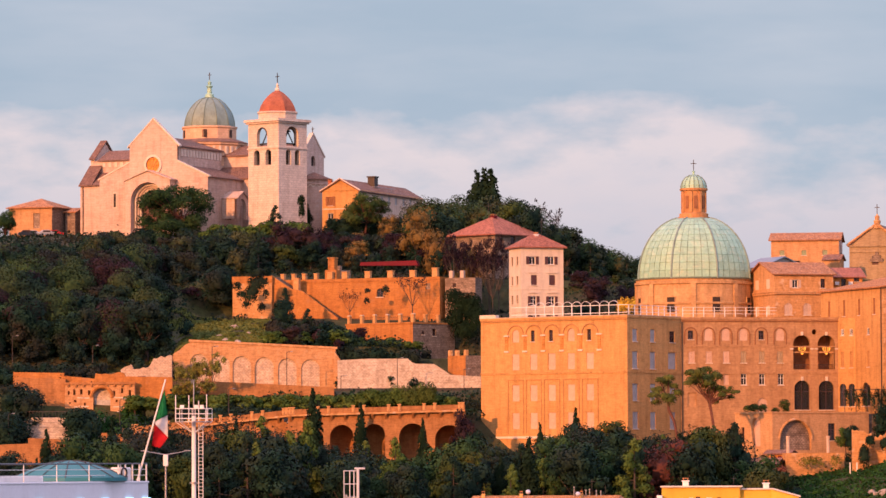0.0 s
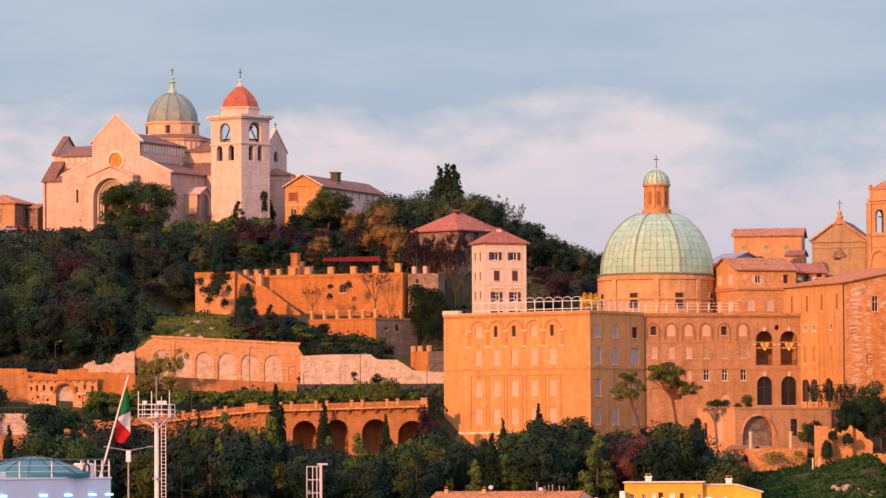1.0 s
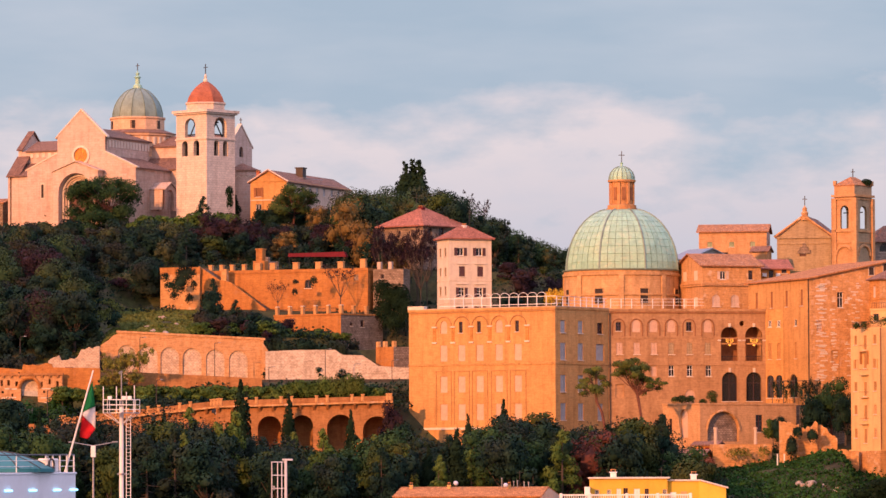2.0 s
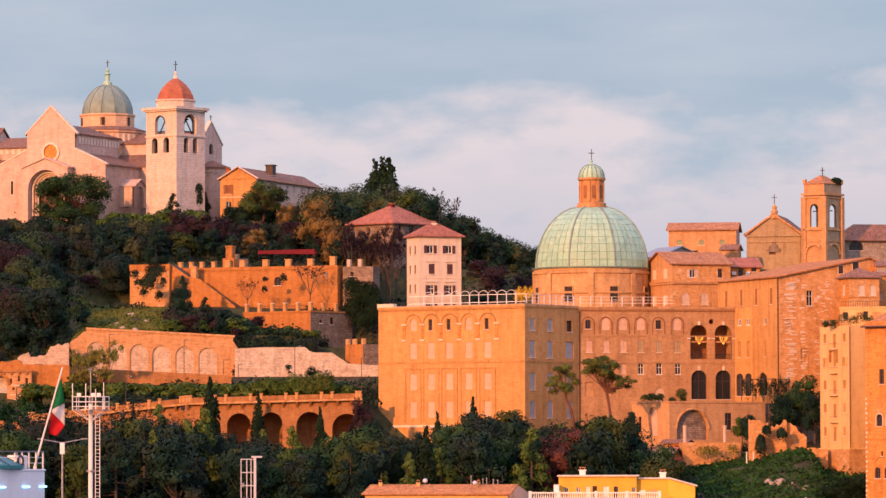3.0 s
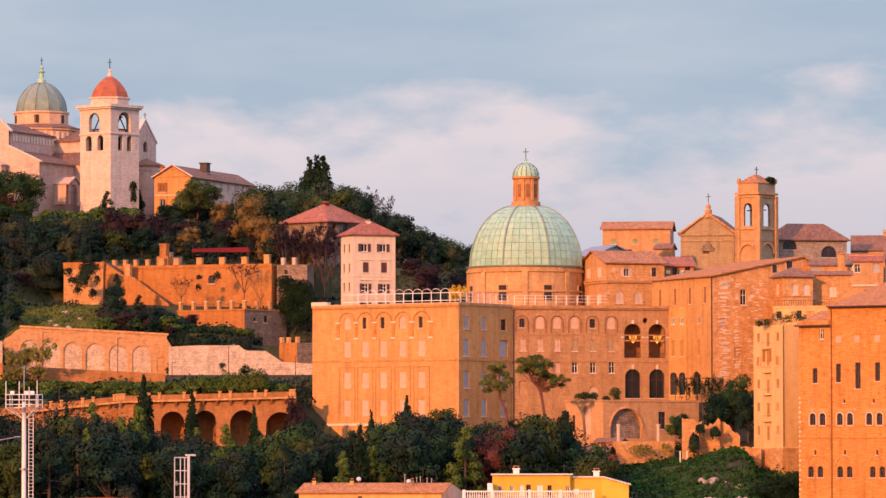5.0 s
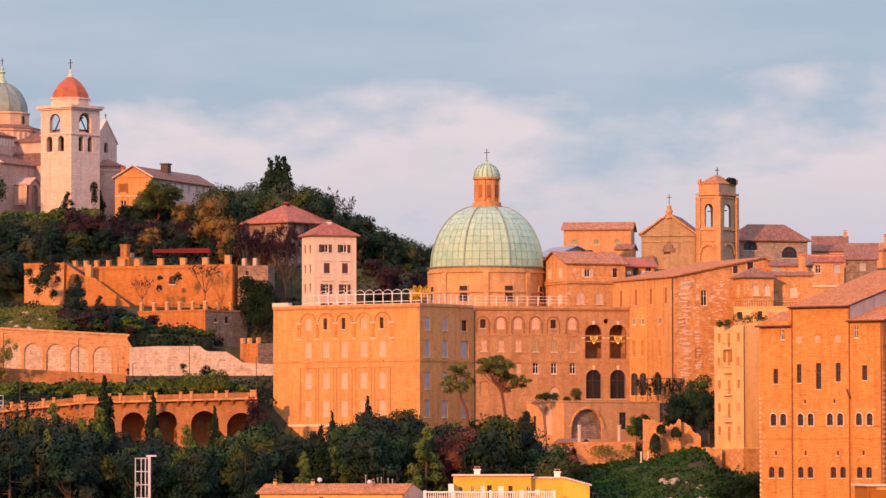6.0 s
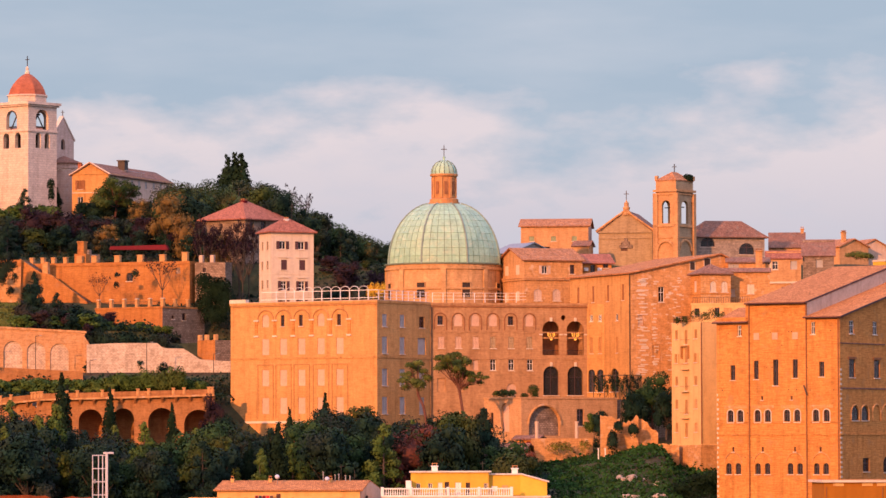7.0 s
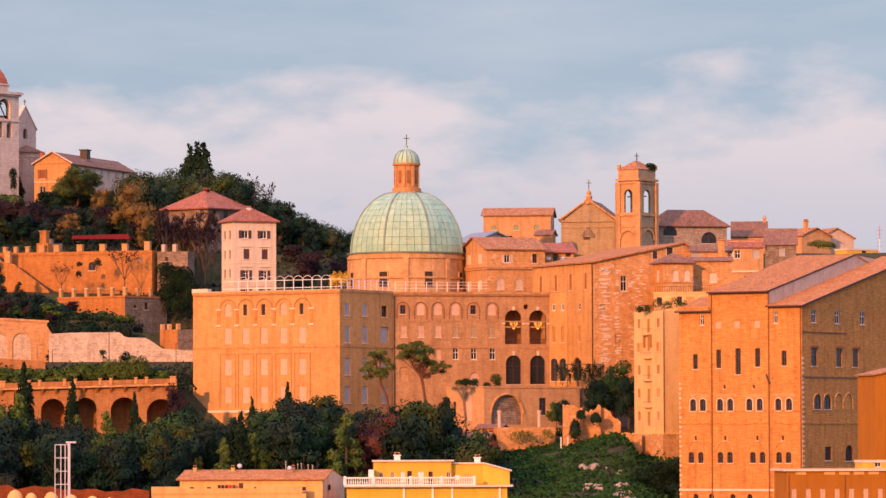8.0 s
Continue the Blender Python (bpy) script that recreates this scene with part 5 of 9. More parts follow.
for k in range(8):
    a = radians(-90 - 2.5 + 22.5 + 45 * k)
    m = pose(0, 0, 0, 0, 0, math.degrees(a) + 90)
    # no recess is cut: a dark plate paints its shade on the drum
    w = part("window", boxes((-0.95, -0.8, -11.12, -10.8, 8.0, 11.1), (0.8, 0.95, -11.12, -10.8, 8.0, 11.1), (-0.8, 0.8, -11.12, -10.8, 10.95, 11.1), (-0.8, 0.8, -11.15, -10.8, 8.0, 8.15)), DRUM, CH, m=m)
    part("pane", boxes((-0.8, 0.8, -11.02, -10.9, 8.15, 10.95)), UNLIT, w, "dark plate painting a shaded window recess")
    part("pilaster", boxes((-0.5, 0.5, -11.2, -10.7, 0, Z_SPRING - 1.0)), DRUM, CH, m=pose(0, 0, 0, 0, 0, math.degrees(a) + 90 + 22.5))
RISE = 66.24 - 40 - Z_SPRING


def dome_r(q):
    """Radius at the fraction q of the rise: slightly pointed."""
    return 2.4 + (R + 0.12 - 2.4) * max(0.0, 1 - q ** 2.15) ** 0.56


def dome_pt(a, q, lift=0.0):
    # softly eight-sided
    s = ((a - A0) % (math.tau / 8)) - math.tau / 16
    f = math.cos(math.pi / 8) / math.cos(s)
    r = dome_r(q) * (0.45 + 0.55 * f / 0.97) + lift
    return Vector((r * math.cos(a), r * math.sin(a), Z_SPRING + RISE * q))


A0 = radians(-90 - 24.0)
NC, NR = 48, 12
qs = [0.0] + [math.sin(math.pi / 2 * (i / NR)) ** 1.02 for i in range(1, NR)] + [0.985]
body = bmesh.new()
rings = [[body.verts.new(dome_pt(A0 + math.tau * i / NC, q, -0.1)) for i in range(NC)] for q in qs]
for a, b in zip(rings, rings[1:]):
    for i in range(NC):
        body.faces.new((a[i], a[(i + 1) % NC], b[(i + 1) % NC], b[i]))
DOME = part("dome", body, SEAM, CH, "green copper dome with raised ribs")
rest = bmesh.new()
for j in range(NR):
    for i in range(NC):
        a0, a1 = A0 + math.tau * (i + 0.035) / NC, A0 + math.tau * (i + 0.965) / NC
        dq = (qs[j + 1] - qs[j]) * 0.04
        p = [dome_pt(a0, qs[j] + dq, 0.0), dome_pt(a1, qs[j] + dq, 0.0), dome_pt(a1, qs[j + 1] - dq, 0.0), dome_pt(a0, qs[j + 1] - dq, 0.0)]
        q = [dome_pt(a0, qs[j], -0.09), dome_pt(a1, qs[j], -0.09), dome_pt(a1, qs[j + 1], -0.09), dome_pt(a0, qs[j + 1], -0.09)]
        near = i < 16 or i >= NC - 8
        bm = bmesh.new() if near else rest
        top = [bm.verts.new(v) for v in p]
        low_ = [bm.verts.new(v) for v in q]
        bm.faces.new(top)
        for k in range(4):
            bm.faces.new((low_[k], low_[(k + 1) % 4], top[(k + 1) % 4], top[k]))
        if near:
            part("copper_panel", bm, COPPER, DOME)
tagged(part("copper_panels", rest, COPPER, DOME), kind="stuff")
for k in range(8):
    a = A0 + math.tau * k / 8
    bm = bmesh.new()
    for q0, q1 in zip(qs, qs[1:]):
        rod(bm, dome_pt(a, q0, 0.02), dome_pt(a, q1, 0.02), 0.19, 0.17, 6)
    part("rib", bm, LEAD, DOME)
part("gutter", lathe([(11.0, Z_SPRING - 0.1), (11.3, Z_SPRING - 0.05), (11.3, Z_SPRING + 0.2), (10.9, Z_SPRING + 0.25)], 48), SEAM, CH)
zl = Z_SPRING + RISE
LAN = part("lantern", lathe([(3.0, -0.3), (3.05, 0.15), (2.75, 0.2), (2.75, 0.75), (2.45, 0.85), (2.2, 1.0), (2.2, 5.0), (2.65, 5.15), (2.7, 5.5), (2.3, 5.6)], 16, math.pi / 16), LANTERN, CH, m=pose(0, 0, zl))
for k in range(8):
    # solid dark panels; the openings' shade is only their colour
    part("lantern_window", boxes((-0.32, 0.32, -2.27, -2.05, 1.7, 4.1)), MOULD, LAN, "dark panel painting the shade of a lantern opening", m=pose(0, 0, 0, 0, 0, 45 * k + 8))
    part("pilaster", boxes((-0.22, 0.22, -2.42, -2.1, 1.0, 5.0)), LANTERN, LAN, m=pose(0, 0, 0, 0, 0, 45 * k + 30.5))
part("lantern_dome", lathe([(2.45, 5.55), (2.4, 6.2), (2.1, 7.0), (1.5, 7.7), (0.7, 8.1), (0.25, 8.2), (0.2, 8.6), (0.32, 8.8), (0.0, 9.0)], 16), COPPER, LAN, smooth=False)
for k in range(16):
    a = math.tau * k / 16
    part("rib", rods(*[((r0 * math.cos(a), r0 * math.sin(a), z0), (r1 * math.cos(a), r1 * math.sin(a), z1), 0.07, 0.07, 4) for (r0, z0), (r1, z1) in zip(((2.45, 5.6), (2.4, 6.2), (2.1, 7.0), (1.5, 7.7)), ((2.4, 6.2), (2.1, 7.0), (1.5, 7.7), (0.7, 8.1)))]), SEAM, LAN)
part("cross", cross_bm(2.1), IRON, LAN, m=pose(0, 0, 8.9))

# ---------------------------------------------------------------- houses behind the terrace
ph = block("pink_roofed_house", "long apricot house with a red tile roof and pale shutters", "house", 39.62, 838, 40, 55.17, 72, 13.3, 11.65, APRICOT,
           row((4.1, 9.9), 52.37, 1.9, 1.8, "blind", infill=IVORY, deep=0.02) + row((4.1, 9.9), 47.44, 1.9, 1.8, "blind", infill=IVORY, deep=0.02),
           [hole(4.1, 52.48, 1.1, 1.5, "open", shutter=PALE), hole(9.6, 52.48, 0.9, 1.7, "old"), hole(2.75, 47.44, 1.6, 2.2, "shut", infill=PALE, arch=1), hole(6.5, 47.44, 1.6, 2.2, "shut", infill=PALE, arch=1), hole(9.6, 47.44, 0.9, 1.6, "dark", arch=1)],
           roof=("y", 2.3), over=0.6, bands=((51.22, 0.4, 0.25), (51.64, 0.2, 0.4)), tiles=TILE, side_mat={"right": PATCHED})
for k in range(20):
    part("dentil", shared(("dentil", 1), lambda: boxes((0.0, 0.5, 0, 0.22, 0, 0.22)), APRICOT), APRICOT, ph, m=pose(0, 0.3 + 0.56 * k, 51.32 - 40))
lo = block("long_low_house", "low house with a red tile roof and small windows", "house", 49.16, 846, 40, 54.91, 82, 9, 7.4, SIENNA, (),
      [hole(1.0, 53.00, 0.9, 1.5, "old"), hole(3.8, 53.00, 0.9, 1.4, "old"), hole(6.3, 53.85, 1.0, 0.8, "dark")], roof=("y", 1.7), over=0.6, tiles=REDTILE)
for u in (2.5, 5.1):
    part("air_conditioner", boxes((0.02, 0.35, u - 0.4, u + 0.4, 53.21 - 40, 53.85 - 40), ease=0.02), WHITE, lo, "white air conditioner box")
block("flat_top_house", "plain apricot house with a low tile roof and green shutters", "house", 55.71, 905, 52, 64.76, 8, 13.6, 9, PALE,
      row((2.2, 6.6, 10.8), 61.58, 1.0, 1.0, "shut", infill=GREEN) + [hole(5, 59.88, 1.7, 0.6, "dark")], (), roof=("x", 1.5), over=0.5, side_mat={"left": APRICOT}, tiles=TILE)
block("lean_to", "small sloping stairhead hut on the roof", "house", 55.39, 898, 52, 60.47, 20, 3.2, 3, APRICOT, (), (), roof=("x", 0.9), over=0.4, tiles=OLDTILE)
block("metal_roof_house", "grey metal roof beside the dome", "house", 39.26, 880, 46, 58.23, 60, 8, 10, GREYINFILL, (), (), roof=("x", 2.0), tiles=STEEL)

# ---------------------------------------------------------------- the church with the square belfry
bc = block("gabled_church", "ochre church front with a pediment and stone doorcase", "church", 68.59, 905, 46, 63.69, 12, 10.9, 20, BEIGE,
           [hole(5.2, 59.61, 1.3, 1.7, "blind", infill=BROWN)], row((9, 16), 57, 1.6, 1.6, "dark", arch=2), roof=("y", 4.2), over=0.4, bands=((63.24, 0.35, 0.3),), tiles=OLDTILE)
part("doorcase", boxes((-6.7, -5.4 + 1.3, -0.3, 0, 60.18 - 46, 60.86 - 46), (-6.2, -4.6, -0.3, 0, 60.86 - 46, 61.54 - 46), (-5.7, -5.1, -0.25, 0, 61.54 - 46, 62.22 - 46)), RUBBLE, bc, "grey stone pediment")
part("finial", lathe([(1.0, 0), (1.0, 0.6), (0.6, 0.9), (0.75, 1.5), (0.45, 1.8), (0.5, 2.4), (0.2, 2.7), (0.0, 3.1)], 10), APRICOT, bc, m=pose(-5.3, 0.5, 66.87 - 46))
part("cross", cross_bm(1.9), IRON, bc, m=pose(-5.3, 0.5, 66.87 - 46 + 3.0))
bt_ops_l = [hole(2.35, 64.82, 1.9, 4.6, "void", arch=1)]
belf = block("belfry", "square sienna bell tower with arched openings", "bell tower", 72.80, 898, 44, 73.49, 36, 4.7, 6.6, APRICOT,
             bt_ops_l, [hole(3.4, 64.82, 2.6, 4.6, "void", arch=1)], [hole(2.35, 64.82, 1.9, 4.6, "void", arch=1)], [hole(3.3, 64.82, 2.6, 4.6, "void", arch=1)],
             roof=("hip", 1.7), over=0.1, bands=((71.13, 0.45, 0.45), (70.56, 0.3, 0.2), (64.14, 0.4, 0.3), (61.89, 0.3, 0.15)), tiles=TILE, side_mat={"right": BEIGE}, floor_at=64.71)
for x, y in ((-4.7, 0), (0, 0), (0, 6.6)):
    part("pilaster", boxes((x - 0.55, x + 0.55, y - 0.3 if y == 0 else y - 0.6, y + 0.5 if y == 0 else y + 0.3, 8, 70.90 - 44)), APRICOT, belf)
for sx, sy in ((-2.35, 0.0), (0.0, 3.4)):
    bm = bmesh.new()
    for a in np.linspace(0, math.pi, 9)[:-1]:
        b = a + math.pi / 8
        p = [(sx - 1.9 * math.cos(t), -0.1, 59.42 - 44 + 1.9 * math.sin(t)) if sy == 0 else (0.1, sy - 2.3 * math.cos(t), 59.42 - 44 + 2.1 * math.sin(t)) for t in (a, b)]
        rod(bm, p[0], p[1], 0.3, 0.3, 6)
    part("arch_moulding", bm, APRICOT, belf)
part("bell", lathe([(0.0, 1.5), (0.35, 1.4), (0.45, 0.7), (0.8, 0.0), (0.7, 0.0), (0.3, 0.9), (0.0, 1.0)], 14), IRON, belf, "dark bronze bell", m=pose(-2.35, 3.3, 66.62 - 44), smooth=True)
part("bell_yoke", boxes((-4.6, -0.1, 3.2, 3.4, 66.62 - 42.6, 66.62 - 42.4)), BARK, belf)
part("cross", cross_bm(1.8), IRON, belf, m=pose(-2.35, 3.3, 73.49 - 44 + 1.6))
for k, (x, y) in enumerate(((-4.6, 0.2), (0.1, 6.4))):
    part("corner_post", boxes((x - 0.3, x + 0.3, y - 0.3, y + 0.3, 73.49 - 44, 74.40 - 44)), APRICOT, belf)
nave = block("church_nave", "long stone church nave under a brown hipped roof", "church", 76.92, 908, 46, 63.04, 78, 7.5, 15.2, SHADESTONE,
             (), [hole(3.2, 60.54, 3.0, 2.0, "dark", arch=1), hole(11.4, 59.06, 3.2, 2.3, "dark", arch=1)], roof=("hip", 2.9), over=0.7, tiles=OLDTILE)

for x0, x1 in ((-11.4, -5.45), (0.5, -5.45)):
    part("raking_cornice", tube(bmesh.new(), [(x0, -0.2, 63.55 - 46), (x1, -0.2, 67.75 - 46)], 0.26, 6), PATCHED, bc, "projecting raking cornice")
part("frieze", boxes((-10.9, 0.0, -0.16, 0.0, 62.1 - 46, 62.3 - 46)), BEIGE, bc)

# ---------------------------------------------------------------- far houses on the right
block("far_house", "apricot rendered house under a red tile fringe", "house", 94.9, 872, 38, 56.75, 6, 6.7, 2.4, APRICOT, [hole(1.7, 54.5, 1.1, 1.6, "win"), hole(0.75, 54.5, 0.6, 1.6, "blind", infill=IVORY), hole(5.3, 54.5, 1.3, 1.7, "blind", infill=GREYINFILL)], (), roof=("shed", 1.3), over=0.3, tiles=REDTILE)
fh = block("far_upper_house", "small apricot house with a big brown tile roof", "house", 102.69, 938, 50, 61.9, 6, 7.0, 9, APRICOT, (), (), roof=("x", 3.1), over=0.4, tiles=OLDTILE)
chimney(fh, -0.3, 4.5, 64.9 - 50, 0.8, 0.7)
block("far_grey_house", "grey rendered house with a tile roof", "house", 101.3, 872, 38, 57.3, 6, 6.0, 5, RUBBLE, [hole(3.2, 54.9, 1.3, 1.6, "blind", infill=GREYINFILL)], (), roof=("shed", 3.0), over=0.35, tiles=OLDTILE)
fr = block("far_row_house", "apricot row house with stepped tile roofs", "house", 109.66, 934, 48, 61.82, 60, 6, 7.5, APRICOT, (), (), roof=("x", 1.6), over=0.4)
chimney(fr, -1.5, 2.2, 62.87 - 48, 1.8, 0.8)
block("far_gable_house", "pale house end with a shallow gable", "house", 114.15, 940, 48, 61.61, 70, 6, 8.0, APRICOT, (), (), roof=("x", 2.0), over=0.4, side_mat={"right": PALE})
block("far_yellow_house", "small yellow house with a flat roof", "house", 116.65, 915, 44, 58.21, 60, 4, 8, YELLOW, (), [hole(4.4, 56.95, 1.2, 0.9, "dark")], parapet=0.2, cornice=0.1)
ant = thing("antenna_mast", "tall lattice antenna mast painted in red and white", "antenna", 121.32, 900, 52)
for k, mt in enumerate((WHITE, FLAGRED, WHITE, FLAGRED)):
    part("mast_section", rods(((0, 0, 2.5 * k), (0, 0, 2.5 * k + 2.5), 0.06)), mt, ant)
for k in range(5):
    part("rung", rods(((-0.6, 0, 6 + 0.8 * k), (0.6, 0, 6 + 0.8 * k), 0.03)), STEEL, ant)

# ---------------------------------------------------------------- the white house and the red-roofed house on the slope
wh = block("white_house", "pale pink four-storey house with brown shutters", "house", -7.40, 850, 40, 61.23, 68, 6.2, 8.6, IVORY,
           [hole(1.6, z, 0.9, 1.6, "old") for z in (57.5, 53.8, 50.2)] + [hole(4.2, z, 0.9, 1.6, "old") for z in (57.5, 53.8, 50.2)],
           [hole(u, 57.6, 1.25, 1.5, "open") for u in (2.3, 6.1)] + [hole(u, 53.7, 1.2, 1.9, "shut", infill=BROWN) for u in (2.6, 6.3)] + [hole(u, 49.8, 1.15, 1.8, "open") for u in (2.5, 6.2)] + [hole(u, 46.6, 1.15, 1.5, "open") for u in (2.5, 6.2)],
           roof=("hip", 2.0), over=0.6, tiles=REDTILE, bands=((52.9, 0.14, 0.06), (48.6, 0.14, 0.06)))
for u in (2.5, 6.2):
    for z in (56.0, 52.2):
        part("hood_mould", boxes((0.0, 0.2, u - 1.1, u + 1.1, z - 40, z - 39.85)), TRIM, wh)
chimney(wh, -3.1, 4.3, 62.83 - 40 - 0.4, 0.9, 0.7, WHITE)
part("aerial", rods(((-2.6, 5.2, 20), (-2.6, 5.2, 26.5), 0.04), ((-3.6, 5.2, 25.8), (-1.2, 5.2, 25.8), 0.03), ((-3.2, 5.2, 25.2), (-1.6, 5.2, 25.2), 0.03)), IRON, wh)
# rubble grey on these walls stands in for shade
rh = block("red_roofed_house", "house with walls greyed to look shaded under a broad red hipped roof", "house", -13.08, 905, 46, 66.62, 40, 11.4, 13.3, RUBBLE,
           (), [hole(2.0, 63.22, 1.2, 2.4, "old"), hole(5.6, 63.22, 1.6, 2.6, "old"), hole(9.0, 63.22, 1.2, 2.4, "old"), hole(2.0, 59.59, 1.2, 2.4, "old"), hole(9.0, 59.59, 1.2, 2.4, "old")], roof=("hip", 3.4), over=0.9, tiles=REDTILE)
chimney(rh, -5.5, 6.0, 68.44 - 46, 1.6, 1.0, REDNET)
part("aerial", rods(((-6.2, 5.2, 20), (-6.2, 5.2, 27), 0.04), ((-7.2, 5.2, 26.2), (-5.0, 5.2, 26.2), 0.03)), IRON, rh)
part("balcony", boxes((0, 1.0, 4.4, 7.2, 62.99 - 46.2, 62.99 - 46)), TRIM, rh)
og = block("orange_gable_house", "orange gabled house beside the bell tower", "house", -43.28, 968, 66, 79.04, 20, 8.4, 37, OCHRE,
           [hole(1.9, 75.76, 1.1, 1.9, "shut", infill=MOULD), hole(1.9, 72.85, 1.3, 1.3, "win"), hole(4.2, 79.16 - 0.1, 0.4, 0.5, "dark")], row((4.5, 9.5, 13.5, 17.5, 21.5, 26, 30, 34), 76.85, 1.3, 1.6, "shut"), roof=("y", 2.4), over=0.5, tiles=OLDTILE, bands=((78.92, 0.2, 0.15),), side_mat={"left": OCHRE, "right": PALE})
part("wall", boxes((-8.4, 0, -0.04, 0.0, 0, 0.5)), APRICOT, og)
for x0 in (-8.9, 0.5):
    part("raking_cornice", tube(bmesh.new(), [(x0, -0.2, 78.85 - 66), (-4.2, -0.2, 81.5 - 66)], 0.2, 6), TRIM, og)
part("string_course", boxes((-8.4, 0.0, -0.12, 0.0, 74.9 - 66, 75.1 - 66)), TRIM, og)
for x0 in (-7.6, -5.95):
    part("shutter", boxes((x0, x0 + 0.55, -0.12, -0.02, 75.7 - 66, 77.7 - 66)), MOULD, og, "dark red shutter")
chimney(og, -7.0, 1.2, 79.89 - 66, 1.2, 0.8, CAP)
part("roof_cabin", boxes((-3.6, -2.0, 14.0, 16.0, 12.0, 82.56 - 66), (-3.8, -1.8, 13.8, 16.2, 82.56 - 66, 82.81 - 66)), IRON, og, "glazed metal cabin on the roof")
part("roof_rail", rods(((-6.5, 12, 14.3), (-0.5, 12, 14.3), 0.06), ((-6.5, 12, 12.3), (-6.5, 12, 14.3), 0.06), ((-0.5, 20, 12), (-0.5, 20, 14.3), 0.06), ((-0.5, 12, 14.3), (-0.5, 22, 14.3), 0.06)), STEEL, og)
lh = block("hilltop_house", "low orange house with a tile roof by the cathedral", "house", -112.83, 1000, 70, 77.73, 20, 10.6, 11, APRICOT,
           [hole(6.8, 72.84, 1.6, 3.4, "blind", infill=RUBBLE)], (), roof=("hip", 2.0), over=0.6, side_mat={"right": RUBBLE})
block("hilltop_shed", "small dark rendered shed under a tile roof", "house", -108.11, 1004, 70, 76.70, 20, 2.4, 8, RUBBLE, (), (), roof=("x", 1.0), over=0.4)

# ---------------------------------------------------------------- the cathedral
cx, cy, cz, ct = -77.72, 1000.0, 70.0, 24.0
CATH = thing("cathedral", "white marble romanesque cathedral with a grey-green dome", "cathedral", cx, cy, cz, -ct)


def prism_xz(pts, y0, y1):
    """A slab of thickness y0 to y1 whose front has the outline pts (x, z)."""
    bm = bmesh.new()
    a = [bm.verts.new((x, y0, z)) for x, z in pts]
    b = [bm.verts.new((x, y1, z)) for x, z in pts]
    bm.faces.new(a), bm.faces.new(b[::-1])
    for i in range(len(pts)):
        j = (i + 1) % len(pts)
        bm.faces.new((a[i], a[j], b[j], b[i]))
    bmesh.ops.recalc_face_normals(bm, faces=bm.faces[:])
    return bm


def cbox(x0, x1, y0, y1, z0, z1, mat=MARBLE, name="wall", label=""):
    return part(name, boxes((x0, x1, y0, y1, z0 - cz, z1 - cz)), mat, CATH, label)


def gable_slab(x0, x1, y0, y1, eave, peak, along, mat, name="wall"):
    """A solid prism: walls up to the eave and a gable to the peak; along: the way of the ridge."""
    bm = bmesh.new()
    if along == "y":
        sec = [(x0, 0), (x1, 0), (x1, eave - cz), ((x0 + x1) / 2, peak - cz), (x0, eave - cz)]
        a = [bm.verts.new((p[0], y0, p[1])) for p in sec]
        b = [bm.verts.new((p[0], y1, p[1])) for p in sec]
    else:
        sec = [(y0, 0), (y1, 0), (y1, eave - cz), ((y0 + y1) / 2, peak - cz), (y0, eave - cz)]
        a = [bm.verts.new((x0, p[0], p[1])) for p in sec]
        b = [bm.verts.new((x1, p[0], p[1])) for p in sec]
    bm.faces.new(a)
    bm.faces.new(b[::-1])
    for i in range(5):
        bm.faces.new((a[i], a[(i + 1) % 5], b[(i + 1) % 5], b[i]))
    bmesh.ops.recalc_face_normals(bm, faces=bm.faces[:])
    return part(name, bm, mat, CATH)


def slope(x0, x1, y0, y1, zs, mat=SLATE):
    """A roof slope from four corner heights, in the order of x0y0, x1y0, x1y1, x0y1."""
    bm = bmesh.new()
    f = quad(bm, (x0, y0, zs[0] - cz), (x1, y0, zs[1] - cz), (x1, y1, zs[2] - cz), (x0, y1, zs[3] - cz))
    bm.normal_update()
    r = bmesh.ops.extrude_face_region(bm, geom=[f])
    bmesh.ops.translate(bm, verts=[v for v in r["geom"] if isinstance(v, bmesh.types.BMVert)], vec=(0, 0, 0.25))
    bmesh.ops.recalc_face_normals(bm, faces=bm.faces[:])
    return part("roof", bm, mat, CATH)


FY = -25.6                      # the front stands this far before the crossing
gable_slab(-5.9, 5.9, FY + 0.7, -4, 89.0, 91.2, "y", MARBLE)
gable_slab(4, 25.2, -5, 5, 88.0, 90.2, "x", MARBLE)
gable_slab(-26.6, -4, -5, 5, 88.0, 90.2, "x", MARBLE)
gable_slab(-5.9, 5.9, 4, 18, 88.5, 91.5, "y", MARBLE)
# tiled slopes over nave and arms
slope(-6.3, 0, FY + 0.8, -4, (89.0, 91.4, 91.4, 89.0)), slope(0, 6.3, FY + 0.8, -4, (91.4, 89.0, 89.0, 91.4))
slope(4, 25.0, -5.4, 0, (87.9, 87.9, 90.4, 90.4)), slope(4, 25.0, 0, 5.4, (90.4, 90.4, 87.9, 87.9))
slope(-25.6, -4, -5.4, 0, (87.9, 87.9, 90.4, 90.4)), slope(-25.6, -4, 0, 5.4, (90.4, 90.4, 87.9, 87.9))
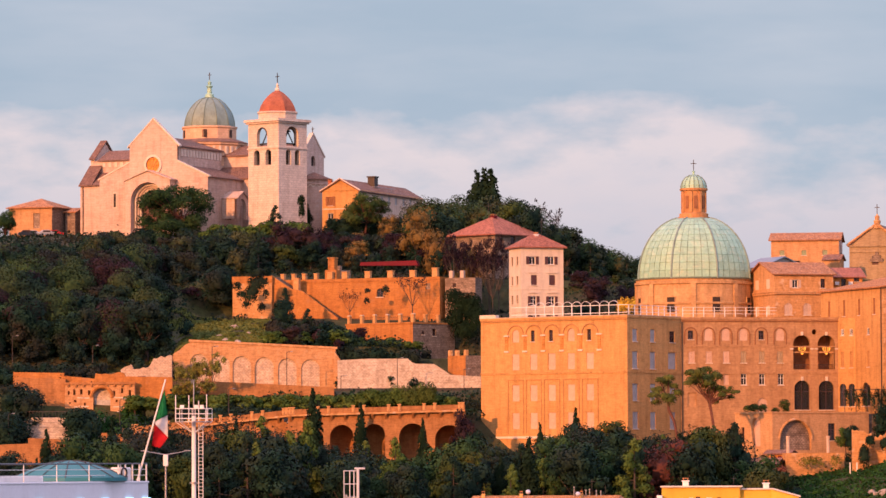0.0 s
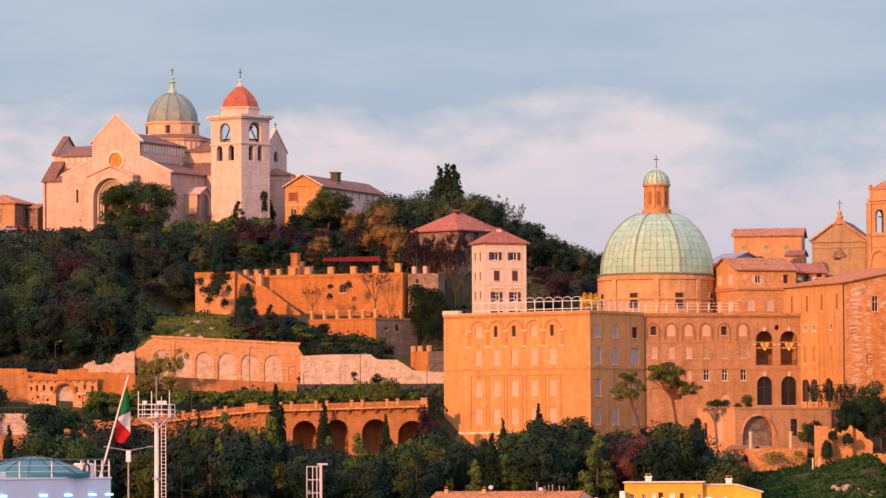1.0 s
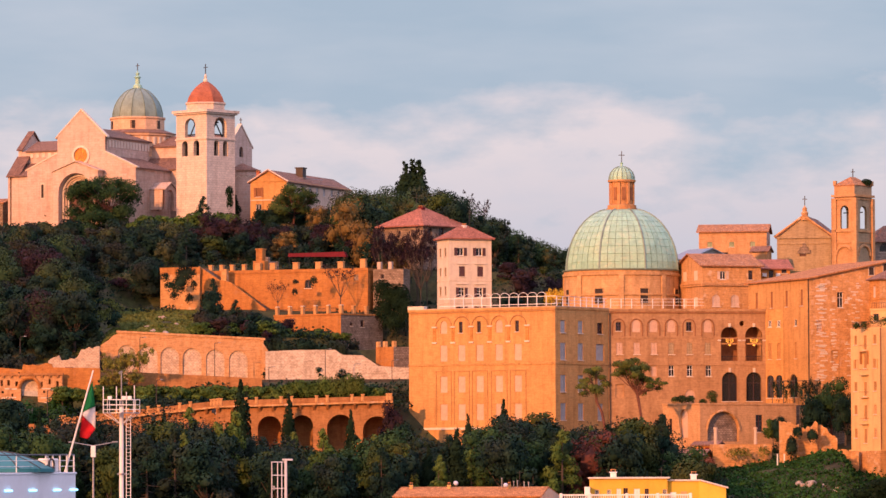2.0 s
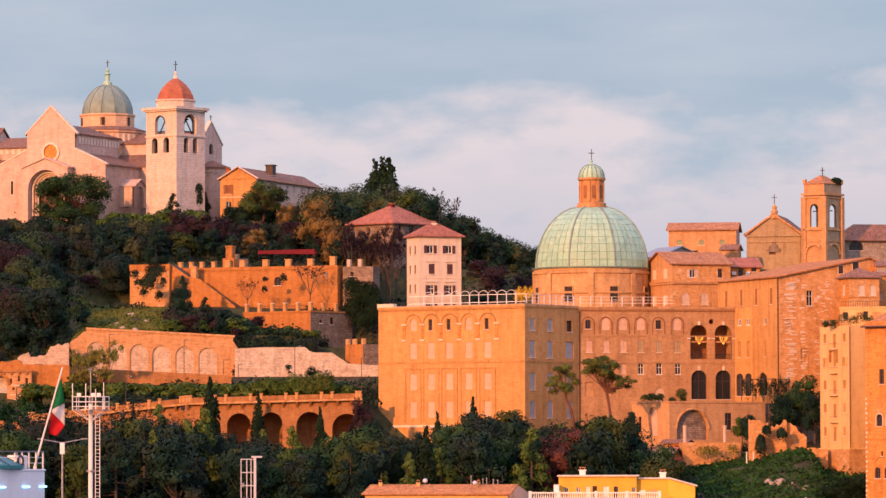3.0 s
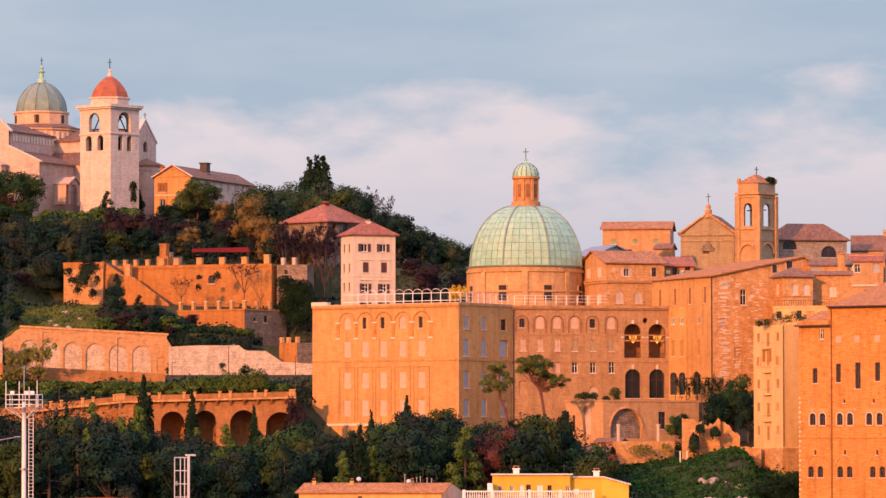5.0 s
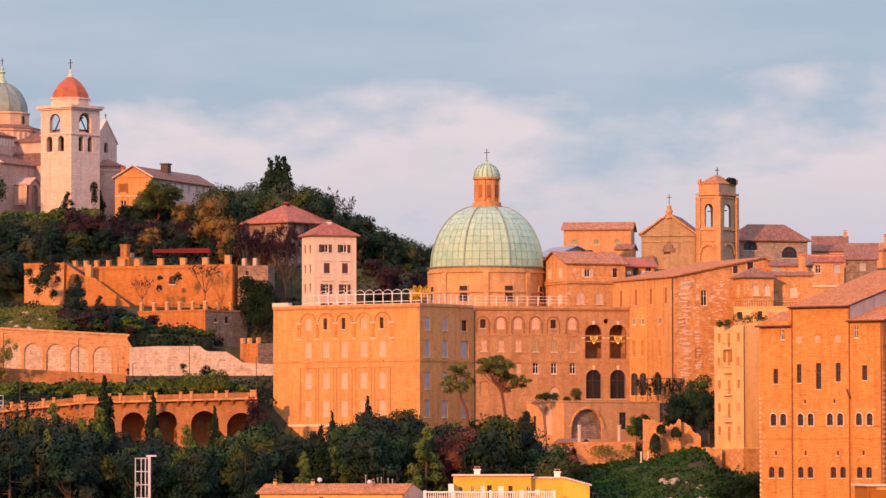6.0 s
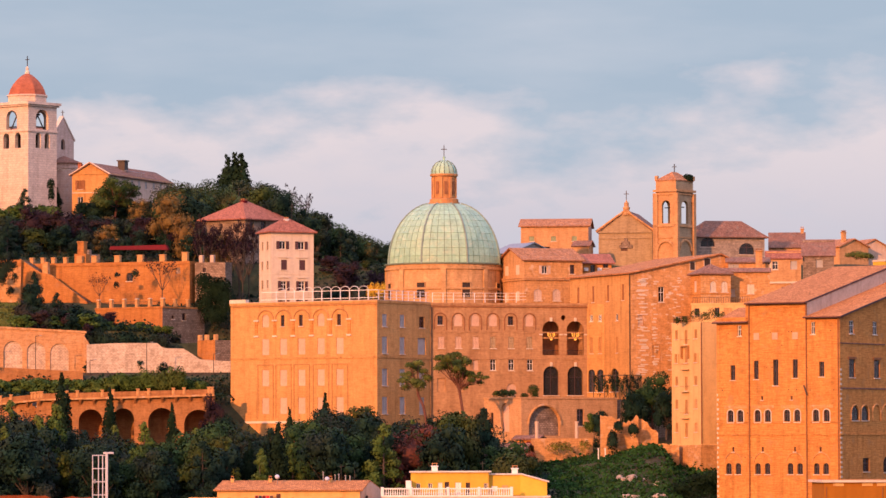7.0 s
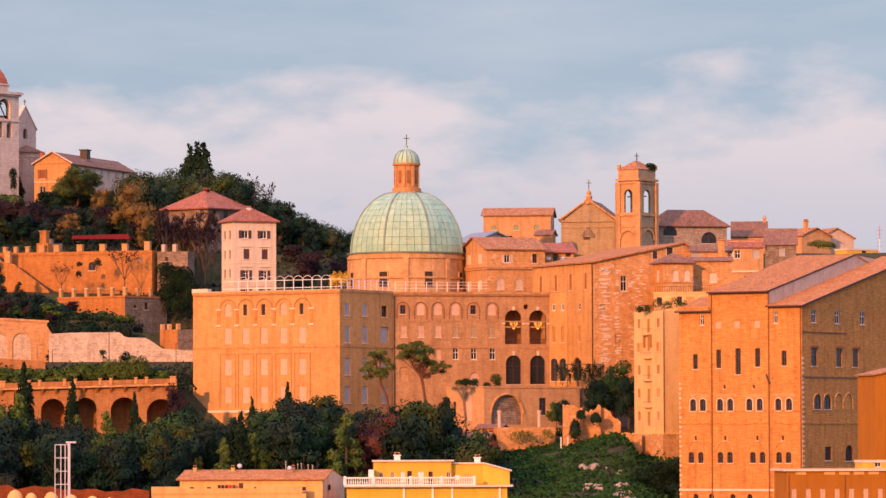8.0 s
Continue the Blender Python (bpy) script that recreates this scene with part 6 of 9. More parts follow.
# front: a tall gabled slab with sloping shoulders, a wheel window and a deep porch
for s in (-1, 1):
    part("front_wall", prism_xz([(s * x, z - cz) for x, z in ((5.9, cz), (13.4, cz), (13.4, 82.4), (5.9, 85.8))], FY, FY + 0.8), MARBLE, CATH)
    part("front_coping", prism_xz([(s * x, z - cz) for x, z in ((5.9, 85.8), (13.8, 82.2), (13.8, 82.5), (5.9, 86.1))], FY - 0.12, FY + 0.9), TRIM, CATH)
    part("front_coping", prism_xz([(s * x, z - cz) for x, z in ((0, 95.1), (6.4, 89.0), (6.4, 89.35), (0, 95.45))], FY - 0.12, FY + 1.0), TRIM, CATH)
rose_z0 = 83.50 - cz
part("front_wall", wall_bm(11.8, 89.6 - cz, [hole(5.9, rose_z0, 3.5, 3.5, "void", arch=2), hole(5.9, 1, 7.0, 10.2, "void", arch=1)], 0.8, (5.9, 5.5)), MARBLE, CATH, m=pose(-5.9, FY, 0))
rose_z = rose_z0 + 1.75
ROSE_W = part("rose_window", lathe([(1.65, 0.0), (1.95, -0.12), (2.15, -0.05), (2.15, 0.2), (1.65, 0.25)], 32), TRIM, CATH, m=pose(0, FY - 0.1, rose_z, 90))
part("rose_glass", lathe([(0.0, 0.3), (1.75, 0.3), (1.75, 0.36), (0.0, 0.36)], 32), ROSEGLASS, ROSE_W, "amber leaded glass", m=pose(0, 0, -0.55))
for k in range(8):
    part("spoke", boxes((0.25, 1.7, -0.03, 0.03, -0.14, -0.04)), APRICOT, ROSE_W, m=pose(0, 0, 0, 0, 0, 45 * k))
part("hub", lathe([(0.25, -0.15), (0.33, -0.15), (0.33, 0.0), (0.25, 0.0)], 16), APRICOT, ROSE_W)
for r in (0.75, 1.2):
    part("lead_ring", lathe([(r - 0.03, -0.13), (r + 0.03, -0.13), (r + 0.03, -0.05), (r - 0.03, -0.05)], 24), APRICOT, ROSE_W)
# porch: a gabled arch stepping back in rings
part("porch", wall_bm(11.0, 11.7, [hole(5.5, 0, 8.4, 11.3, "void", arch=1)], 2.6, (5.5, 1.9)), MARBLE, CATH, "deep gabled marble porch", m=pose(-5.5, FY - 2.6, 0))
for s in (-1, 1):
    part("porch_side", boxes((s * 5.2, s * 5.5, FY - 2.5, FY - 0.1, 0, 11.7)), MARBLE, CATH)
slope(-5.9, 0, FY - 2.9, FY, (81.6, 83.75, 83.75, 81.6), MARBLE), slope(0, 5.9, FY - 2.9, FY, (83.75, 81.6, 81.6, 83.75), MARBLE)
for k, (r, y) in enumerate(((4.3, FY - 1.5), (3.85, FY - 1.0), (3.4, FY - 0.5), (2.95, FY - 0.2))):
    bm = bmesh.new()
    for a in np.linspace(0, math.pi, 15)[:-1]:
        b = a + math.pi / 14
        rod(bm, (-r * math.cos(a), y, 7.0 + r * math.sin(a)), (-r * math.cos(b), y, 7.0 + r * math.sin(b)), 0.26, 0.26, 6)
    rod(bm, (-r, y, 1.5), (-r, y, 7.0), 0.22, 0.22, 8), rod(bm, (r, y, 1.5), (r, y, 7.0), 0.22, 0.22, 8)
    part("archivolt", bm, TRIM if k % 2 else PALE, CATH)
part("door", boxes((-3.4, 3.4, FY + 0.5, FY + 0.7, 1.0, 11.0)), BROWN, CATH, "dark wooden double door")
for s in (-1, 1):
    part("lancet_window", boxes((s * 9.6 - 0.5, s * 9.6 + 0.5, FY - 0.06, FY, 6.0, 9.6), ease=0.02), TRIM, CATH)
    part("lancet_window_glass", boxes((s * 9.6 - 0.28, s * 9.6 + 0.28, FY - 0.1, FY - 0.06, 6.3, 9.2)), UNLIT, CATH, "dark slit window")
# aisles beside nave and arms, lower
cbox(5.9, 13.3, FY + 0.8, -9, cz, 82.3), cbox(-13.3, -5.9, FY + 0.8, -9, cz, 82.3)
slope(5.7, 13.7, FY + 0.8, -8.6, (85.0, 82.1, 82.1, 85.0)), slope(-13.7, -5.7, FY + 0.8, -8.6, (82.1, 85.0, 85.0, 82.1))
cbox(6, 24.2, -9.6, 9, cz, 82.6), cbox(-27.0, -6, -9.6, 9, cz, 82.2)
slope(5.7, 24.4, -9.9, -4.9, (82.5, 82.5, 85.4, 85.4)), slope(-25.9, -5.7, -9.9, -4.9, (82.1, 82.1, 85.2, 85.2))
# left arm's end: a small gable standing over the roofs
part("arm_end", prism_xz([(-9.6, 0), (-9.6, 82.2 - cz), (-5, 86.6 - cz), (-5, 88.4 - cz), (0, 92.6 - cz), (5, 88.4 - cz), (5, 86.6 - cz), (9, 82.2 - cz), (9, 0)], 0, 0.9), MARBLE, CATH, m=pose(-26.6, 0, 0, 0, 0, 90))
slope(-27.8, -26.2, -5.4, 0, (88.3, 88.3, 92.8, 92.8)), slope(-27.8, -26.2, 0, 5.4, (92.8, 92.8, 88.3, 88.3))
slope(-27.8, -24.5, -10.0, -5.0, (82.1, 82.1, 86.8, 86.8))
# right arm's end front with a round window, and its apse
part("arm_front", wall_bm(19.0, 82.6 - cz, [], 0.6), MARBLE, CATH, m=pose(24.8, -9.5, 0, 0, 0, 90))
part("arm_front", wall_bm(10.4, 88.0 - cz, [hole(5.2, 85.58 - cz, 1.9, 2.3, "void", arch=1)], 0.6, (5.2, 4.6)), MARBLE, CATH, m=pose(25.8, -5.2, 0, 0, 0, 90))
part("oculus_glass", boxes((25.3, 25.35, -1.1, 1.1, 85.46 - cz, 88.18 - cz)), UNLIT, CATH, "dark window glass")
for t in (-1, 1):
    part("gable_coping", prism_xz([(0, 92.6 - cz), (t * 5.6, 87.7 - cz), (t * 5.6, 88.05 - cz), (0, 92.95 - cz)], -0.15, 0.8), TRIM, CATH, m=pose(25.8, 0, 0, 0, 0, 90))
part("cross", cross_bm(1.3), IRON, CATH, m=pose(25.7, 0, 92.9 - cz))
APSE = part("apse", lathe([(3.3, 0), (3.3, 81.19 - cz), (3.5, 81.31 - cz), (3.5, 81.68 - cz), (3.3, 81.81 - cz), (3.3, 82.18 - cz), (3.6, 82.30 - cz), (3.6, 82.55 - cz)], 24), MARBLE, CATH, m=pose(26.6, -1.0, 0))
part("apse_roof", lathe([(3.9, 82.43 - cz), (3.7, 82.67 - cz), (0.0, 84.16 - cz)], 24), OLDTILE, APSE)
for k in range(16):
    part("blind_arch", rods(*[((3.36 * math.cos(a0), 3.36 * math.sin(a0), 80.70 - cz + h0), (3.36 * math.cos(a1), 3.36 * math.sin(a1), 80.70 - cz + h1), 0.1, 0.1, 4) for a0, h0, a1, h1 in ((math.tau * k / 16, 0.0, math.tau * (k + .5) / 16, 0.6), (math.tau * (k + .5) / 16, 0.6, math.tau * (k + 1) / 16, 0.0))]), TRIM, APSE)
part("apse_window", boxes((-0.35, 0.35, -3.42, -3.2, 75.51 - cz, 78.22 - cz)), UNLIT, APSE, "dark slit window", m=pose(0, 0, 0, 0, 0, -50))
# small arcade under the nave and arm eaves
for k in range(14):
    part("blind_arch", boxes((5.9, 6.05, -24.0 + 1.35 * k, -23.2 + 1.35 * k, 87.0 - cz, 88.6 - cz), ease=0.05), TRIM, CATH)
for k in range(12):
    part("blind_arch", boxes((-24.4 + 1.5 * k, -23.6 + 1.5 * k, -5.15, -5.0, 86.6 - cz, 87.7 - cz), ease=0.05), TRIM, CATH)
# side porch with a round arch
part("side_porch", wall_bm(5.4, 4.6, [hole(2.7, 0, 3.2, 4.4, "void", arch=1)], 0.5, (2.7, 1.5)), MARBLE, CATH, m=pose(16.9, -19.0, 3.4, 0, 0, 90))
part("side_porch", boxes((13.3, 16.4, -19.0, -18.5, 3.4, 8.0)), MARBLE, CATH)
part("side_porch_roof", roof_bm("x", 3.8, 5.4, 8.0, 1.5, 0.25), MARBLE, CATH, m=pose(17.0, -19.0, 0))
part("side_door", boxes((13.3, 13.4, -17.6, -15.0, 3.4, 7.4)), BROWN, CATH)
# crossing, drum and dome
part("crossing", lathe([(8.2, 86 - cz), (8.2, 90.6 - cz), (8.6, 90.8 - cz), (8.6, 91.2 - cz), (8.3, 91.25 - cz)], 12, math.pi / 12), DRUMSTONE, CATH)
part("crossing_roof", lathe([(8.75, 91.2 - cz), (8.75, 91.35 - cz), (6.2, 92.2 - cz)], 12, math.pi / 12), SLATE, CATH)
for k in range(36):
    part("blind_arch", boxes((-0.28, 0.28, -8.2, -7.92, 88.6 - cz, 90.4 - cz), ease=0.05), TRIM, CATH, m=pose(0, 0, 0, 0, 0, 10 * k + 5))
part("dome_drum", lathe([(6.1, 91.8 - cz), (6.1, 94.5 - cz), (6.35, 94.7 - cz), (6.35, 95.0 - cz), (5.9, 95.1 - cz)], 12, math.pi / 12), DRUMSTONE, CATH)
for k in range(6):
    part("drum_window", boxes((-0.5, 0.5, -6.08, -5.85, 92.4 - cz, 94.2 - cz)), UNLIT, CATH, "dark drum window", m=pose(0, 0, 0, 0, 0, 60 * k + 18))
dz0, dz1 = 95.1 - cz, 101.84 - cz
DP = [(5.7 * max(0.0, 1 - (i / 10) ** 1.8) ** 0.64 + 0.5 * (i / 10), dz0 + (dz1 - dz0) * i / 10) for i in range(11)]
CD = part("dome", lathe(DP, 12, math.pi / 12), LEAD, CATH, "dull green lead dome in twelve facets")
for k in range(12):
    a = math.pi / 12 + math.tau * k / 12
    bm = bmesh.new()
    for (r0, z0), (r1, z1) in zip(DP, DP[1:]):
        rod(bm, (r0 * math.cos(a), r0 * math.sin(a), z0), (r1 * math.cos(a), r1 * math.sin(a), z1), 0.1, 0.1, 5)
    part("rib", bm, SEAM, CD)
part("finial", lathe([(1.1, dz1 - 0.2), (0.95, dz1 + 0.5), (0.55, dz1 + 0.8), (0.5, dz1 + 2.0), (0.8, dz1 + 2.3), (0.35, dz1 + 2.7), (0.45, dz1 + 3.2), (0.15, dz1 + 3.5), (0.0, dz1 + 3.9)], 12), COPPER, CD)
part("cross", cross_bm(1.6), IRON, CD, m=pose(0, 0, dz1 + 3.8))

# ---------------------------------------------------------------- the free-standing bell tower
ops_l = [hole(4.2, 88.04 + 0.3, 3.2, 4.1, "void", arch=1), hole(2.6, 84.30, 1.75, 3.3, "void", arch=1), hole(6.1, 84.30, 1.75, 3.3, "void", arch=1)]
ops_r = [hole(4.2, 88.04 + 0.3, 3.7, 4.3, "void", arch=1), hole(3.0, 84.30, 1.5, 3.3, "void", arch=1), hole(5.7, 84.30, 1.5, 3.3, "void", arch=1)]
tw_x, tw_z1 = -60.10, 93.97
tow = block("bell_tower", "square white stone bell tower with a red brick cap", "bell tower", tw_x, 963, 70, tw_z1, 41.5, 9.2, 8.6, TOWERSTONE,
            ops_l, ops_r, [hole(4.6, 88.04 + 0.3, 3.2, 4.1, "void", arch=1)], [hole(4.6, 88.04 + 0.3, 3.6, 4.3, "void", arch=1)],
            parapet=0.4, bands=((93.61, 0.55, 0.7), (93.25, 0.3, 0.4), (87.80, 0.3, 0.2)), thick=0.9, floor_at=87.92)
part("inner_floor", boxes((-7.7, -0.9, 0.9, 7.7, 84.05 - 70.3, 84.05 - 70)), UNLIT, tow)
# upright dark partition added so the twin openings read as unlit
part("inner_floor", boxes((-4.5, -4.1, 0.9, 7.7, 84.05 - 70, 87.92 - 70)), UNLIT, tow)
cap_z = tw_z1 - 70
part("cap_drum", lathe([(4.4, cap_z - 0.1), (4.4, cap_z + 1.5), (4.65, cap_z + 1.6), (4.65, cap_z + 1.9), (4.0, cap_z + 2.0)], 8, radians(22.5)), TOWERSTONE, tow, m=pose(-4.6, 4.3, 0))
part("cap_drum_window", boxes((-0.3, 0.3, -3.9, -3.7, cap_z + 0.4, cap_z + 1.2)), UNLIT, tow, "small dark plate painting a shaded opening", m=pose(-4.65, 4.65, 0, 0, 0, 66))
CAPP = [(4.3, 0.0), (3.95, 1.1), (3.3, 2.2), (2.45, 3.2), (1.6, 3.95), (0.95, 4.4), (0.55, 4.6), (0.5, 5.0), (0.3, 5.3), (0.32, 5.9), (0.0, 6.4)]
part("cap", lathe([(r, cap_z + 1.95 + z) for r, z in CAPP[:7]], 8, radians(22.5)), CAP, tow, "red brick cap", m=pose(-4.6, 4.3, 0))
part("finial", lathe([(r, cap_z + 1.95 + z) for r, z in CAPP[6:]], 10), TRIM, tow, m=pose(-4.6, 4.3, 0))
part("cross", cross_bm(2.2), IRON, tow, m=pose(-4.6, 4.3, cap_z + 8.2))
part("bell_frame", rods(((-7.8, 4.3, cap_z - 2.4), (-0.8, 4.3, cap_z - 2.4), 0.18), ((-6.6, 1.4, cap_z - 5.6), (-4.6, 1.4, cap_z - 2.2), 0.14), ((-3.4, 1.4, cap_z - 5.6), (-5.2, 1.4, cap_z - 2.2), 0.14), ((-8.2, 1.4, cap_z - 5.0), (-1.2, 1.4, cap_z - 5.0), 0.16),
                        ((-1.4, 2.4, cap_z - 5.6), (-1.4, 4.4, cap_z - 2.2), 0.14), ((-1.4, 6.2, cap_z - 5.6), (-1.4, 4.0, cap_z - 2.2), 0.14), ((-1.4, 1.0, cap_z - 5.0), (-1.4, 7.6, cap_z - 5.0), 0.16)), IRON, tow)
for x in (-6.2, -3.2):
    part("bell", lathe([(0.0, 1.1), (0.3, 1.0), (0.35, 0.5), (0.65, 0.0), (0.5, 0.0), (0.0, 0.6)], 12), IRON, tow, m=pose(x, 4.6, cap_z - 4.9), smooth=True)



# ---------------------------------------------------------------- walls and terraces on the slope
def prism(pts, y0, y1, shear=0.0):
    """A wall of thickness y0 to y1 whose front has the outline pts (x, z)."""
    bm = bmesh.new()
    a = [bm.verts.new((x, y0, z)) for x, z in pts]
    b = [bm.verts.new((x, y1, z)) for x, z in pts]
    bm.faces.new(a)
    bm.faces.new(b[::-1])
    for i in range(len(pts)):
        j = (i + 1) % len(pts)
        bm.faces.new((a[i], a[j], b[j], b[i]))
    bmesh.ops.recalc_face_normals(bm, faces=bm.faces[:])
    return bm


def ragged(x0, x1, z_left, z_right, steps, rough, seed):
    """A broken top line between two heights."""
    g = random.Random(seed)
    return [(x0 + (x1 - x0) * i / steps, z_left + (z_right - z_left) * i / steps + (g.uniform(-rough, rough) if 0 < i < steps else 0)) for i in range(steps + 1)]


BAS = block("bastion", "orange brick bastion wall with square merlons", "fortress wall", -23.69, 886, 40, 56.85, 22, 35.5, 11, BASTION,
            [hole(22.6, 53.08, 1.4, 1.7, "dark", arch=1), hole(33.0, 54.41, 1.0, 1.2, "blind", infill=RUBBLE)], (), parapet=0.2, bands=((56.19, 0.25, 0.12),))
for k, u in enumerate((1.3, 3.7, 6.0, 8.6, 11.7, 14.9, 19.9, 24.8, 29.6, 34.4)):
    w, h = (0.38, 1.0) if k < 4 else (0.58, 1.2 if k < 9 else 1.6)
    part("merlon", boxes((-w, w, -0.05, 0.9, 0, h), (-w - 0.08, w + 0.08, -0.13, 0.98, h, h + 0.2), ease=0.05), PATCHED, BAS, m=pose(-35.5 + u, 0, 56.85 - 40))
part("turret", boxes((-0.3, 2.2, 1.0, 3.0, 56.85 - 40, 58.7 - 40), (0.3, 1.7, 1.1, 2.7, 58.7 - 40, 60.9 - 40), (0.2, 1.8, 0.95, 2.85, 60.9 - 40, 61.2 - 40), ease=0.05), BASTION, BAS, m=pose(-25.0, 0, 0))
LOW = block("lower_bastion", "lower brick terrace wall with pale gate posts", "terrace wall", -28.48, 870, 36, 47.48, 40, 17.5, 12.2, BASTION,
            (), [hole(3.0, 45.08, 0.7, 0.7, "dark"), hole(6.2, 44.87, 1.0, 1.4, "dark")], parapet=0.3, bands=((47.15, 0.3, 0.12),), side_mat={"right": RUBBLE})
for k in range(6):
    p = part("gate_post", boxes((-0.32, 0.32, 0, 0.64, 0, 1.35), (-0.4, 0.4, -0.08, 0.72, 1.35, 1.5), ease=0.05), PATCHED, LOW, m=pose(-17.0 + 3.35 * k, 0.1, 47.48 - 36))
    part("post_cap", boxes((-0.34, 0.34, -0.02, 0.66, 1.5, 1.64), ease=0.06), TRIM, p)
    if k < 5:
        part("iron_railing", boxes((-16.5 + 3.35 * k, -14.1 + 3.35 * k, 0.42, 0.47, 47.48 - 35.0, 47.48 - 34.95), *[(-16.4 + 3.35 * k + 0.3 * j, -16.36 + 3.35 * k + 0.3 * j, 0.43, 0.46, 47.48 - 36, 47.48 - 34.8) for j in range(8)]), IRON, LOW)
for k in range(4):
    part("gate_post", boxes((-0.32, 0.32, -0.32, 0.32, 0, 1.35), (-0.4, 0.4, -0.4, 0.4, 1.35, 1.55), ease=0.05), PATCHED, LOW, m=pose(-0.45, 0.5 + 3.7 * k, 47.48 - 36))
STON = block("stone_buttress", "pale stone corner of the bastion overgrown with ivy", "fortress wall", -57.25, 895, 40, 57.45, 14, 8.2, 6, PATCHED, (), (), parapet=0.2, side_mat={"right": BASTION})
part("coping", boxes((-8.3, 0.1, -0.12, 0.6, 57.45 - 41.3, 57.45 - 39.95)), BASTION, STON)
# the ramp with its sloping parapet
ramp = thing("stair_ramp", "sloping brick stair ramp along the bastion", "stairs", -57.54, 896, 40, -22)
part("parapet", prism(((0, 0), (0, 57.72 - 40), (4.5, 54.91 - 40), (6.8, 54.47 - 40), (14.6, 48.97 - 40), (14.6, 0)), 0, 0.5), BASTION, ramp)
for k in range(24):
    part("step", boxes((0.2 + 0.6 * k, 0.8 + 0.6 * k, 0.5, 3.0, 0, 57.27 - 40 - 0.36 * k)), RUBBLE, ramp)
part("pier", boxes((4.6, 5.8, 0.6, 1.6, 0, 57.27 - 40.2)), PATCHED, ramp)
sb = block("rubble_wall", "broken rubble wall with two stone posts", "wall", -16.68, 884, 42, 56.55, 25, 6.6, 3, RUBBLE, [hole(2.0, 54.67, 0.7, 0.9, "dark")], (), parapet=0.2)
for u in (1.2, 3.6):
    part("post", boxes((-6.6 + u - 0.4, -6.6 + u + 0.4, 0.1, 0.9, 56.55 - 42, 57.99 - 42), ease=0.06), PALE, sb)

# retaining wall with blind stone-filled arches
RET = thing("arched_retaining_wall", "brick retaining wall with blind arches filled with pale stone", "retaining wall", -70.03, 852, 0, -3)
W = -42.37 - -70.03
top_l = 43.39
arch_u = [(c - 68) * 852 / 8000 for c in (85, 123, 161, 201, 242, 283)]
bm = wall_bm(W, top_l - 32, row(arch_u, 34.23 - 32, 3.5, 41.15 - 34.23, "void", arch=1), 0.5)
tip = Matrix.Identity(4)
tip[2][0] = -0.056
bmesh.ops.transform(bm, matrix=Matrix.Translation((0, 0, 32)) @ tip, verts=bm.verts[:])
part("wall", bm, RETBRICK, RET)
for u in arch_u:
    bm = boxes((u - 1.9, u + 1.9, 0.28, 0.45, 33, top_l - 1.6))
    bmesh.ops.transform(bm, matrix=tip, verts=bm.verts[:])
    part("arch_infill", bm, INFILLSTONE, RET, "pale stone infill")
bm = boxes((-0.2, W + 0.3, -0.2, 0.8, top_l, top_l + 0.4))
bmesh.ops.transform(bm, matrix=tip, verts=bm.verts[:])
part("coping", bm, RETBRICK, RET)
part("end_buttress", prism(((W - 0.2, 30), (W - 0.2, top_l - 1.9), (W + 0.9, top_l - 3.6), (W + 0.3, 30)), -0.6, 4), RETBRICK, RET)
part("broken_end", prism([(-4.47, 28)] + [(-4.47, 40.06), (-3.62, 40.59), (-2.88, 41.33), (-1.92, 41.87), (-0.85, 42.83), (0.0, 43.25)] + [(0.0, 28)], 0.05, 1.2), RETBRICK, RET)

solid("white_stone_wall", prism([(-41.84, 28.52), (-41.84, 39.6), (-36.35, 39.85), (-28.7, 39.85), (-27.9, 39.2), (-27.2, 38.9), (-23.7, 38.8), (-22.0, 37.7), (-20.7, 36.8), (-14.99, 36.4), (-14.99, 28.47)], 0, 1.2),
      BLOCKS, "pale stone retaining wall with a broken sloping top", "retaining wall", m=pose(0, 846, 0))
solid("ruined_wall", prism([(-87.58, 30)] + ragged(-87.58, -73.17, 37.25, 39.37, 9, 0.55, 9) + [(-73.17, 30)], 0, 1.5), PATCHED, "low broken brick and stone wall", "ruin", m=pose(0, 852, 0))
solid("road", boxes((-100, -14, 838.2, 846, 33.6, 34.2)), ROAD, "grey asphalt hill road under the retaining walls", "road", kind="structure")
solid("roadside_wall", prism([(-66.68, 31.68), (-66.69, 35.68), (-41.96, 34.37), (-41.96, 31.63)], 0, 0.5), VIADUCT, "low brick wall beside the hill road", "wall", m=pose(0, 835, 0))

# viaduct
VIA = thing("viaduct", "brick road viaduct with round arches and a parapet", "viaduct", -48.85, 808, 14, 0)


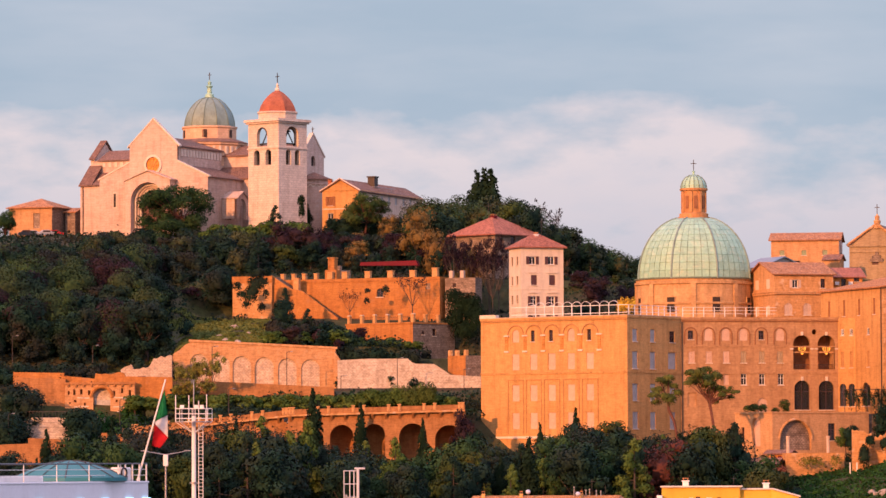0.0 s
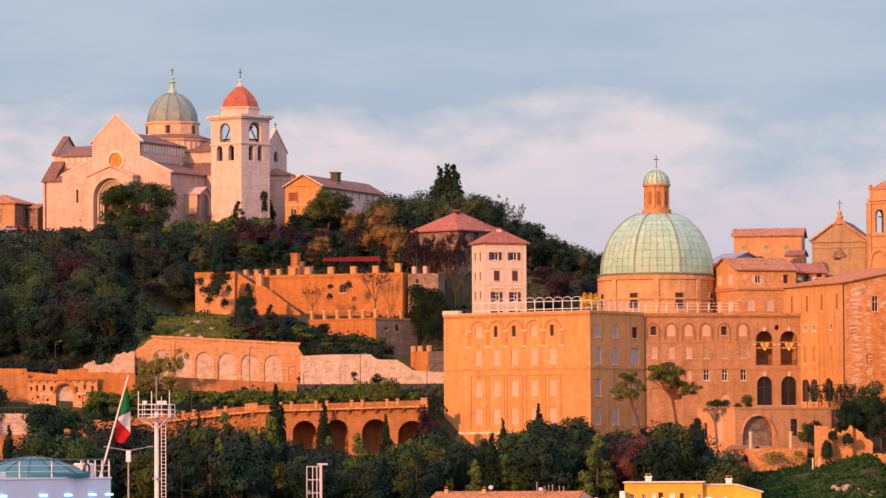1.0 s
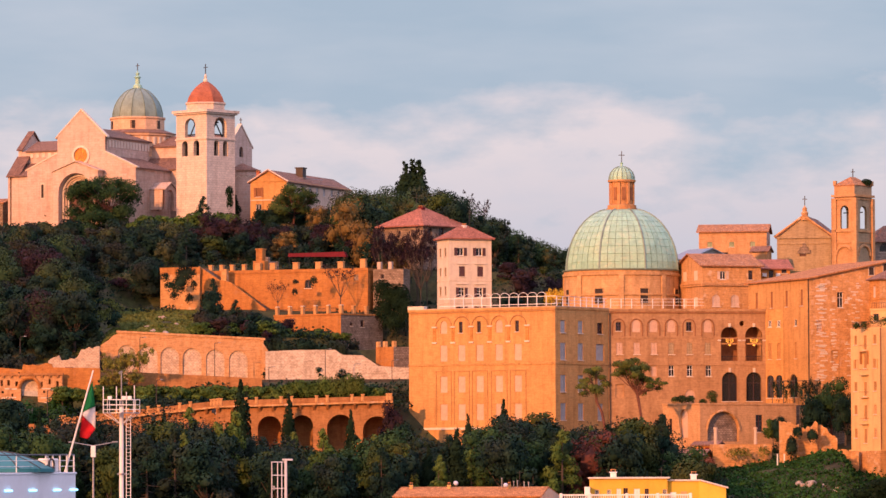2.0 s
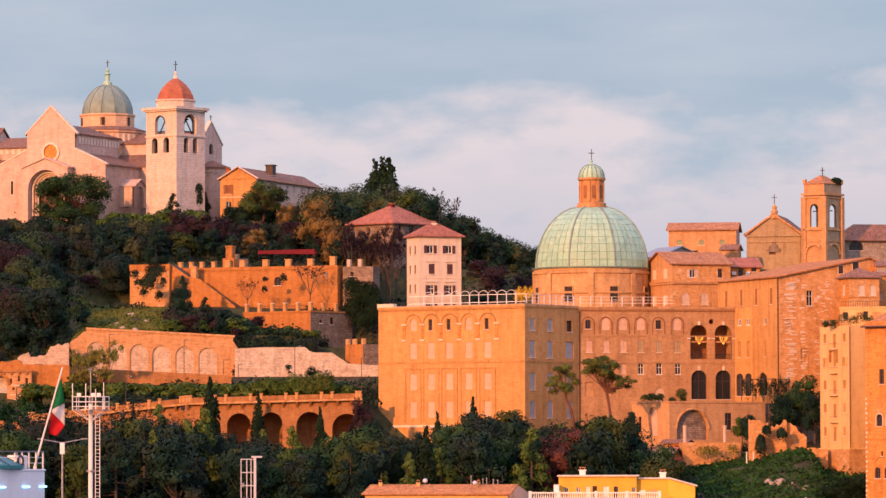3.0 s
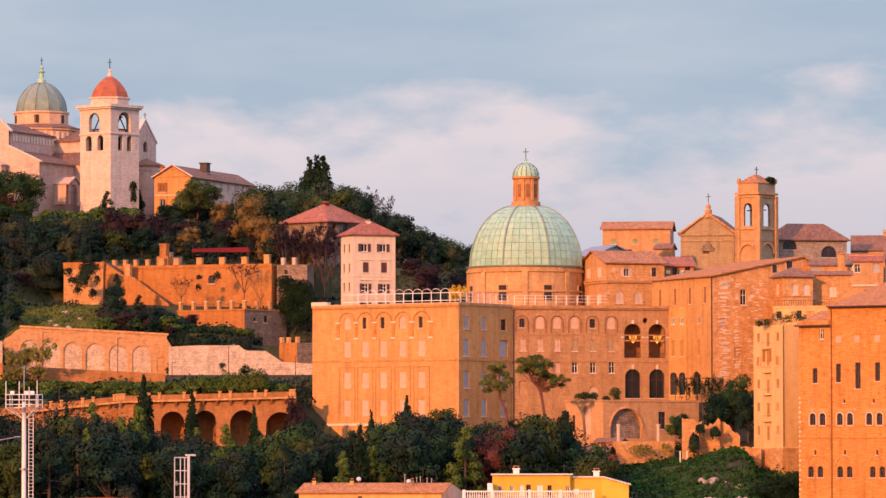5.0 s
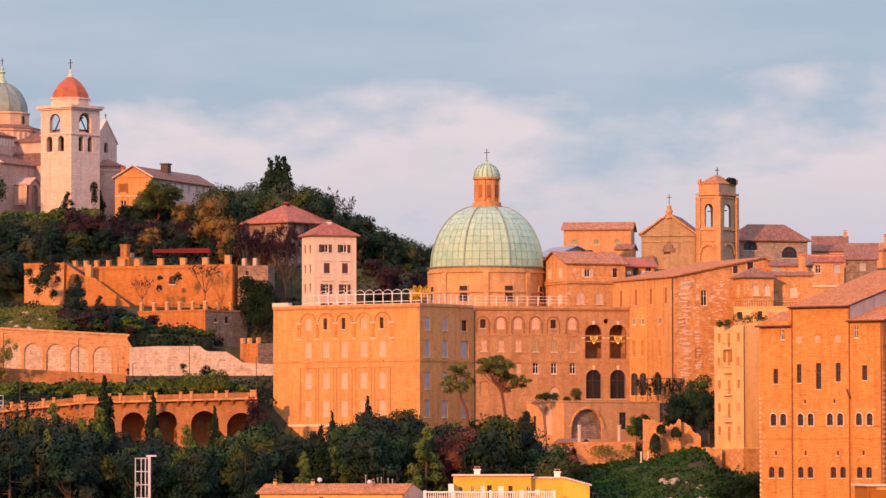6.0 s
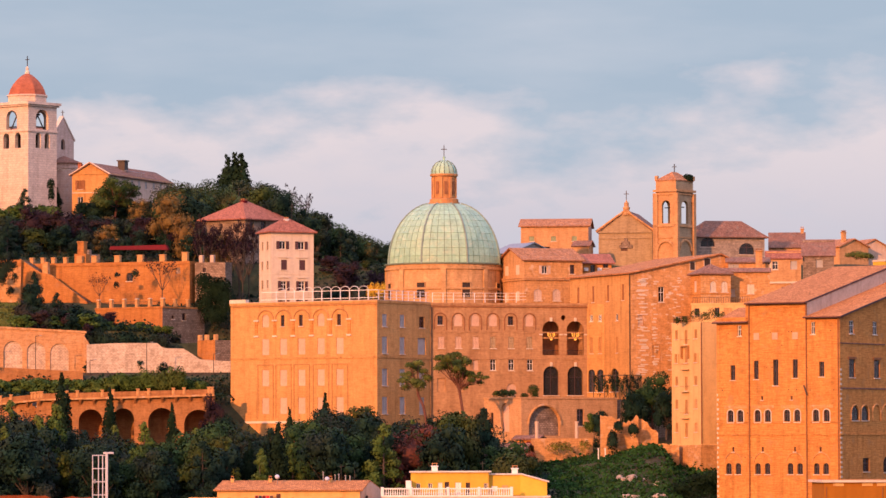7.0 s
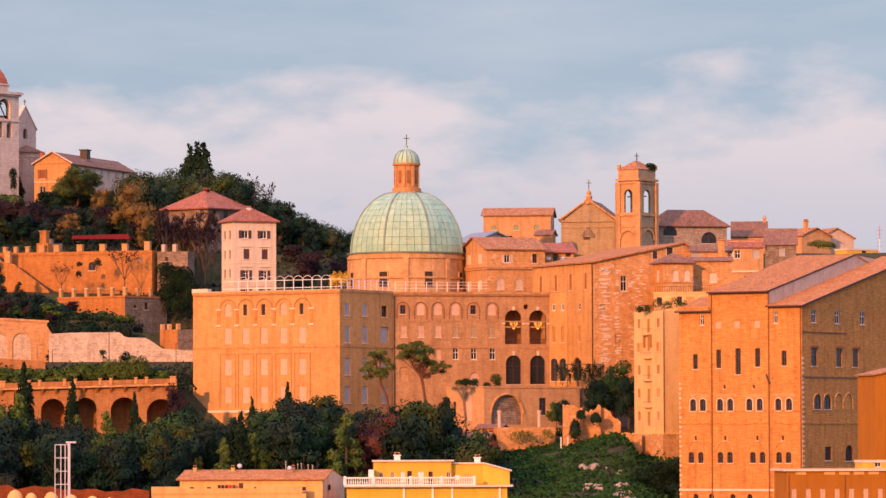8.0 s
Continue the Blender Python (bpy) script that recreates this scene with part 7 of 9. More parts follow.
def via_part(x0, x1, z0, z1, holes, y0, name="wall"):
    """One straight stretch, its deck climbing from z0 to z1."""
    L = x1 - x0
    t = Matrix.Identity(4)
    t[2][0] = (z1 - z0) / L
    bm = wall_bm(L, z0 - 14, holes, 6.5)
    for v in bm.verts:
        if v.co.z > 0.1:
            v.co.z += (z1 - z0) / L * v.co.x
    m = pose(x0 - -48.85, y0, 0)
    part(name, bm, VIADUCT, VIA, m=m)
    for nm, dim, mat in (("deck_edge", (0, L, -0.85, 0.0, z0 - 14 - 0.1, z0 - 14 + 0.22), PATCHED), ("parapet", (0, L, -0.65, -0.35, z0 - 14 + 0.22, z0 - 14 + 1.15), VIADUCT), ("deck", (0, L, 0, 7.5, z0 - 14, z0 - 14 + 0.3), ROAD)):
        b = boxes(dim)
        bmesh.ops.transform(b, matrix=t, verts=b.verts[:])
        part(nm, b, mat, VIA, m=m)
    part("arch_back", boxes((0, L, 5.2, 5.5, 0, min(z0, z1) - 14.5)), VIADUCT, VIA, m=m)
    n = int(L / 2.3) if holes else 0
    for k in range(n):
        u = 0.5 + k * L / n
        part("bracket", shared(("bracket", 1), lambda: prism_yz(((0, -1.1), (0, -0.1), (-0.65, -0.1), (-0.65, -0.3)), -0.2, 0.2), VIADUCT), VIADUCT, VIA, m=m @ pose(u, 0, z0 - 14 + (z1 - z0) / L * u))
    n = int(L / 5.6)
    for k in range(n + 1):
        for s in (-0.95, 0.95):
            u = min(L - 0.4, max(0.4, k * L / n + s))
            part("parapet_post", shared(("parapet_post", 1), lambda: boxes((-0.25, 0.25, -0.75, -0.25, 0.3, 1.42), (-0.34, 0.34, -0.84, -0.16, 1.42, 1.58), ease=0.03), PATCHED), PATCHED, VIA, m=m @ pose(u, 0, z0 - 14 + (z1 - z0) / L * u))


xa, xb, xc = -77.20, -48.85, -17.2
via_part(xb, xc, 28.77, 29.56, [hole((-39.26 - xb), 0, 4.2, 26.94 - 14, "void", arch=1), hole(-33.50 - xb, 0, 4.0, 26.94 - 14, "void", arch=1), hole(-26.63 - xb, 0, 4.7, 27.14 - 14.3, "void", arch=1), hole(-20.07 - xb, 0, 5.0, 27.14 - 14.8, "void", arch=1), hole(-44.31 - xb, 0, 3.6, 26.44 - 14, "void", arch=1)], 0)
via_part(xa, xb, 25.79, 28.77, [hole(u, 0, 4.0, 22.52 - 14, "void", arch=1) for u in (4.5, 10.5, 16.5, 22.5)], 3.0)
part("end_pier", boxes((xa - 1.6 - -48.85, xa - -48.85, 2.2, 9.0, 0, 25.79 - 13.0)), RUBBLE, VIA, "grey stone end pier")

# ruins and terraces at the foot of the left slope
LW = thing("ruined_gatehouse", "ruined brick and stone wall with an arched niche", "ruin", -91.91, 836, 24, -4)
gate_holes = [hole(0.7 + 1.25 * i + 0.22 * math.sin(5.1 * i), 9.2 + 0.25 * math.sin(3.3 * i), 0.34 + 0.16 * abs(math.sin(2.7 * i)), 0.75 + 0.3 * abs(math.sin(1.9 * i)), "void") for i in range(10)]
gate_holes += [hole(0.9 + 1.3 * i + 0.3 * math.sin(4.3 * i), 7.5 + 0.35 * math.sin(2.1 * i), 0.3 + 0.14 * abs(math.sin(1.7 * i)), 0.34 + 0.2 * abs(math.sin(3.7 * i)), "void") for i in (0, 1, 2, 7, 8)]
gate_holes = [o for o in gate_holes if not (4.6 < o["u"] < 9.4 and o["z"] < 10.4) or 8.8 < o["u"] < 9.4]
part("wall", wall_bm(13.06, 35.08 - 24, [hole(6.90, 30.1 - 24, 3.2, 4.3, "void", arch=1)] + gate_holes, 1.0), RETBRICK, LW)
g = random.Random(31)
for k in range(46):
    u, z, w = g.uniform(0.1, 11.6), g.choice((4.4, 4.9, 5.4, 5.9, 6.4, 6.9, 8.5)), round(g.uniform(0.7, 1.9), 1)
    if u + w < 4.9 or 9.0 < u < 12.9 - w:
        part("stone_course", shared(("stone_course", w), lambda: boxes((0.0, 0.05, 0, w, 0, 0.2)), TRIM), TRIM, LW, m=pose(u + w, -0.002, z + g.uniform(-0.08, 0.08), 0, 0, 90) @ pose(-0.05, 0, 0))
part("arch_ring", tube(bmesh.new(), [(6.9 - 2.0 * math.cos(t), -0.02, 8.75 + 1.95 * math.sin(t)) for t in np.linspace(0, math.pi, 13)], 0.34, 6), BASTION, LW, "worn brick ring round the niche")
part("niche_panel", boxes((5.4, 8.4, 0.9, 0.98, 5.9, 8.2)), STEEL, LW, "dark blue-grey panel closing the niche")
part("niche_back", boxes((6.90 - 1.8, 6.90 + 1.8, 1.0, 1.2, 2, 35.08 - 24)), BLOCKS, LW)
part("cornice", boxes((-0.3, 13.06 + 0.2, -0.35, 0.6, 35.08 - 24, 35.50 - 24)), VIADUCT, LW)
for k in range(9):
    part("bracket", boxes((0.4 + 1.45 * k, 0.8 + 1.45 * k, -0.3, 0, 34.66 - 24, 35.08 - 24)), VIADUCT, LW)
part("upper_wall", prism([(-10, 0), (-10, 13.5), (-0.4, 13.3), (-0.4, 12.75), (5.3, 12.2)] + ragged(5.5, 10.8, 13.2, 13.2, 9, 0.25, 4) + [(11.0, 12.6), (19.86, 12.4), (19.86, 0)], 1.4, 2.4), BASTION, LW)
solid("broken_wall", prism([(0, 33)] + ragged(0.0, 2.0, 37.9, 38.9, 4, 0.2, 6) + ragged(2.4, 5.4, 38.0, 38.5, 5, 0.2, 7) + ragged(6.2, 9.6, 40.0, 40.6, 5, 0.25, 8) + [(9.6, 33)], 0, 1.0), INFILLSTONE, "pale broken stone wall with a ragged top", "wall", m=pose(-82.53, 846, 0.1))
part("wall", prism(((-9.5, 0), (-9.5, 36.54 - 24), (0, 36.13 - 24), (0, 0)), 0.3, 1.3), VIADUCT, LW)
ST = thing("stepped_terrace", "pale stone stepped terrace wall", "terrace wall", -97.98, 826, 20, -3)
for k in range(9):
    part("stone_tier", boxes((0.25 * k - 1.0, 14.6, -0.22 * (8 - k), 1.0, 24.79 - 20 + 0.46 * k, 24.79 - 20 + 0.46 * k + 0.42), ease=0.04), BLOCKS, ST)
part("railing", boxes((0, 11.36, 0.2, 0.26, 29.95 - 20, 30.05 - 20), *[(0.6 * k, 0.6 * k + 0.05, 0.2, 0.26, 28.71 - 20, 29.95 - 20) for k in range(19)]), IRON, ST)
part("fill", boxes((-0.5, 14.6, 0.6, 6, 0, 28.71 - 20)), RUBBLE, ST)
BW = solid("brick_terrace_wall", prism(((-16, 10), (-16, 23.30), (5.09, 24.12), (5.09, 25.13), (12.02, 24.83), (12.02, 10)), 0, 1.0), VIADUCT, "long low brick terrace wall", "terrace wall", m=pose(-101.39, 815, 0))
solid("brick_pier_wall", boxes((0, 6.29, 0, 3, 10, 25.72), (0, 1.0, -0.3, 0.0, 10, 25.93)), VIADUCT, "dark brick wall end below the viaduct", "wall", m=pose(-82.64, 812, 0, 0, 0, -8))

# the terrace with the big arch below the loggia
UND = block("arched_terrace", "brick terrace substructure with a wide blind arch", "terrace", 36.65, 787, 12, 28.93, 58, 11.5, 20.6, APRICOT,
            [hole(6.6, 22.94, 2.4, 5.0, "blind", arch=1, deep=0.4), hole(2.4, 23.92, 1.0, 2.4, "dark")], [hole(4.9, 22.25, 6.6, 5.2, "blind", arch=1, infill=BASTION, deep=0.9), hole(12.6, 23.92, 1.5, 3.0, "dark"), hole(17.0, 23.92, 0.8, 1.6, "dark")], parapet=0.3, bands=((28.64, 0.3, 0.12),))
part("terrace_fill", boxes((-11, -0.5, 0.5, 32, 6, 28.93 - 12.3)), RUBBLE, UND)
bm = bmesh.new()
for a in np.linspace(0, math.pi, 17)[:-1]:
    b = a + math.pi / 16
    rod(bm, (0.03, 4.9 - 3.45 * math.cos(a), 22.25 - 12 + 1.9 + 3.45 * math.sin(a)), (0.03, 4.9 - 3.45 * math.cos(b), 22.25 - 12 + 1.9 + 3.45 * math.sin(b)), 0.22, 0.22, 6)
part("arch_moulding", bm, PATCHED, UND)
lw = block("garden_wall_house", "low patched brick garden building", "outbuilding", 38.38, 776, 8, 21.73, 82, 5, 10.2, PATCHED, (), (), parapet=0.2)
for u in (0.6, 7.6):
    part("flue", rods(((-1.0, u, 12), (-1.0, u, 24.35 - 8), 0.28, 0.28, 8), ((-1.0, u, 24.35 - 8), (-1.0, u, 24.64 - 8), 0.36, 0.36, 8)), PALE, lw)
block("tile_shed", "small brick shed with a dark tile roof", "shed", 36.63, 774, 8, 19.99, 20, 5, 4, SIENNA, [hole(3.6, 18.83, 1.2, 1.6, "old")], (), roof=("x", 0.9), tiles=OLDTILE)
block("red_door_shed", "small rendered shed with a red door beside the arch", "shed", 39.01, 779, 8, 21.74, 20, 4.0, 4, SIENNA, [hole(2.6, 19.01, 1.1, 2.2, "shut", infill=REDNET)], (), roof=("x", 0.5), tiles=OLDTILE)
for k, (a, b, za, zb, sd) in enumerate(((49.50, 52.80, 25.68, 25.10, 3), (52.74, 56.04, 23.85, 25.40, 8), (55.82, 59.50, 25.67, 22.59, 14))):
    solid("ruined_arch_wall", prism([(a, 10)] + ragged(a, b, za, zb, 8, 0.35, sd) + [(b, 10)], 0, 1.2), PATCHED, "ruined brick wall overgrown with ivy", "ruin", m=pose(0, 772 + k, 0))
solid("plinth_wall", prism([(58.92, 8)] + ragged(58.92, 62.48, 20.66, 20.47, 5, 0.2, 2) + [(62.48, 8)], 0, 1.5), PATCHED, "brick and stone wall at the foot of the slim house", "wall", m=pose(0, 766, 0))
for k, u in enumerate((48.86, 50.02)):
    solid("white_post", boxes((-0.1, 0.1, -0.1, 0.1, -1, 2.9), (-0.14, 0.14, -0.14, 0.14, 2.9, 3.0)), WHITE, "plain white painted timber post", "post", m=pose(u, 768, 18.55 - 1.5), group="white posts by the ruin")
per = thing("pergola", "iron pergola hung with dark creeper by the loggia", "pergola", 50.49, 808, 29.37, -8)
for k in range(5):
    part("post", boxes((2.0 * k, 2.0 * k + 0.14, 0, 0.14, -1.5, 3.6)), IRON, per)
part("beam", boxes((-0.3, 8.6, 0, 0.14, 3.6, 3.75)), IRON, per)
part("creeper", leaf_mesh("creeper", [(0.3 + 0.45 * k, 0, 2.6 - 0.8 * (k % 3), 0.35, 0.3, 1.4 + 0.5 * (k % 2)) for k in range(19)], 1500, 0.26, LEAF, 31, 0.2), LEAF, per)
red = thing("red_awning", "long dark red awning above the bastion", "awning", -40.25, 905, 56, -10)
part("cloth", prism(((0, 59.91 - 56), (0.2, 60.59 - 56), (11.5, 60.82 - 56), (12.0, 59.80 - 56)), 0, 2.2), REDNET, red)
part("post", rods(((0.3, 0.1, -3), (0.3, 0.1, 61.27 - 56), 0.06)), IRON, red)
part("post", rods(((11.4, 0.1, -3), (11.4, 0.1, 61.27 - 56), 0.06)), IRON, red)
solid("pale_bulkhead", boxes((0, 2.6, 0, 2, -3, 0.9), (0, 0.9, 0.2, 1.8, 0.9, 1.8), ease=0.08), RUBBLE, "rough grey stone wall stub above the bastion", "wall", m=pose(-44.53, 900, 57.89))
st2 = block("stone_stairhead", "dark brick stairhead with pale posts below the white house", "terrace wall", -17.84, 846, 34, 40.39, 55, 6, 8, BASTION, (), (), parapet=0.2, side_mat={"right": RUBBLE})
for u in (0.3, 2.6, 5.6):
    part("post", boxes((-6 + u - 0.35, -6 + u + 0.35, 0.05, 0.75, 40.39 - 34, 41.45 - 34), ease=0.05), PATCHED, st2)


# ---------------------------------------------------------------- trees
models = {
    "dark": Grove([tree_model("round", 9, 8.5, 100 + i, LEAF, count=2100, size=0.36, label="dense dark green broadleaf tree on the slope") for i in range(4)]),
    "olive": Grove([tree_model("round", 8, 8, 200 + i, OLIVE, count=1959, size=0.35, label="olive green tree with sunlit leaves") for i in range(3)]),
    "purple": Grove([tree_model("round", 8.5, 8.5, 300 + i, PURPLE, count=1400, size=0.33, label="purple-brown tree thinning in autumn") for i in range(3)]),
    "rust": Grove([tree_model("round", 9, 9.5, 400 + i, RUST, count=1300, size=0.3, label="orange-brown autumn tree with thin foliage") for i in range(2)]),
    "airy": Grove([tree_model("bare", 7, 6, 550 + i, YELLOW_GREEN, count=1900, size=0.24, label="airy yellow-green tree thinning in autumn", name="thin_tree") for i in range(2)]),
    "pine": Grove([tree_model("round", 9, 11, 600 + i, PINEDARK, PINEBARK, 3600, 0.36, "broad bushy dark green pine", "pine_tree") for i in range(2)]),
    "cypress": Grove([tree_model("column", 10, 3.4, 700 + i, DEEP, count=1540, size=0.4, label="slender dark green cypress tree", name="cypress") for i in range(2)]),
    "cedar": Grove([tree_model("cone", 11, 9, 800 + i, LEAF, count=2660, size=0.33, label="dark green conical conifer tree", name="conifer") for i in range(2)]),
    "young": Grove([tree_model("cone", 9, 6.5, 850 + i, HEDGE, count=2200, size=0.3, label="bright green young conifer with soft sprays", name="conifer") for i in range(2)]),
    "thin": Grove([tree_model("bare", 8, 5, 560 + i, PURPLE, count=900, size=0.22, label="thin brown leafless tree by the pale house", name="bare_tree") for i in range(2)]),
    "autumn": Grove([tree_model("round", 8, 7, 980 + i, REDLEAF, count=1100, size=0.26, label="reddish-brown autumn tree with thinning leaves") for i in range(2)]),
    "bare": Grove([tree_model("bare", 7, 6, 900 + i, PURPLE, count=160, size=0.28, label="nearly bare tree with thin twigs", name="bare_tree") for i in range(2)]),
    "bush": Grove([tree_model("round", 3.4, 4.4, 950 + i, HEDGE, count=700, size=0.34, label="clipped green bush along the hill road", name="bush") for i in range(2)]),
}


def top_limit(x, y, rise):
    """The height at which a crown of that elevation stops, in thousandths over the eye."""
    return EYE + rise / 1000 * y


def plant(kind, x, y, height, wide=1.0, which=None, turn=None, z=None):
    gr = models[kind]
    base = {"dark": 9, "olive": 8, "purple": 8.5, "rust": 9, "airy": 7, "pine": 9, "cypress": 10, "cedar": 11, "young": 9, "thin": 8, "autumn": 8, "bare": 7, "bush": 3.4}[kind]
    s = height / base
    return gr.plant(x, y, ground_z(x, y) - 0.2 if z is None else z, s, turn, which, wide)


def scatter(x0, x1, y0, y1, step, kinds, heights, rise, skip=None, seed=1, need=2.0):
    """Trees on a jittered grid, none taller than the line of sight `rise` allows."""
    g = random.Random(seed)
    y = y0
    while y < y1:
        x = x0 + g.uniform(0, step)
        while x < x1:
            px, py = x + g.uniform(-1.6, 1.6), y + g.uniform(-1.6, 1.6)
            lim = rise(px) if callable(rise) else rise
            h = min(g.uniform(*heights), top_limit(px, py, lim) - ground_z(px, py))
            k = g.choice(kinds)
            if h > need and not (skip and skip(px, py)):
                plant(k, px, py, h, min(1.5, max(0.9, 7.0 / max(h, 3))) * g.uniform(0.85, 1.15))
            x += step * g.uniform(0.85, 1.2)
        y += step * 0.9


def wood(name, label, x0, x1, y0, y1, step, heights, rise, count, mat, seed, skip=None, size=0.5, big=1.0, inner=0.72):
    """Closed woodland: crown beside crown, joined, since nobody could count them."""
    g = random.Random(seed)
    lobes = []
    y = y0
    while y < y1:
        x = x0 + g.uniform(0, step)
        while x < x1:
            px, py = x + g.uniform(-2, 2), y + g.uniform(-2, 2)
            gz = ground_z(px, py)
            h = min(g.uniform(*heights), top_limit(px, py, rise(px)) - gz)
            if h > 1.5 and not (skip and skip(px, py)):
                r = min(4.2, max(1.6, h * 0.42)) * g.uniform(0.85, 1.15) * big
                for k in range(7):
                    a, q = g.uniform(0, math.tau), g.uniform(0.2, 0.75)
                    rr = r * g.uniform(0.3, 0.55)
                    zz = gz + h * g.uniform(0.25, 0.85) - rr * 0.3
                    lobes.append((px + r * q * math.cos(a), py + r * q * math.sin(a), zz, rr, rr, rr * g.uniform(0.7, 1.0)))
                lobes.append((px, py, gz + h * 0.55, r * 0.75, r * 0.75, h * 0.42))
            x += step * g.uniform(0.8, 1.25)
        y += step * 0.85
    return tagged(new(name, leaf_mesh(name, lobes, count, size, mat, seed, inner)), label, "trees", kind="stuff")


def line_left(x):
    return 48.6 - 1.5 * ease(-x, 80, 90) - 1.6 * ease(-x, 97, 104) - 7.0 * ease(x, -86, -77) + 2.0 * math.sin(x * 0.35) + 1.2 * math.sin(x * 0.9 + 1)


def clear_left(x, y):
    return x > -67.5 and 845 < y < 905 or x > -78 and y < 886


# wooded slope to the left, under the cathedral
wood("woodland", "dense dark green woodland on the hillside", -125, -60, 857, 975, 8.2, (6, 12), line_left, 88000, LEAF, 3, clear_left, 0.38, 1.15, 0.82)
wood("woodland", "mid green broadleaf woodland on the hillside", -124, -62, 862, 968, 12.0, (8, 13), line_left, 34000, MIDGREEN, 93, clear_left, 0.36, 1.25, 0.84)
wood("woodland", "purple-brown autumn woodland on the hillside", -122, -62, 862, 965, 15.0, (8, 13), line_left, 20000, PURPLE, 13, clear_left, 0.34, 1.25, 0.82)
wood("woodland", "dark bushes along the top of the ruined walls", -125, -73, 850, 868, 4.5, (3, 6), line_left, 22000, LEAF, 53, None, 0.36)
scatter(-122, -66, 858, 886, 7.0, ["dark"] * 7 + ["purple", "cedar", "pine"], (6, 13), line_left, clear_left, 3)
wood("shrubbery", "dense dark shrubs on the slope under the cathedral", -124, -62, 905, 966, 5.2, (2.5, 7), lambda x: 51.7 - 2.6 * ease(-x, 95, 102) + 1.0 * math.sin(x * 0.7), 34000, LEAF, 95, lambda x, y: x > -70 and y < 912, 0.38, 1.1, 0.78)
wood("shrubbery", "mid green shrubs on the slope under the cathedral", -124, -62, 910, 962, 10.0, (3, 7), lambda x: 52.0 - 2.8 * ease(-x, 95, 102), 12000, MIDGREEN, 96, None, 0.36, 1.1, 0.8)
# between bastion and cathedral
scatter(-66, -22, 906, 966, 7.2, ["dark", "dark", "purple", "olive", "rust", "cedar"], (4, 9), lambda x: 50.5 if x < -45 else 52, lambda x, y: -58 < x < -28 and y < 914, 5)
wood("woodland", "dark scrubby woodland below the cathedral terrace", -70, -20, 912, 972, 5.5, (2.5, 5.5), lambda x: 51.0, 32000, LEAF, 23, None, 0.36)
# skyline right of the orange gable house
def ridge_line(x):
    return np.interp(x, (-31, -20, -12, -8.7, -4, -1, 2, 5.5, 9.7, 15.6, 22), (59.0, 58.8, 59.8, 58.6, 55.6, 53.2, 51.6, 49.4, 47.6, 45.7, 44)) + 0.6 * math.sin(x * 0.8) + 0.4 * math.sin(x * 2.3)


wood("woodland", "dark green woodland along the ridge", -31, 24, 926, 975, 6.0, (12, 20), ridge_line, 42000, MIDGREEN, 33, None, 0.38)
scatter(-30, 20, 918, 950, 7.5, ["dark", "olive", "olive", "cedar"], (9, 19), ridge_line, lambda x, y: -30 < x < -4 and y < 900, 6)
scatter(-4, 22, 872, 918, 7.5, ["dark", "olive", "dark", "purple"], (5, 9), lambda x: np.interp(x, (-4, 4, 12, 22), (46, 43, 42, 38)), lambda x, y: -14 < x < 1 and y < 903, 7)


def line_low(x):
    return np.interp(x, (-104, -86, -82, -70, -57, -46, -43, -40, -22, -10, 4, 20, 30, 36), (1.0, 1.0, 6.5, 10.5, 10.5, 9.5, 5.0, 3.4, 2.6, 5.0, 8.6, 7.8, 4.5, 0.5)) + 1.8 * math.sin(x * 0.9) + 1.5 * math.sin(x * 0.31)


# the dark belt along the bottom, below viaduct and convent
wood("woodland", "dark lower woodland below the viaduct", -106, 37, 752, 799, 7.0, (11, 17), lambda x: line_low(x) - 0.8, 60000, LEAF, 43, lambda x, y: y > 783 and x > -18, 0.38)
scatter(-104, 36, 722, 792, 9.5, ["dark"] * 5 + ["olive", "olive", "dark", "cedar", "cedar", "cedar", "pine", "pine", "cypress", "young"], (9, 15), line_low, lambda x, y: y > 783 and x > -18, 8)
# hedges along the road
for i in range(34):
    x = -78 + 1.75 * i
    plant("bush", x + RNG.uniform(-.5, .5), 826 + RNG.uniform(-3, 4), 2.8 + RNG.uniform(0, 1.2), 1.35, z=29.6)
for i in range(12):
    plant("bush", -35.40 + 1.0 * i, 823 + RNG.uniform(-1, 2), 2.7 + RNG.uniform(0, 0.5), 1.3, z=30.5)
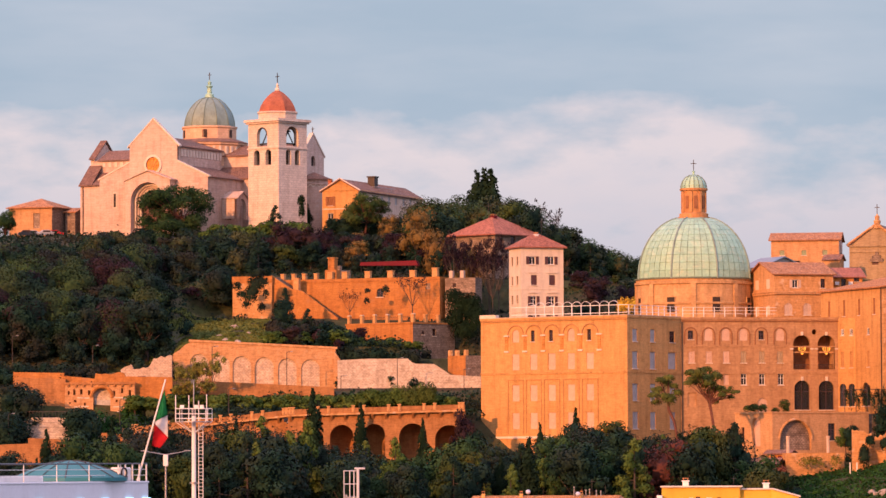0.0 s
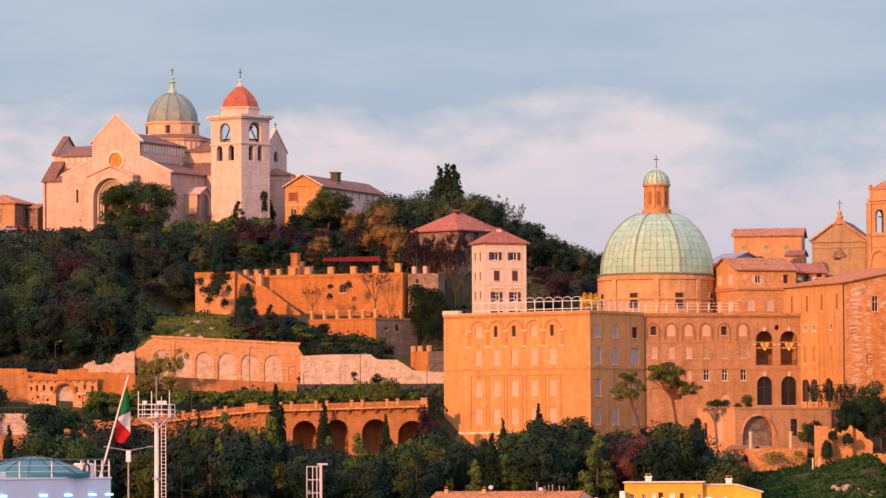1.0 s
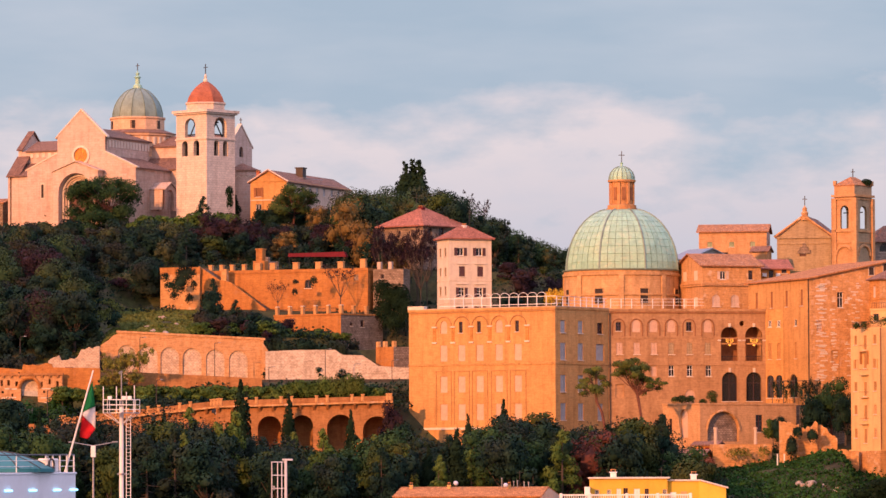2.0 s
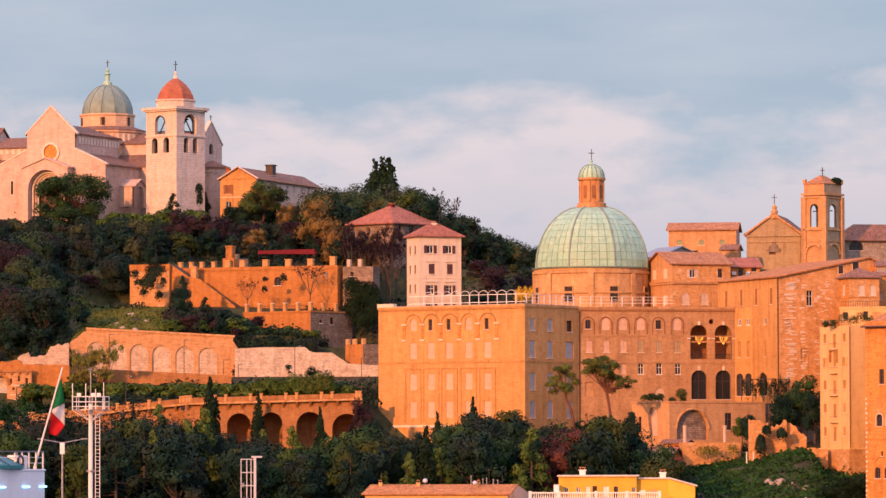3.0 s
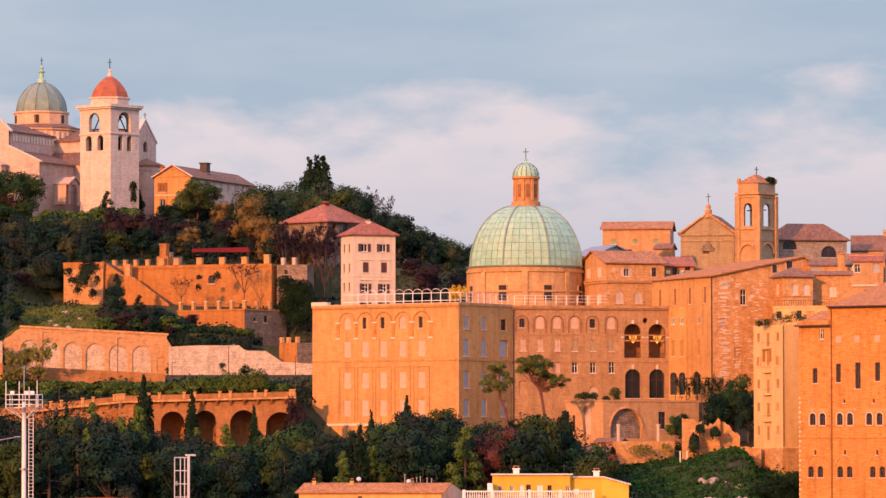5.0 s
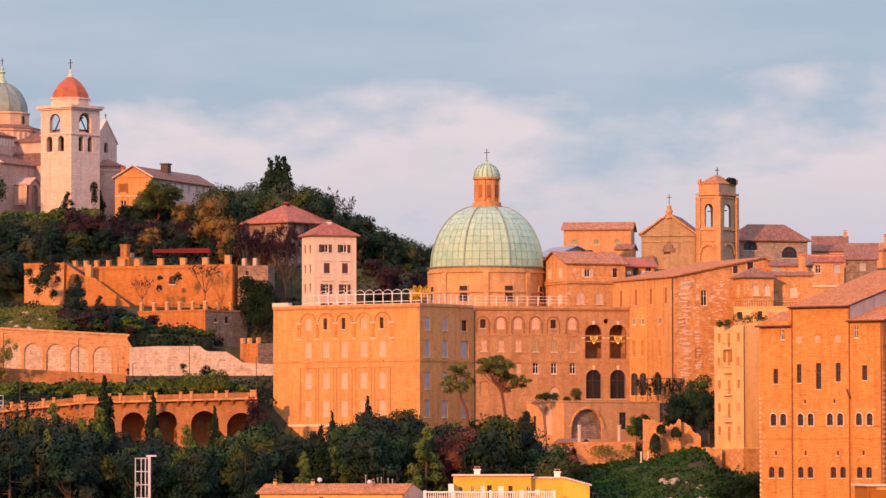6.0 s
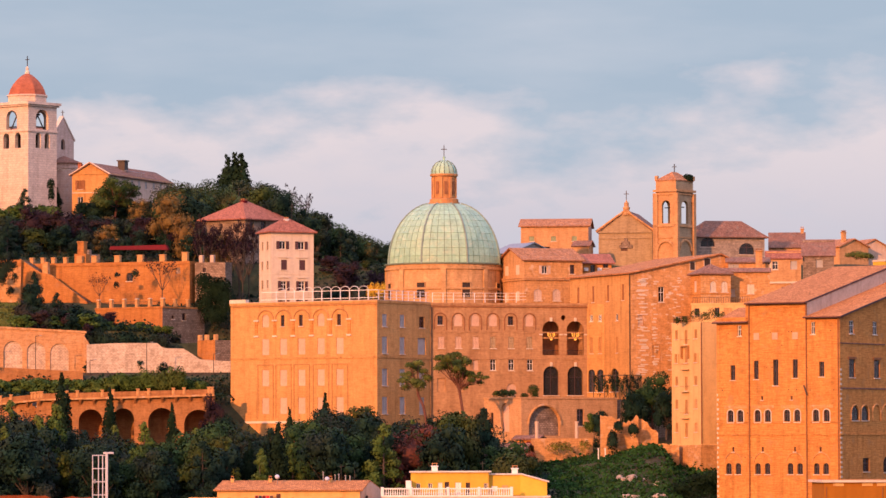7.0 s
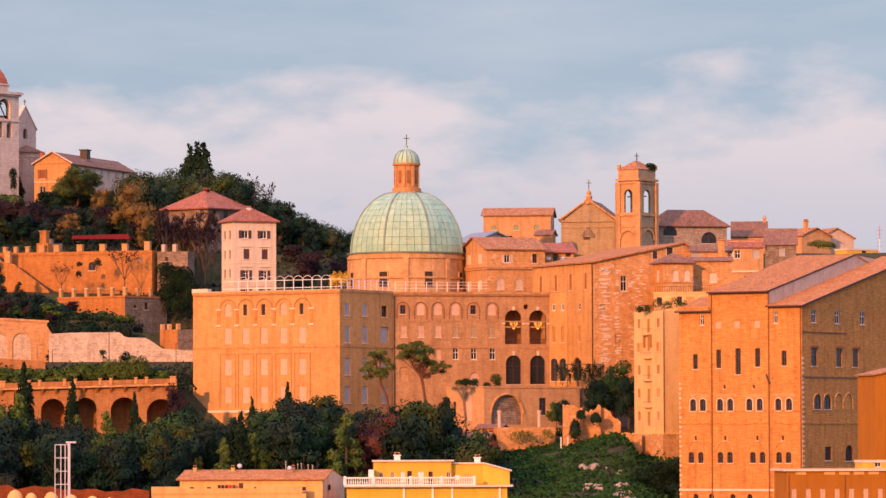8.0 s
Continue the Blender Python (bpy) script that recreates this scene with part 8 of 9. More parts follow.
# two umbrella pines before the loggia wing
def stone_pine(trunk, crown, radius, flat, lobes_n, count, seed, label="umbrella pine with a twisted reddish bare trunk", leaf=0.24, coat=PINE, lump=(0.2, 0.34)):
    """trunk: points up to the fork; crown: its middle."""
    g = random.Random(seed)
    foot = Vector(trunk[0])
    e = thing("pine_tree", label, "tree", *foot)
    bm = bmesh.new()
    pts = [Vector(p) - foot for p in trunk]
    tube(bm, pts, 0.24, 8)
    lobes = []
    heads = crown if isinstance(crown, list) else [(crown, radius, flat, lobes_n)]
    for at, radius, flat, i, lobes_n in [(h[0], h[1], h[2], i, h[3]) for h in heads for i in range(h[3])]:
        c = Vector(at) - foot
        a, q = math.tau * i * 0.382, (0.15 + 0.85 * i / (lobes_n - 1)) ** 0.6 * radius
        p = c + Vector((q * math.cos(a), q * math.sin(a), flat * (g.uniform(-0.7, 0.75) - 0.35 * (q / radius) ** 2)))
        s = pts[-1].lerp(pts[-2], g.uniform(0, 0.6))
        tube(bm, [s, s.lerp(p, 0.5) + Vector((0, 0, -0.25)), p], 0.07, 5)
        r = radius * g.uniform(*lump)
        lobes.append((*p, r, r, r * g.uniform(0.6, 0.9)))
    part("trunk", bm, PINEBARK, e)
    part("crown", leaf_mesh("crown", lobes, count, leaf, coat, seed, 0.3), coat, e)


stone_pine([(26.76, 780, 17), (26.56, 780, 23.88), (26.17, 780, 26.81), (25.78, 780.3, 29.24), (25.49, 780, 31.19)], [((24.2, 780, 34.7), 3.0, 2.5, 17), ((28.5, 780, 32.2), 2.1, 1.9, 10), ((26.2, 780.5, 33.2), 1.7, 1.2, 6)], 0, 0, 0, 6500, 61, lump=(0.26, 0.42))
stone_pine([(20.20, 783, 17), (20.00, 783, 24.88), (19.51, 783, 27.32), (18.63, 783.3, 29.28), (18.44, 783, 31.43)], (17.85, 783, 33.00), 2.4, 2.7, 15, 3200, 62, lump=(0.30, 0.46))
# single trees that stand out
for k, (px, top) in enumerate(((-49.9, 24.1), (-44.6, 25.7), (-41.8, 27.4), (-27.1, 24.8), (-13.7, 22.0), (-3.0, 21.0), (1.2, 21.2), (7.0, 20.2), (11.8, 20.9), (15.8, 20.4))):
    plant("young", px, 738 + 3 * (k % 3), top - ground_z(px, 738), 0.75, k % 2, 40 * k)
plant("purple", -17.3, 799, 30.6 - ground_z(-17.3, 799), 0.4, 0, 20)
plant("dark", -14.6, 793, 27.6 - ground_z(-14.6, 793), 0.5, 1, 60)
plant("pine", -16.2, 778, 26.0 - ground_z(-16.2, 778), 0.7, 0, 60)
plant("olive", -13.2, 776, 24.9 - ground_z(-13.2, 776), 0.75, 1, 130)
for k in range(10):
    plant("dark" if k % 3 else "cedar", -48.84 + 1.9 * k, 957 + 2 * (k % 2), 72.54 - ground_z(-48.84 + 1.9 * k, 957) + 0.5 * (k % 3), 1.3)
for k in range(9):
    plant("bush", -74.22 + 2.3 * k, 952 + 2 * (k % 2), 4.4 + 0.6 * (k % 3), 1.2)
px = -81.07
stone_pine([(px, 960, ground_z(px, 960) - 0.4), (px - 0.3, 960, 67.72), (px + 0.2, 960, 70.73), (px + 0.4, 960, 73.13)], (px - 1.2, 960, 74.34), 6.8, 6.6, 50, 15000, 66, "broad bushy pine before the cathedral front", 0.38, PINEDARK, (0.24, 0.38))
plant("pine", -121.30, 985, 78.84 - 72.5, 0.8, 1, 10)
stone_pine([(-41.0, 955, ground_z(-41.0, 955) - 0.4), (-41.4, 955, 68.5), (-41.0, 955, 70.5), (-40.9, 955, 71.8)], (-41.0, 955, 74.2), 4.6, 3.4, 30, 7000, 67, "rounded green pine beside the orange gabled house", 0.3, PINEMID, (0.26, 0.40))
plant("rust", -29.11, 915, 73.40 - ground_z(-29.11, 915), 0.72, 0, 0)
for k, (px, top) in enumerate(((-20.84, 65.89), (-18.34, 64.23), (-16.16, 65.27), (-13.89, 63.60), (-12.15, 64.54))):
    plant("rust" if k % 4 == 1 else "thin", px, 894, top - ground_z(px, 894), 0.5, k % 2, 50 * k)
plant("rust", -35.78, 946, 73.31 - ground_z(-35.78, 946), 0.8, 1, 0)
plant("cypress", -14.79, 966, 83.04 - ground_z(-14.79, 966) - 0.4, 1.05, 0, 0)
plant("cypress", -16.25, 967, 83.47 - ground_z(-16.25, 967) - 0.5, 1.1, 1, 40)
plant("cypress", -17.69, 966, 82.92 - ground_z(-17.69, 966) - 0.4, 1.05, 1, 0)
plant("purple", -56.43, 925, 70.27 - ground_z(-56.43, 925), 1.2, 0, 0)
plant("purple", -50.40, 923, 69.93 - ground_z(-50.40, 923), 1.2, 1, 70)
plant("cedar", 28.62, 752, 26.85 - ground_z(28.62, 752), 0.8, 0, 30)
plant("cypress", -55.25, 978, 78.42 - 71, 1.5, 0, 0)
plant("cedar", -61.24, 970, 75.88 - 71, 1.0, 1, 0)
for px, top, yy, w in ((-43.60, 32.42, 793, 0.9), (-35.16, 29.95, 793, 0.8), (-24.15, 27.34, 790, 0.8), (-3.61, 26.29, 770, 0.8), (2.47, 28.75, 775, 0.9), (-57.17, 28.38, 795, 0.6), (-91.27, 25.74, 800, 1.0), (-79.61, 27.24, 800, 1.0)):
    plant("cypress", px, yy, top - ground_z(px, yy) + 0.6, w * 0.8)
plant("autumn", 16.6, 728, 25.4 - ground_z(16.6, 728), 1.0, 0, 0)
plant("autumn", 20.4, 730, 24.2 - ground_z(20.4, 730), 0.9, 1, 60)
plant("cedar", 28.48, 742, 26.90 - ground_z(28.48, 742), 0.62, 1, 0)
plant("purple", 18.94, 768, 25.51 - ground_z(18.94, 768), 0.9, 1, 0)
plant("pine", 60.38, 798, 33.45 - 23.5, 0.72, 1, 0, 23.5)
plant("dark", 57.09, 794, 30.90 - 22, 0.75, 2, 0, 22)
plant("dark", 50.28, 778, 27.28 - 19, 0.55, 0, 0, 19)
plant("bush", 48.94, 780, 26.13 - 22, 0.7, 0, 0, 22)
plant("dark", 62.16, 790, 30.84 - 22, 0.7, 3, 0, 22)
plant("airy", -68.4, 828, 8.4, 0.8, 0, 0, 30.5)
plant("airy", -65.0, 828.5, 9.3, 0.8, 1, 40, 30.5)
plant("airy", -66.6, 827, 6.4, 1.3, 1, 200, 29.5)
plant("airy", -69.4, 827.5, 5.4, 1.1, 0, 90, 29.5)
plant("dark", -86.34, 818, 32.00 - ground_z(-86.34, 818), 0.9, 0, 0)
plant("dark", -77.98, 822, 32.36 - 31, 1.6, 1, 0)
plant("dark", -81.28, 824, 31.36 - 30, 1.7, 2, 0)
plant("dark", -100.64, 830, 34.77 - 29, 1.3, 3, 0)
plant("cedar", -48.60, 868, 50.31 - 43, 0.85, 0, 0)
plant("dark", -53.99, 876, 53.12 - 43.5, 0.7, 1, 0)
plant("purple", -38.00, 862, 46.11 - 42.5, 1.3, 2, 0)
plant("dark", -43.45, 863, 45.06 - 42.5, 1.5, 0, 0)
for k in range(6):
    plant("bush", -36.75 + 1.9 * k, 857, 43.52 - 41.5, 1.3, None, None, 41.6)
plant("bare", -29.01, 882, 57.63 - 48, 0.8, 0, 0, 48)
plant("bare", -41.19, 881, 53.97 - 48, 0.9, 1, 30, 48)
plant("bare", -13.34, 886, 62.37 - ground_z(-13.34, 886), 0.6, 0, 70)
plant("thin", -20.86, 890, 65.02 - ground_z(-20.86, 890), 0.5, 1, 90)
plant("thin", -14.05, 889, 64.97 - ground_z(-14.05, 889), 0.5, 0, 140)
plant("rust", -25.20, 906, 68.44 - ground_z(-25.20, 906), 0.7, 1, 200)
plant("thin", -17.19, 890, 64.24 - ground_z(-17.19, 890), 0.5, 1, 20)
plant("cedar", -53.68, 880, 54.15 - 44, 0.6, 1, 0)
plant("bare", -2.68, 955, 75.01 - ground_z(-2.68, 955), 0.5, 1, 0)
plant("rust", -32.82, 1000, 83.88 - 72, 0.7, 1, 50)
plant("dark", -17.64, 858, 45.03 - 42, 1.2, 0, 0)
plant("cedar", -60.29, 955, 75.25 - ground_z(-60.29, 955), 0.8, 0, 0)
for k in range(12):
    px, y = -54 + 2.2 * k + RNG.uniform(-.8, .8), 858 + RNG.uniform(-2.5, 7)
    plant(("bush", "purple", "bush", "dark", "olive")[k % 5], px, y, (3.0 + RNG.uniform(0, 1.6)) * (0.45 if -41 < px < -23 else 1), 1.35)
for k in range(7):
    px, y = -70 + 2.6 * k + RNG.uniform(-.8, .8), 868 + RNG.uniform(-3, 9)
    plant("bush", px, y, 0.6 + RNG.uniform(0, 0.5), 1.3)
for gr in models.values():
    gr.clear()
gold = thing("golden_plant", "golden yellow potted shrub on the roof terrace", "shrub", 11.69, 804, 45.9)
part("stems", rods(*[((0.5 * k - 1.2, 0.2 * (k % 2), 0), (0.5 * k - 1.3, 0.2 * (k % 2), 2.2), 0.05) for k in range(6)]), BARK, gold)
part("leaves", leaf_mesh("leaves", [(0.5 * k - 1.3, 0.2 * (k % 3), 1.7 + 0.6 * (k % 2), 0.5, 0.5, 1.4) for k in range(6)], 700, 0.26, GOLD, 44), GOLD, gold)
me = leaf_mesh("wild_bush", [(0, 0, 0.5, 1.1, 1.1, 1.0), (0.5, 0, 0.9, 0.7, 0.7, 0.6), (-0.4, 0.3, 0.2, 0.7, 0.7, 0.7)], 700, 0.24, DEEP, 45)
tagged(new("wild_bush", me), "dark round bush growing out of the belfry corner", "bush").matrix_basis = pose(75.45, 902.5, 73.27)

# ivy, undergrowth and ground cover
def cover(name, label, x0, x1, y0, y1, count, size, mat, seed, skip=None, lift=0.35, clump=0.12):
    g = np.random.default_rng(seed)
    xs, ys = g.uniform(x0, x1, count), g.uniform(y0, y1, count)
    keep = [(x, y) for x, y in zip(xs, ys) if not (skip and skip(x, y)) and noise.noise((x * clump, y * clump, seed)) > -0.35]
    c = np.array([(x, y, ground_z(x, y) + abs(g.normal(0, lift)) * (1 + 1.5 * max(0, noise.noise((x * 0.3, y * 0.3, 5))))) for x, y in keep])
    n = len(c)
    d = g.normal(size=(n, 3)) + (0, -0.4, 0.8)
    d /= np.linalg.norm(d, axis=1)[:, None]
    t = np.cross(d, g.normal(size=(n, 3)))
    t /= np.linalg.norm(t, axis=1)[:, None]
    b = np.cross(d, t)
    s = size * (0.5 + g.random(n))[:, None]
    v = np.stack([c - t * s * 0.6, c + b * s * 0.45 + d * s * 0.2, c + t * s * 0.6, c - b * s * 0.45], 1).reshape(-1, 3)
    i = np.arange(n)[:, None] * 4
    f = np.concatenate([np.hstack([i, i + 1, i + 2]), np.hstack([i, i + 2, i + 3])], 0)
    m = bpy.data.meshes.new(name)
    m.from_pydata(v.tolist(), [], f.tolist())
    m.materials.append(mat)
    return tagged(new(name, m), label, "undergrowth", kind="stuff")


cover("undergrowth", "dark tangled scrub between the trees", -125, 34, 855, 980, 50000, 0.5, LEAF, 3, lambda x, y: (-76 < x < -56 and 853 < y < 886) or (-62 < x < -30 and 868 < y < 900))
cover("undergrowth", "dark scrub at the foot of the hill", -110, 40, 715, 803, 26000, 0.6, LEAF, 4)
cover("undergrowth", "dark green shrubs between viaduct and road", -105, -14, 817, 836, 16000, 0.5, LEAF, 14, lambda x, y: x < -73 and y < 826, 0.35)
cover("undergrowth", "low weeds on the terraces below the ruins", -112, -70, 800, 836, 9000, 0.4, OLIVE, 15, None, 0.3)
cover("undergrowth", "thin green grass and weeds on the bank below the bastion", -78, -54, 854, 892, 30000, 0.32, MEADOW, 5, None, 0.12, 0.2)
cover("ground_ivy", "bright green creeper covering the bank", 30, 72, 690, 782, 30000, 0.42, IVY, 6, None, 0.25)
cover("hedge_scrub", "low scrub above the stone walls", -53, -27, 853, 866, 5000, 0.45, LEAF, 7, None, 0.5)


def hanging(name, label, lobes, count, seed, mat=LEAF, size=0.32):
    return tagged(new(name, leaf_mesh(name, lobes, count, size, mat, seed, 0.3)), label, "ivy")


hanging("wall_ivy", "dark ivy patches hanging on the stone buttress", [(-59.91, 887.6, 55.38, 1.6, 0.3, 2.1), (-61.01, 887.6, 53.16, 1.4, 0.3, 2.0), (-58.80, 887.6, 55.94, 1.4, 0.3, 1.2), (-63.68, 888.5, 55.16, 0.9, 0.3, 1.0), (-62.79, 888.2, 53.38, 1.1, 0.3, 0.9), (-60.35, 887.6, 54.27, 1.2, 0.3, 1.6), (-61.90, 888, 51.49, 0.8, 0.3, 0.9), (-57.91, 887.0, 53.60, 0.7, 0.3, 1.0), (-58.80, 887.2, 50.93, 0.8, 0.3, 1.0)], 2600, 51)
hanging("wall_ivy", "dark ivy tufts on the bastion face", [(-37.77, 883, 53.89, 0.6, 0.25, 0.6), (-34.24, 883, 54.00, 0.75, 0.25, 1.1), (-37.88, 883, 51.90, 0.6, 0.25, 0.8)], 300, 52)
hanging("wall_ivy", "dark ivy curtain below the rubble wall", [(-19.52, 878, 49.71, 2.6, 0.8, 3.6), (-20.84, 878, 52.23, 1.8, 0.8, 2.0), (-18.21, 878, 49.49, 1.6, 0.8, 3.2), (-20.40, 878, 47.84, 2.0, 0.8, 2.0), (-17.4, 877.5, 50.6, 2.2, 0.8, 2.6), (-16.6, 877, 47.6, 2.2, 0.8, 3.4), (-18.6, 877, 45.4, 2.6, 0.8, 2.4)], 7600, 53, DEEP, 0.34)
hanging("wall_ivy", "ivy draped over the ruined brick walls", [(51.43, 770.5, 20.95, 0.9, 0.4, 2.0), (55.00, 770.5, 22.96, 0.9, 0.4, 1.2), (52.40, 770.5, 23.54, 0.8, 0.4, 1.0)], 1300, 54)
hanging("wall_ivy", "yellow-green creeper on the garden wall", [(42.74, 774.6, 19.99, 2.4, 0.25, 1.1), (46.91, 774.6, 20.18, 1.2, 0.25, 1.2)], 600, 55, YELLOW_GREEN, 0.26)
hanging("pink_shrub", "pale pink autumn shrub beside the garden wall", [(36.49, 771, 18.35, 1.3, 0.8, 1.1), (37.45, 771, 18.74, 0.9, 0.7, 0.8), (35.91, 771, 17.58, 1.0, 0.7, 0.8)], 700, 66, PINKLEAF, 0.24)
wood("shrubbery", "dense dark shrubs on the bank below the bastion", -54.5, -27.12, 855.5, 884, 3.2, (2.2, 5.0), lambda x: (np.interp(x, (-58.25, -53.37, -46.86, -42.52, -38.18, -35.47, -27.12), (48.19, 49.70, 48.19, 46.67, 45.15, 42.98, 42.55)) - 20) / 0.866, 9000, LEAF, 71, lambda x, y: y > 868 and x > -44.15 or y > 880 and x < -56.63, 0.4)
wood("shrubbery", "purple-brown shrubs on the bank below the bastion", -46.75, -31.60, 856, 868, 5.0, (2.6, 4.5), lambda x: (np.interp(x, (-46.86, -36.01, -31.67), (46.88, 44.72, 42.77)) - 20) / 0.866, 1500, PURPLE, 72, None, 0.4)
wood("shrubbery", "dark green shrubs along the top of the pale stone wall", -41.78, -25.5, 848.5, 854.5, 2.2, (1.6, 3.2), lambda x: (np.interp(x, (-41.78, -37.52, -29.00, -24.74, -17.28), (42.37, 43.01, 42.37, 40.67, 38.33)) - 20) / 0.851, 5000, LEAF, 77, None, 0.36)
wood("shrubbery", "dark scrub on the bank above the ruined walls", -114, -87.70, 839, 852, 3.0, (2.5, 5), lambda x: (np.interp(x, (-105.24, -88.23, -80.79, -73.36), (39.91, 39.28, 39.91, 42.24)) - 20) / 0.846, 9000, LEAF, 78, None, 0.38)
wood("shrubbery", "dark trees crowding the foot of the ruins", -103.29, -95.85, 820, 834, 3.4, (6, 11), lambda x: (np.interp(x, (-103.79, -100.68, -96.32), (38.82, 35.93, 33.66)) - 20) / 0.826, 5000, LEAF, 73, lambda x, y: x > -97.56 and y < 829, 0.45)
wood("shrubbery", "dark trees between the terraces and the viaduct", -85.70, -71.43, 815, 830, 3.6, (4, 9), lambda x: (np.interp(x, (-86.76, -85.21, -80.05, -74.89, -72.31), (28.98, 30.31, 31.95, 31.75, 28.98)) - 20) / 0.822, 6000, IVY, 74, None, 0.45)
wood("shrubbery", "dark trees below the stepped terrace", -90.02, -81.73, 800, 811, 3.4, (5, 10), lambda x: (np.interp(x, (-90.02, -85.98, -81.73), (24.77, 27.08, 25.47)) - 20) / 0.805, 3600, LEAF, 75, None, 0.45)
wood("shrubbery", "dark green trees before the viaduct arches", -62.34, -29.26, 794, 804, 4.0, (4, 12), lambda x: (np.interp(x, (-62.34, -59.33, -54.32, -51.31, -47.30, -43.29, -29.26), (25.74, 26.74, 25.44, 26.44, 24.74, 22.24, 21.74)) - 20) / 0.8, 6000, OLIVE, 76, None, 0.42)
hanging("terrace_bush", "low green bushes along the loggia terrace edge", [(34.07, 798, 29.5, 1.1, 0.7, 0.9), (32.85, 800, 29.6, 0.7, 0.5, 0.6), (35.52, 797, 29.5, 0.8, 0.6, 0.9), (37.48, 792.5, 29.2, 0.7, 0.5, 0.5)], 800, 56, OLIVE, 0.26)
hanging("terrace_bush", "small rounded green bush on the loggia terrace", [(39.07, 793, 30.18, 1.0, 0.7, 1.0), (39.27, 793, 29.39, 0.7, 0.6, 0.9)], 420, 57, OLIVE, 0.26)
for px, pz_, r, k in ((62.3, 41.7, 0.6, 0), (63.6, 41.8, 0.7, 1), (65.3, 42.5, 1.1, 2), (66.9, 42.3, 0.9, 3), (68.2, 42.6, 1.2, 4), (69.6, 42.3, 0.9, 5)):
    hanging("potted_plant", "leafy green potted plant on the slim house's roof terrace", [(px, 766, pz_ - 0.15, r, 0.5, r * 1.1)], 200, 80 + k, OLIVE, 0.2)
hanging("wall_ivy", "dark creeper covering the earth bank above the pale wall", [(-41.5 + 1.55 * k, 851.4, 40.3 + 0.7 * math.sin(k * 1.7) - 0.12 * k, 1.3, 0.7, 1.9) for k in range(10)], 3200, 60, LEAF, 0.34)
hanging("dark_shrub", "dark tangled shrubs at the foot of the stone plinth", [(57.18, 735, 11.09, 2.0, 0.9, 1.4), (59.49, 735, 11.82, 2.2, 0.9, 1.5), (62.26, 735, 12.56, 2.2, 0.9, 1.5), (64.85, 735, 13.11, 1.8, 0.9, 1.6), (61.34, 735, 10.54, 3.4, 0.9, 1.6), (60.2, 734.5, 13.4, 1.8, 0.9, 1.3), (63.2, 734.5, 14.4, 2.2, 0.9, 1.5), (65.8, 734.5, 15.0, 1.8, 0.9, 1.6), (55.0, 733, 10.4, 2.4, 0.9, 1.2)], 5200, 67, DEEP, 0.3)
hanging("dark_shrub", "tall dark ivy-clad shrub beside the apse", [(-54.8, 955, 75.6, 0.85, 0.6, 1.5), (-54.7, 955, 73.4, 0.7, 0.6, 2.0)], 900, 91, DEEP, 0.26)
hanging("terrace_bush", "dense rounded green bushes on the viaduct terrace", [(-36.2 + 1.55 * k, 821.5, 31.7 + 0.05 * k + 0.35 * math.sin(1.9 * k), 1.35, 0.9, 1.7 + 0.12 * k) for k in range(9)], 4600, 92, HEDGE, 0.3)
hanging("far_pine", "dark flat pine between the far houses", [(113.50, 925, 59.33, 2.0, 1.4, 0.7), (112.33, 925, 59.44, 2.6, 1.5, 0.8), (114.43, 925, 59.09, 1.5, 1.2, 0.6)], 700, 58, PINE, 0.35)


def rock(x, y, z, size, seed):
    """A weathered lump of pale rock."""
    bm = bmesh.new()
    bmesh.ops.create_icosphere(bm, subdivisions=3, radius=1)
    for v in bm.verts:
        k = 1 + 0.45 * noise.noise(v.co * 1.3 + Vector((seed, 0, 0))) + 0.18 * noise.noise(v.co * 3.7 + Vector((0, seed, 0)))
        v.co = Vector((v.co.x * k * 1.3, v.co.y * k, v.co.z * k * 0.8)) * size
    solid("rock", bm, ROCK, "pale weathered rock outcrop in the green bank", "rock", m=pose(x, y, z, 0, 0, seed * 37), group="rocks in the bank")


for k, (px, y) in enumerate(((-65.68, 868), (-64.01, 863), (-61.51, 860), (-60.30, 872), (-63.51, 878), (-64.36, 858))):
    rock(px, y, ground_z(px, y), 0.45 + 0.15 * (k % 3), k + 20)
gr_ = random.Random(17)
for k in range(20):
    y = gr_.uniform(712, 748)
    px = (gr_.uniform((50.11), (57.44)))
    rock(px, y, ground_z(px, y) + 0.05, gr_.uniform(0.3, 0.85), k + 1)



# ---------------------------------------------------------------- the yellow house and the red-roofed house by the harbour
yx, yy = 9.70, 600.0
YH = thing("yellow_house", "bright yellow flat-roofed house with a balustraded terrace", "house", yx, yy, 3, -3)
YW = 22.27
yb = 13.48 - 3
part("wall", wall_bm(YW - 1.0, yb, [hole(u, yb - 3.6, 1.1, 1.9, "shut") for u in (1.4, 2.9, 6.3, 8.9, 13.0, 15.1, 17.2)] + [hole(19.4, yb - 3.6, 1.2, 2.2, "win")], 0.4), YELLOW, YH)
for o in [hole(u, yb - 3.6, 1.1, 1.9, "shut", infill=INFILL) for u in (1.4, 2.9, 6.3, 8.9, 13.0, 15.1, 17.2)] + [hole(19.4, yb - 3.6, 1.2, 2.2, "win")]:
    fill_hole(YH, o, pose(0, 0, 0), 3)
part("wall", boxes((0, 0.3, 0.4, 11, 0, yb), (YW - 1.3, YW - 1.0, 0.4, 11, 0, yb)), YELLOW, YH)
part("wall", boxes((0.3, YW - 1.3, 10.7, 11, 0, yb)), YELLOW, YH)
part("terrace_slab", boxes((-0.3, YW - 0.2, -0.9, 11.2, yb, yb + 0.22)), TRIM, YH)
